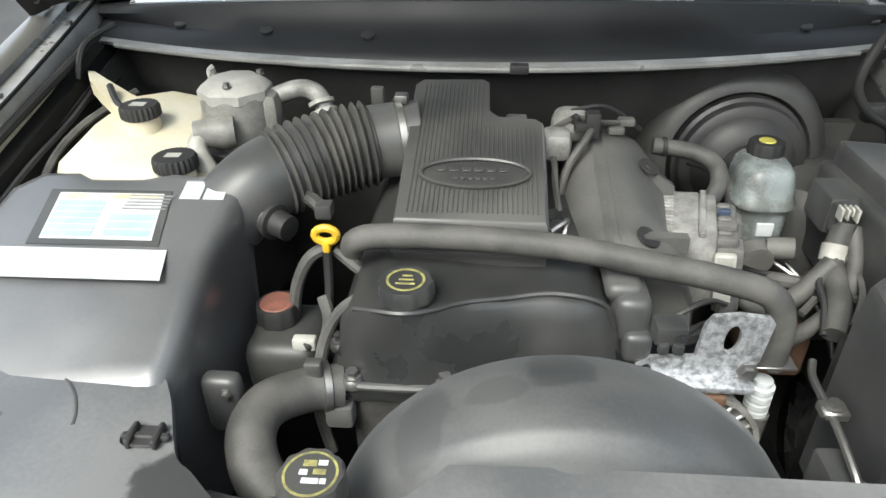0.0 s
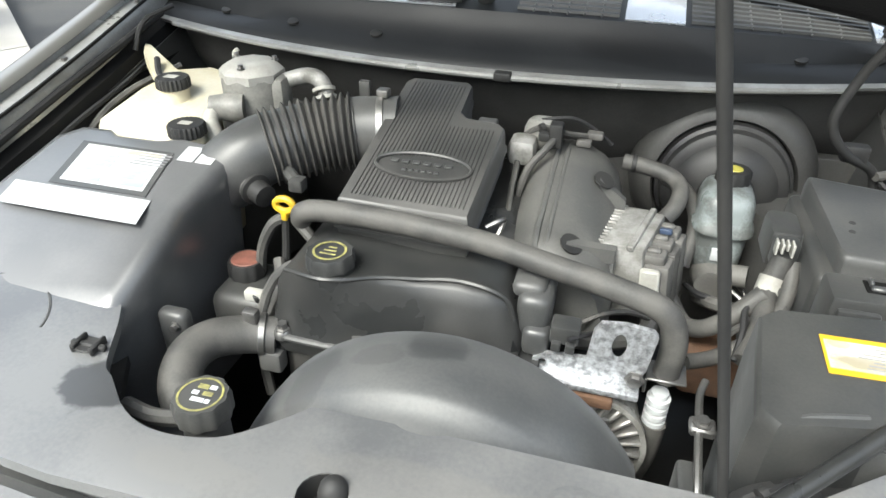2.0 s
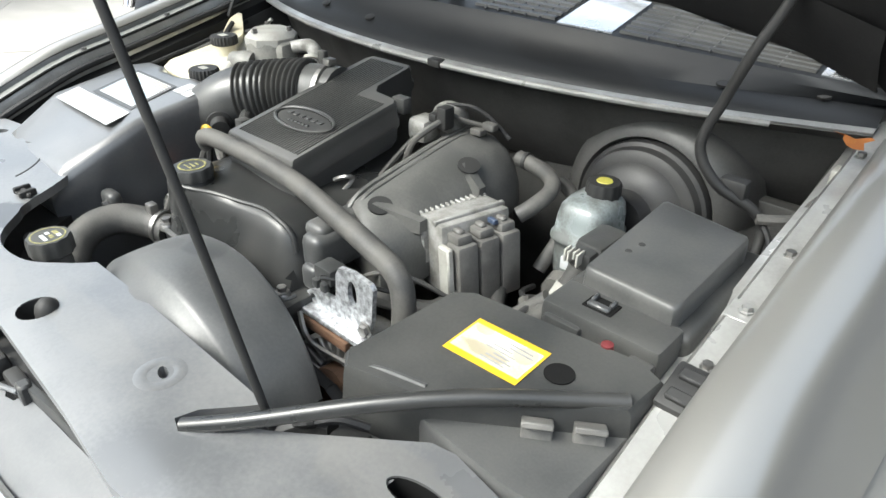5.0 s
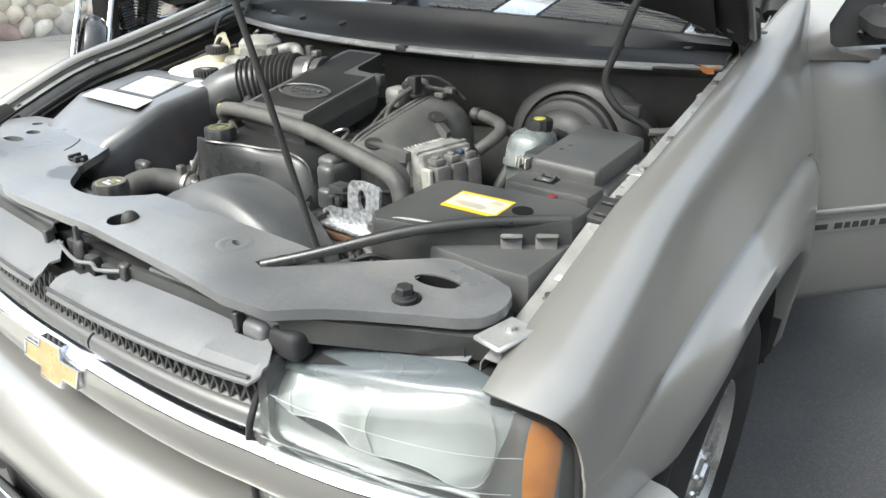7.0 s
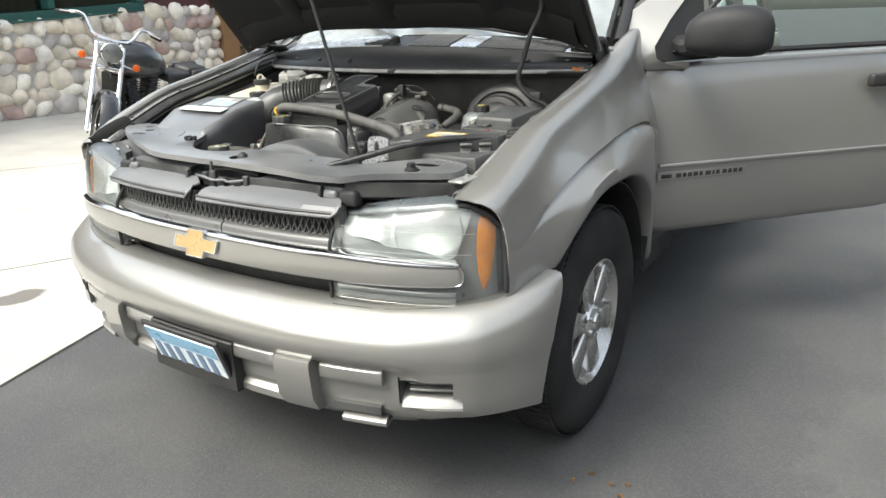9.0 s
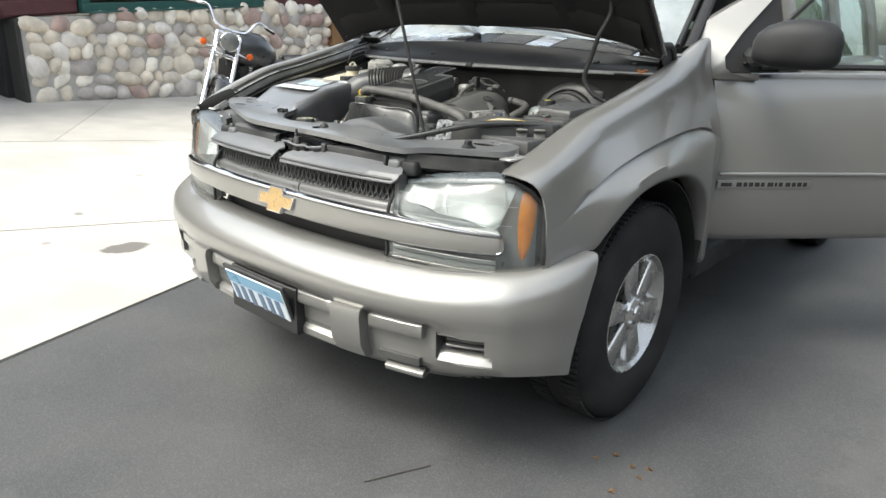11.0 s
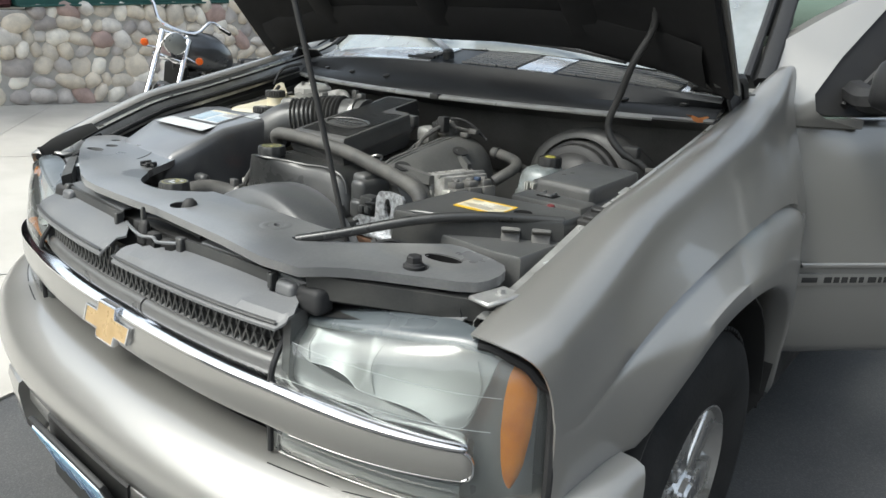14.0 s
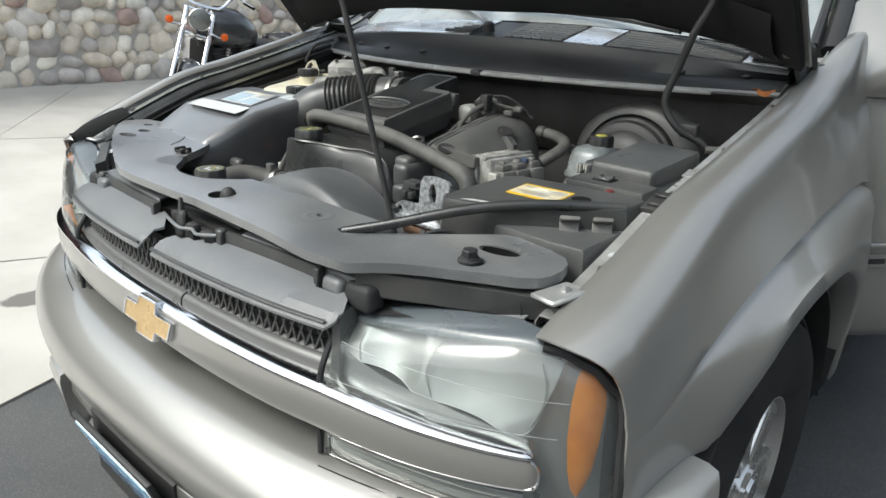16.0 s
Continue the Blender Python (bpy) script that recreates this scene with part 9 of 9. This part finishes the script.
    part("wheelhouse_pipe", tube(B(), [(0.665, 1.06, 0.98), (0.69, 1.0, 1.0), (0.70, 0.94, 0.96)], 0.010, 8), M_HOSE, suv)
    t = rbox(B(), (0.715, 1.16, 1.085), (0.735, 1.19, 1.11), 0.003)
    part("white_clip", t, M_OFFWHITE, suv)


build_right_side()


def build_leaf(name, at, size, seed, label, mat=M_LEAF):
    rng = random.Random(seed)
    n = 14
    pts = []
    for i in range(n):
        a = 2 * math.pi * i / n
        r = size * (0.62 + 0.38 * math.cos(3 * a) ** 2) * rng.uniform(0.75, 1.1)
        pts.append(Vector((r * math.cos(a), r * 0.75 * math.sin(a), size * 0.25 * math.sin(2 * a + seed))))
    bm = B()
    c = bm.verts.new((0, 0, size * 0.08))
    vs = [bm.verts.new(p) for p in pts]
    for a, b in zip(vs, vs[1:] + vs[:1]):
        bm.faces.new((c, a, b))
    bmesh.ops.solidify(bm, geom=bm.faces[:], thickness=0.0012)
    low = min(v.co.z for v in bm.verts)
    bmesh.ops.translate(bm, vec=Vector(at) + Vector((0, 0, -low)), verts=bm.verts)
    lf = part(name, bm, mat)
    tagged(lf, label, "leaf", "fallen leaves")


build_leaf("leaf", (0.735, 1.14, 1.158), 0.028, 1, "curled orange dry leaf on the cowl edge")
for _i in range(7):
    _r = random.Random(20 + _i)
    build_leaf("leaf", (1.03 + _r.uniform(-0.10, 0.10), 0.60 + _r.uniform(-0.12, 0.12), 0.001), 0.014, 30 + _i, "small brown dry leaf on the asphalt", M_LEAFDULL)
_tw = tagged(part("twig", tube(B(), [(0.52, 0.06, 0.004), (0.56, 0.15, 0.004), (0.61, 0.255, 0.004)], 0.0022, 5), M_BARK), "thin brown twig lying on the asphalt", "twig")


# ---- the motorcycle by the wall ----
def build_motorcycle():
    mc = tagged(thing("motorcycle", (-4.5, 2.7, apron(-4.5, 2.7))), "black cruiser motorcycle with chrome forks, leaning on its stand", "motorcycle")

    GROUND = apron(-4.4, 2.45) - 0.004

    def stand(turn, lean, at):
        back = Vector((math.cos(turn), math.sin(turn), 0))
        side = back.cross(Vector((0, 0, 1)))
        return Matrix(((side.x, back.x, 0, at[0]), (side.y, back.y, 0, at[1]), (0, 0, 1, GROUND), (0, 0, 0, 1))) @ Matrix.Rotation(lean, 4, "Y") @ Matrix.Scale(0.96, 4)

    fore = stand(2.70, 0.335, (-4.27, 2.365))
    aft = stand(1.72, 0.22, (0, 0))
    neck = Vector((0, 0.42, 0.9))
    aft = Matrix.Translation(((fore @ neck).x - (aft @ neck).x, (fore @ neck).y - (aft @ neck).y, 0)) @ aft

    def front_part(name, bm, mat, parent, label=""):
        bmesh.ops.transform(bm, matrix=fore, verts=bm.verts)
        return part(name, bm, mat, parent, label)

    def body_part(name, bm, mat, parent, label=""):
        bmesh.ops.transform(bm, matrix=aft, verts=bm.verts)
        return part(name, bm, mat, parent, label)

    def wheel(y, r, w, put_part):
        m = aim((0, y, r), (1, 0, 0))
        t = B()
        rows = []
        for i in range(36):
            a = 2 * math.pi * i / 36
            rows.append([m @ Vector(((r - w * 0.5 + w * 0.5 * math.cos(b)) * math.cos(a), (r - w * 0.5 + w * 0.5 * math.cos(b)) * math.sin(a), w * 0.5 * math.sin(b))) for b in [2 * math.pi * j / 10 for j in range(10)]])
        loft(t, rows + [rows[0]], close=True)
        bmesh.ops.remove_doubles(t, verts=t.verts, dist=1e-5)
        wh = put_part("wheel", t, M_TYRE, mc)
        put_part("rim", lathe(B(), [(r - w, -0.03), (r - w * 0.85, -0.035), (r - w * 0.85, 0.035), (r - w, 0.03)], 36, m), M_CHROME, wh)
        put_part("hub", lathe(B(), [(0.001, -0.06), (0.04, -0.06), (0.04, 0.06), (0.001, 0.06)], 16, m), M_CHROME, wh)
        for i in range(20):
            a = 2 * math.pi * i / 20
            put_part("spoke", tube(B(), [m @ Vector((0.035 * math.cos(a), 0.035 * math.sin(a), 0.03 * (-1) ** i)), m @ Vector(((r - w) * math.cos(a + 0.3), (r - w) * math.sin(a + 0.3), 0))], 0.0025, 4, 1), M_CHROME, wh)
    wheel(0.0, 0.335, 0.11, front_part)
    wheel(1.62, 0.320, 0.15, body_part)
    for s in (-1, 1):
        f = front_part("fork_leg", tube(B(), [(s * 0.115, -0.01, 0.30), (s * 0.115, 0.14, 0.62)], 0.028, 12, 1), M_CHROME, mc, "chrome lower fork leg")
        front_part("fork_tube", tube(B(), [(s * 0.115, 0.14, 0.60), (s * 0.115, 0.40, 1.10)], 0.022, 12, 1), M_CHROME, f)
        front_part("indicator", lathe(B(), [(0.001, -0.03), (0.028, -0.022), (0.034, 0.0), (0.028, 0.02), (0.001, 0.026)], 18, aim((s * 0.235, 0.26, 0.955), (0, -1, 0))), M_INDICATOR, mc, "orange indicator lamp")
        front_part("indicator_stalk", tube(B(), [(s * 0.12, 0.30, 0.95), (s * 0.21, 0.28, 0.93)], 0.009, 6, 1), M_CHROME, mc)
        front_part("grip", tube(B(), [(s * 0.36, 0.60, 1.31), (s * 0.47, 0.66, 1.29)], 0.019, 8, 1), M_RUBBER, mc)
        front_part("brake_lever", tube(B(), [(s * 0.33, 0.55, 1.32), (s * 0.45, 0.57, 1.30)], 0.006, 6, 1), M_CHROME, mc)
    front_part("handlebar", tube(B(), [(-0.38, 0.61, 1.31), (-0.26, 0.52, 1.32), (-0.14, 0.45, 1.17), (0.14, 0.45, 1.17), (0.26, 0.52, 1.32), (0.38, 0.61, 1.31)], 0.014, 8), M_CHROME, mc)
    front_part("triple_clamp", rbox(B(), (-0.15, 0.33, 0.86), (0.15, 0.42, 0.91), 0.015, 2), M_CHROME, mc)
    front_part("top_clamp", rbox(B(), (-0.15, 0.40, 1.08), (0.15, 0.49, 1.12), 0.015, 2), M_CHROME, mc)
    hl = front_part("headlamp", lathe(B(), [(0.001, 0.10), (0.05, 0.09), (0.085, 0.04), (0.092, -0.02), (0.096, -0.03), (0.090, -0.035)], 28, aim((0, 0.24, 1.035), (0, 1, 0.08))), M_CHROME, mc, "chrome headlamp")
    front_part("lamp_glass", lathe(B(), [(0.001, 0.044), (0.05, 0.040), (0.089, 0.026)], 28, aim((0, 0.225, 1.033), (0, -1, -0.08))), M_LAMPGREY, hl, "grey headlamp glass")
    fen = [[(0.075 * math.sin(b), 0.375 * math.cos(a) * 1.0, 0.335 + 0.375 * math.sin(a) - 0.05 * (1 - math.cos(b))) for b in (-1.3, -0.7, 0, 0.7, 1.3)] for a in [math.radians(q) for q in range(-10, 171, 15)]]
    front_part("front_fender", thicken(loft(B(), fen), 0.004), M_BIKEBLACK, mc)
    fen = [[(0.10 * math.sin(b), 1.62 + 0.37 * math.cos(a), 0.32 + 0.37 * math.sin(a) - 0.06 * (1 - math.cos(b))) for b in (-1.3, -0.7, 0, 0.7, 1.3)] for a in [math.radians(q) for q in range(-5, 151, 15)]]
    body_part("rear_fender", thicken(loft(B(), fen), 0.004), M_BIKEBLACK, mc)
    rows = []
    for y, w, z0, z1 in ((0.50, 0.06, 0.86, 1.02), (0.56, 0.15, 0.80, 1.09), (0.70, 0.205, 0.74, 1.11), (0.88, 0.20, 0.73, 1.08), (1.04, 0.14, 0.74, 0.98), (1.12, 0.06, 0.76, 0.90)):
        rows.append([(w * math.cos(a), y, (z0 + z1) / 2 + (z1 - z0) / 2 * math.sin(a)) for a in [2 * math.pi * i / 16 for i in range(16)]])
    body_part("fuel_tank", loft(B(), rows, close=True, ends=True), M_BIKEGREY, mc, "dark grey fuel tank")
    body_part("tank_cap", lathe(B(), [(0.001, 0), (0.03, 0), (0.028, 0.02), (0.001, 0.024)], 16, Matrix.Translation((0, 0.70, 1.085))), M_CHROME, mc)
    t = rbox(B(), (-0.15, 1.08, 0.68), (0.15, 1.42, 0.77), 0.05, 3)
    rbox(t, (-0.12, 1.40, 0.72), (0.12, 1.68, 0.81), 0.04, 3)
    body_part("seat", t, M_LEATHER, mc, "black leather seat")
    t = rbox(B(), (-0.20, 1.40, 0.55), (-0.13, 1.80, 0.80), 0.04, 3)
    body_part("saddlebag", t, M_LEATHER, mc)
    t = rbox(B(), (0.13, 1.40, 0.55), (0.20, 1.80, 0.80), 0.04, 3)
    body_part("saddlebag", t, M_LEATHER, mc)
    eng = rbox(B(), (-0.13, 0.62, 0.25), (0.13, 1.10, 0.52), 0.05, 3)
    body_part("crankcase", eng, M_BIKEBLACK, mc)
    for y, lean in ((0.70, -0.18), (0.92, 0.18)):
        m = Matrix.Translation((0, y, 0.50)) @ Matrix.Rotation(-lean, 4, "X")
        cyl = body_part("cylinder", rbox(B(), (-0.07, -0.06, 0), (0.07, 0.06, 0.26), 0.02, 2, m=m), M_BIKEBLACK, mc, "finned black cylinder")
        for i in range(9):
            body_part("fin", rbox(B(), (-0.09, -0.075, i * 0.026), (0.09, 0.075, i * 0.026 + 0.010), 0.006, 1, m=m), M_BIKEBLACK, cyl)
    body_part("air_cleaner", lathe(B(), [(0.001, 0), (0.09, 0), (0.095, 0.02), (0.085, 0.05), (0.001, 0.055)], 24, aim((-0.12, 0.82, 0.70), (-1, 0, 0))), M_CHROME, mc)
    body_part("frame_tube", tube(B(), [(0, 0.44, 1.0), (0, 0.50, 0.70), (0, 0.58, 0.30), (0, 1.10, 0.24), (0, 1.40, 0.40)], 0.02, 8), M_BIKEBLACK, mc)
    body_part("radiator", rbox(B(), (-0.13, 0.47, 0.42), (0.13, 0.53, 0.80), 0.015, 2), M_BLACK, mc)
    for z in (0.33, 0.45):
        body_part("exhaust", tube(B(), [(-0.12, 0.66, 0.62), (-0.17, 0.60, 0.45), (-0.18, 0.80, z), (-0.19, 1.3, z), (-0.19, 1.95, z + 0.04)], lambda q: 0.022 + 0.02 * min(1, max(0, q * 2 - 0.8)), 10), M_CHROME, mc)
    body_part("kickstand", tube(B(), [(0.12, 0.85, 0.26), (0.24, 0.80, 0.055)], 0.012, 6, 1), M_DARK, mc)
    body_part("tail_lamp", rbox(B(), (-0.05, 1.94, 0.60), (0.05, 2.0, 0.66), 0.015, 2), M_RED, mc)


build_motorcycle()
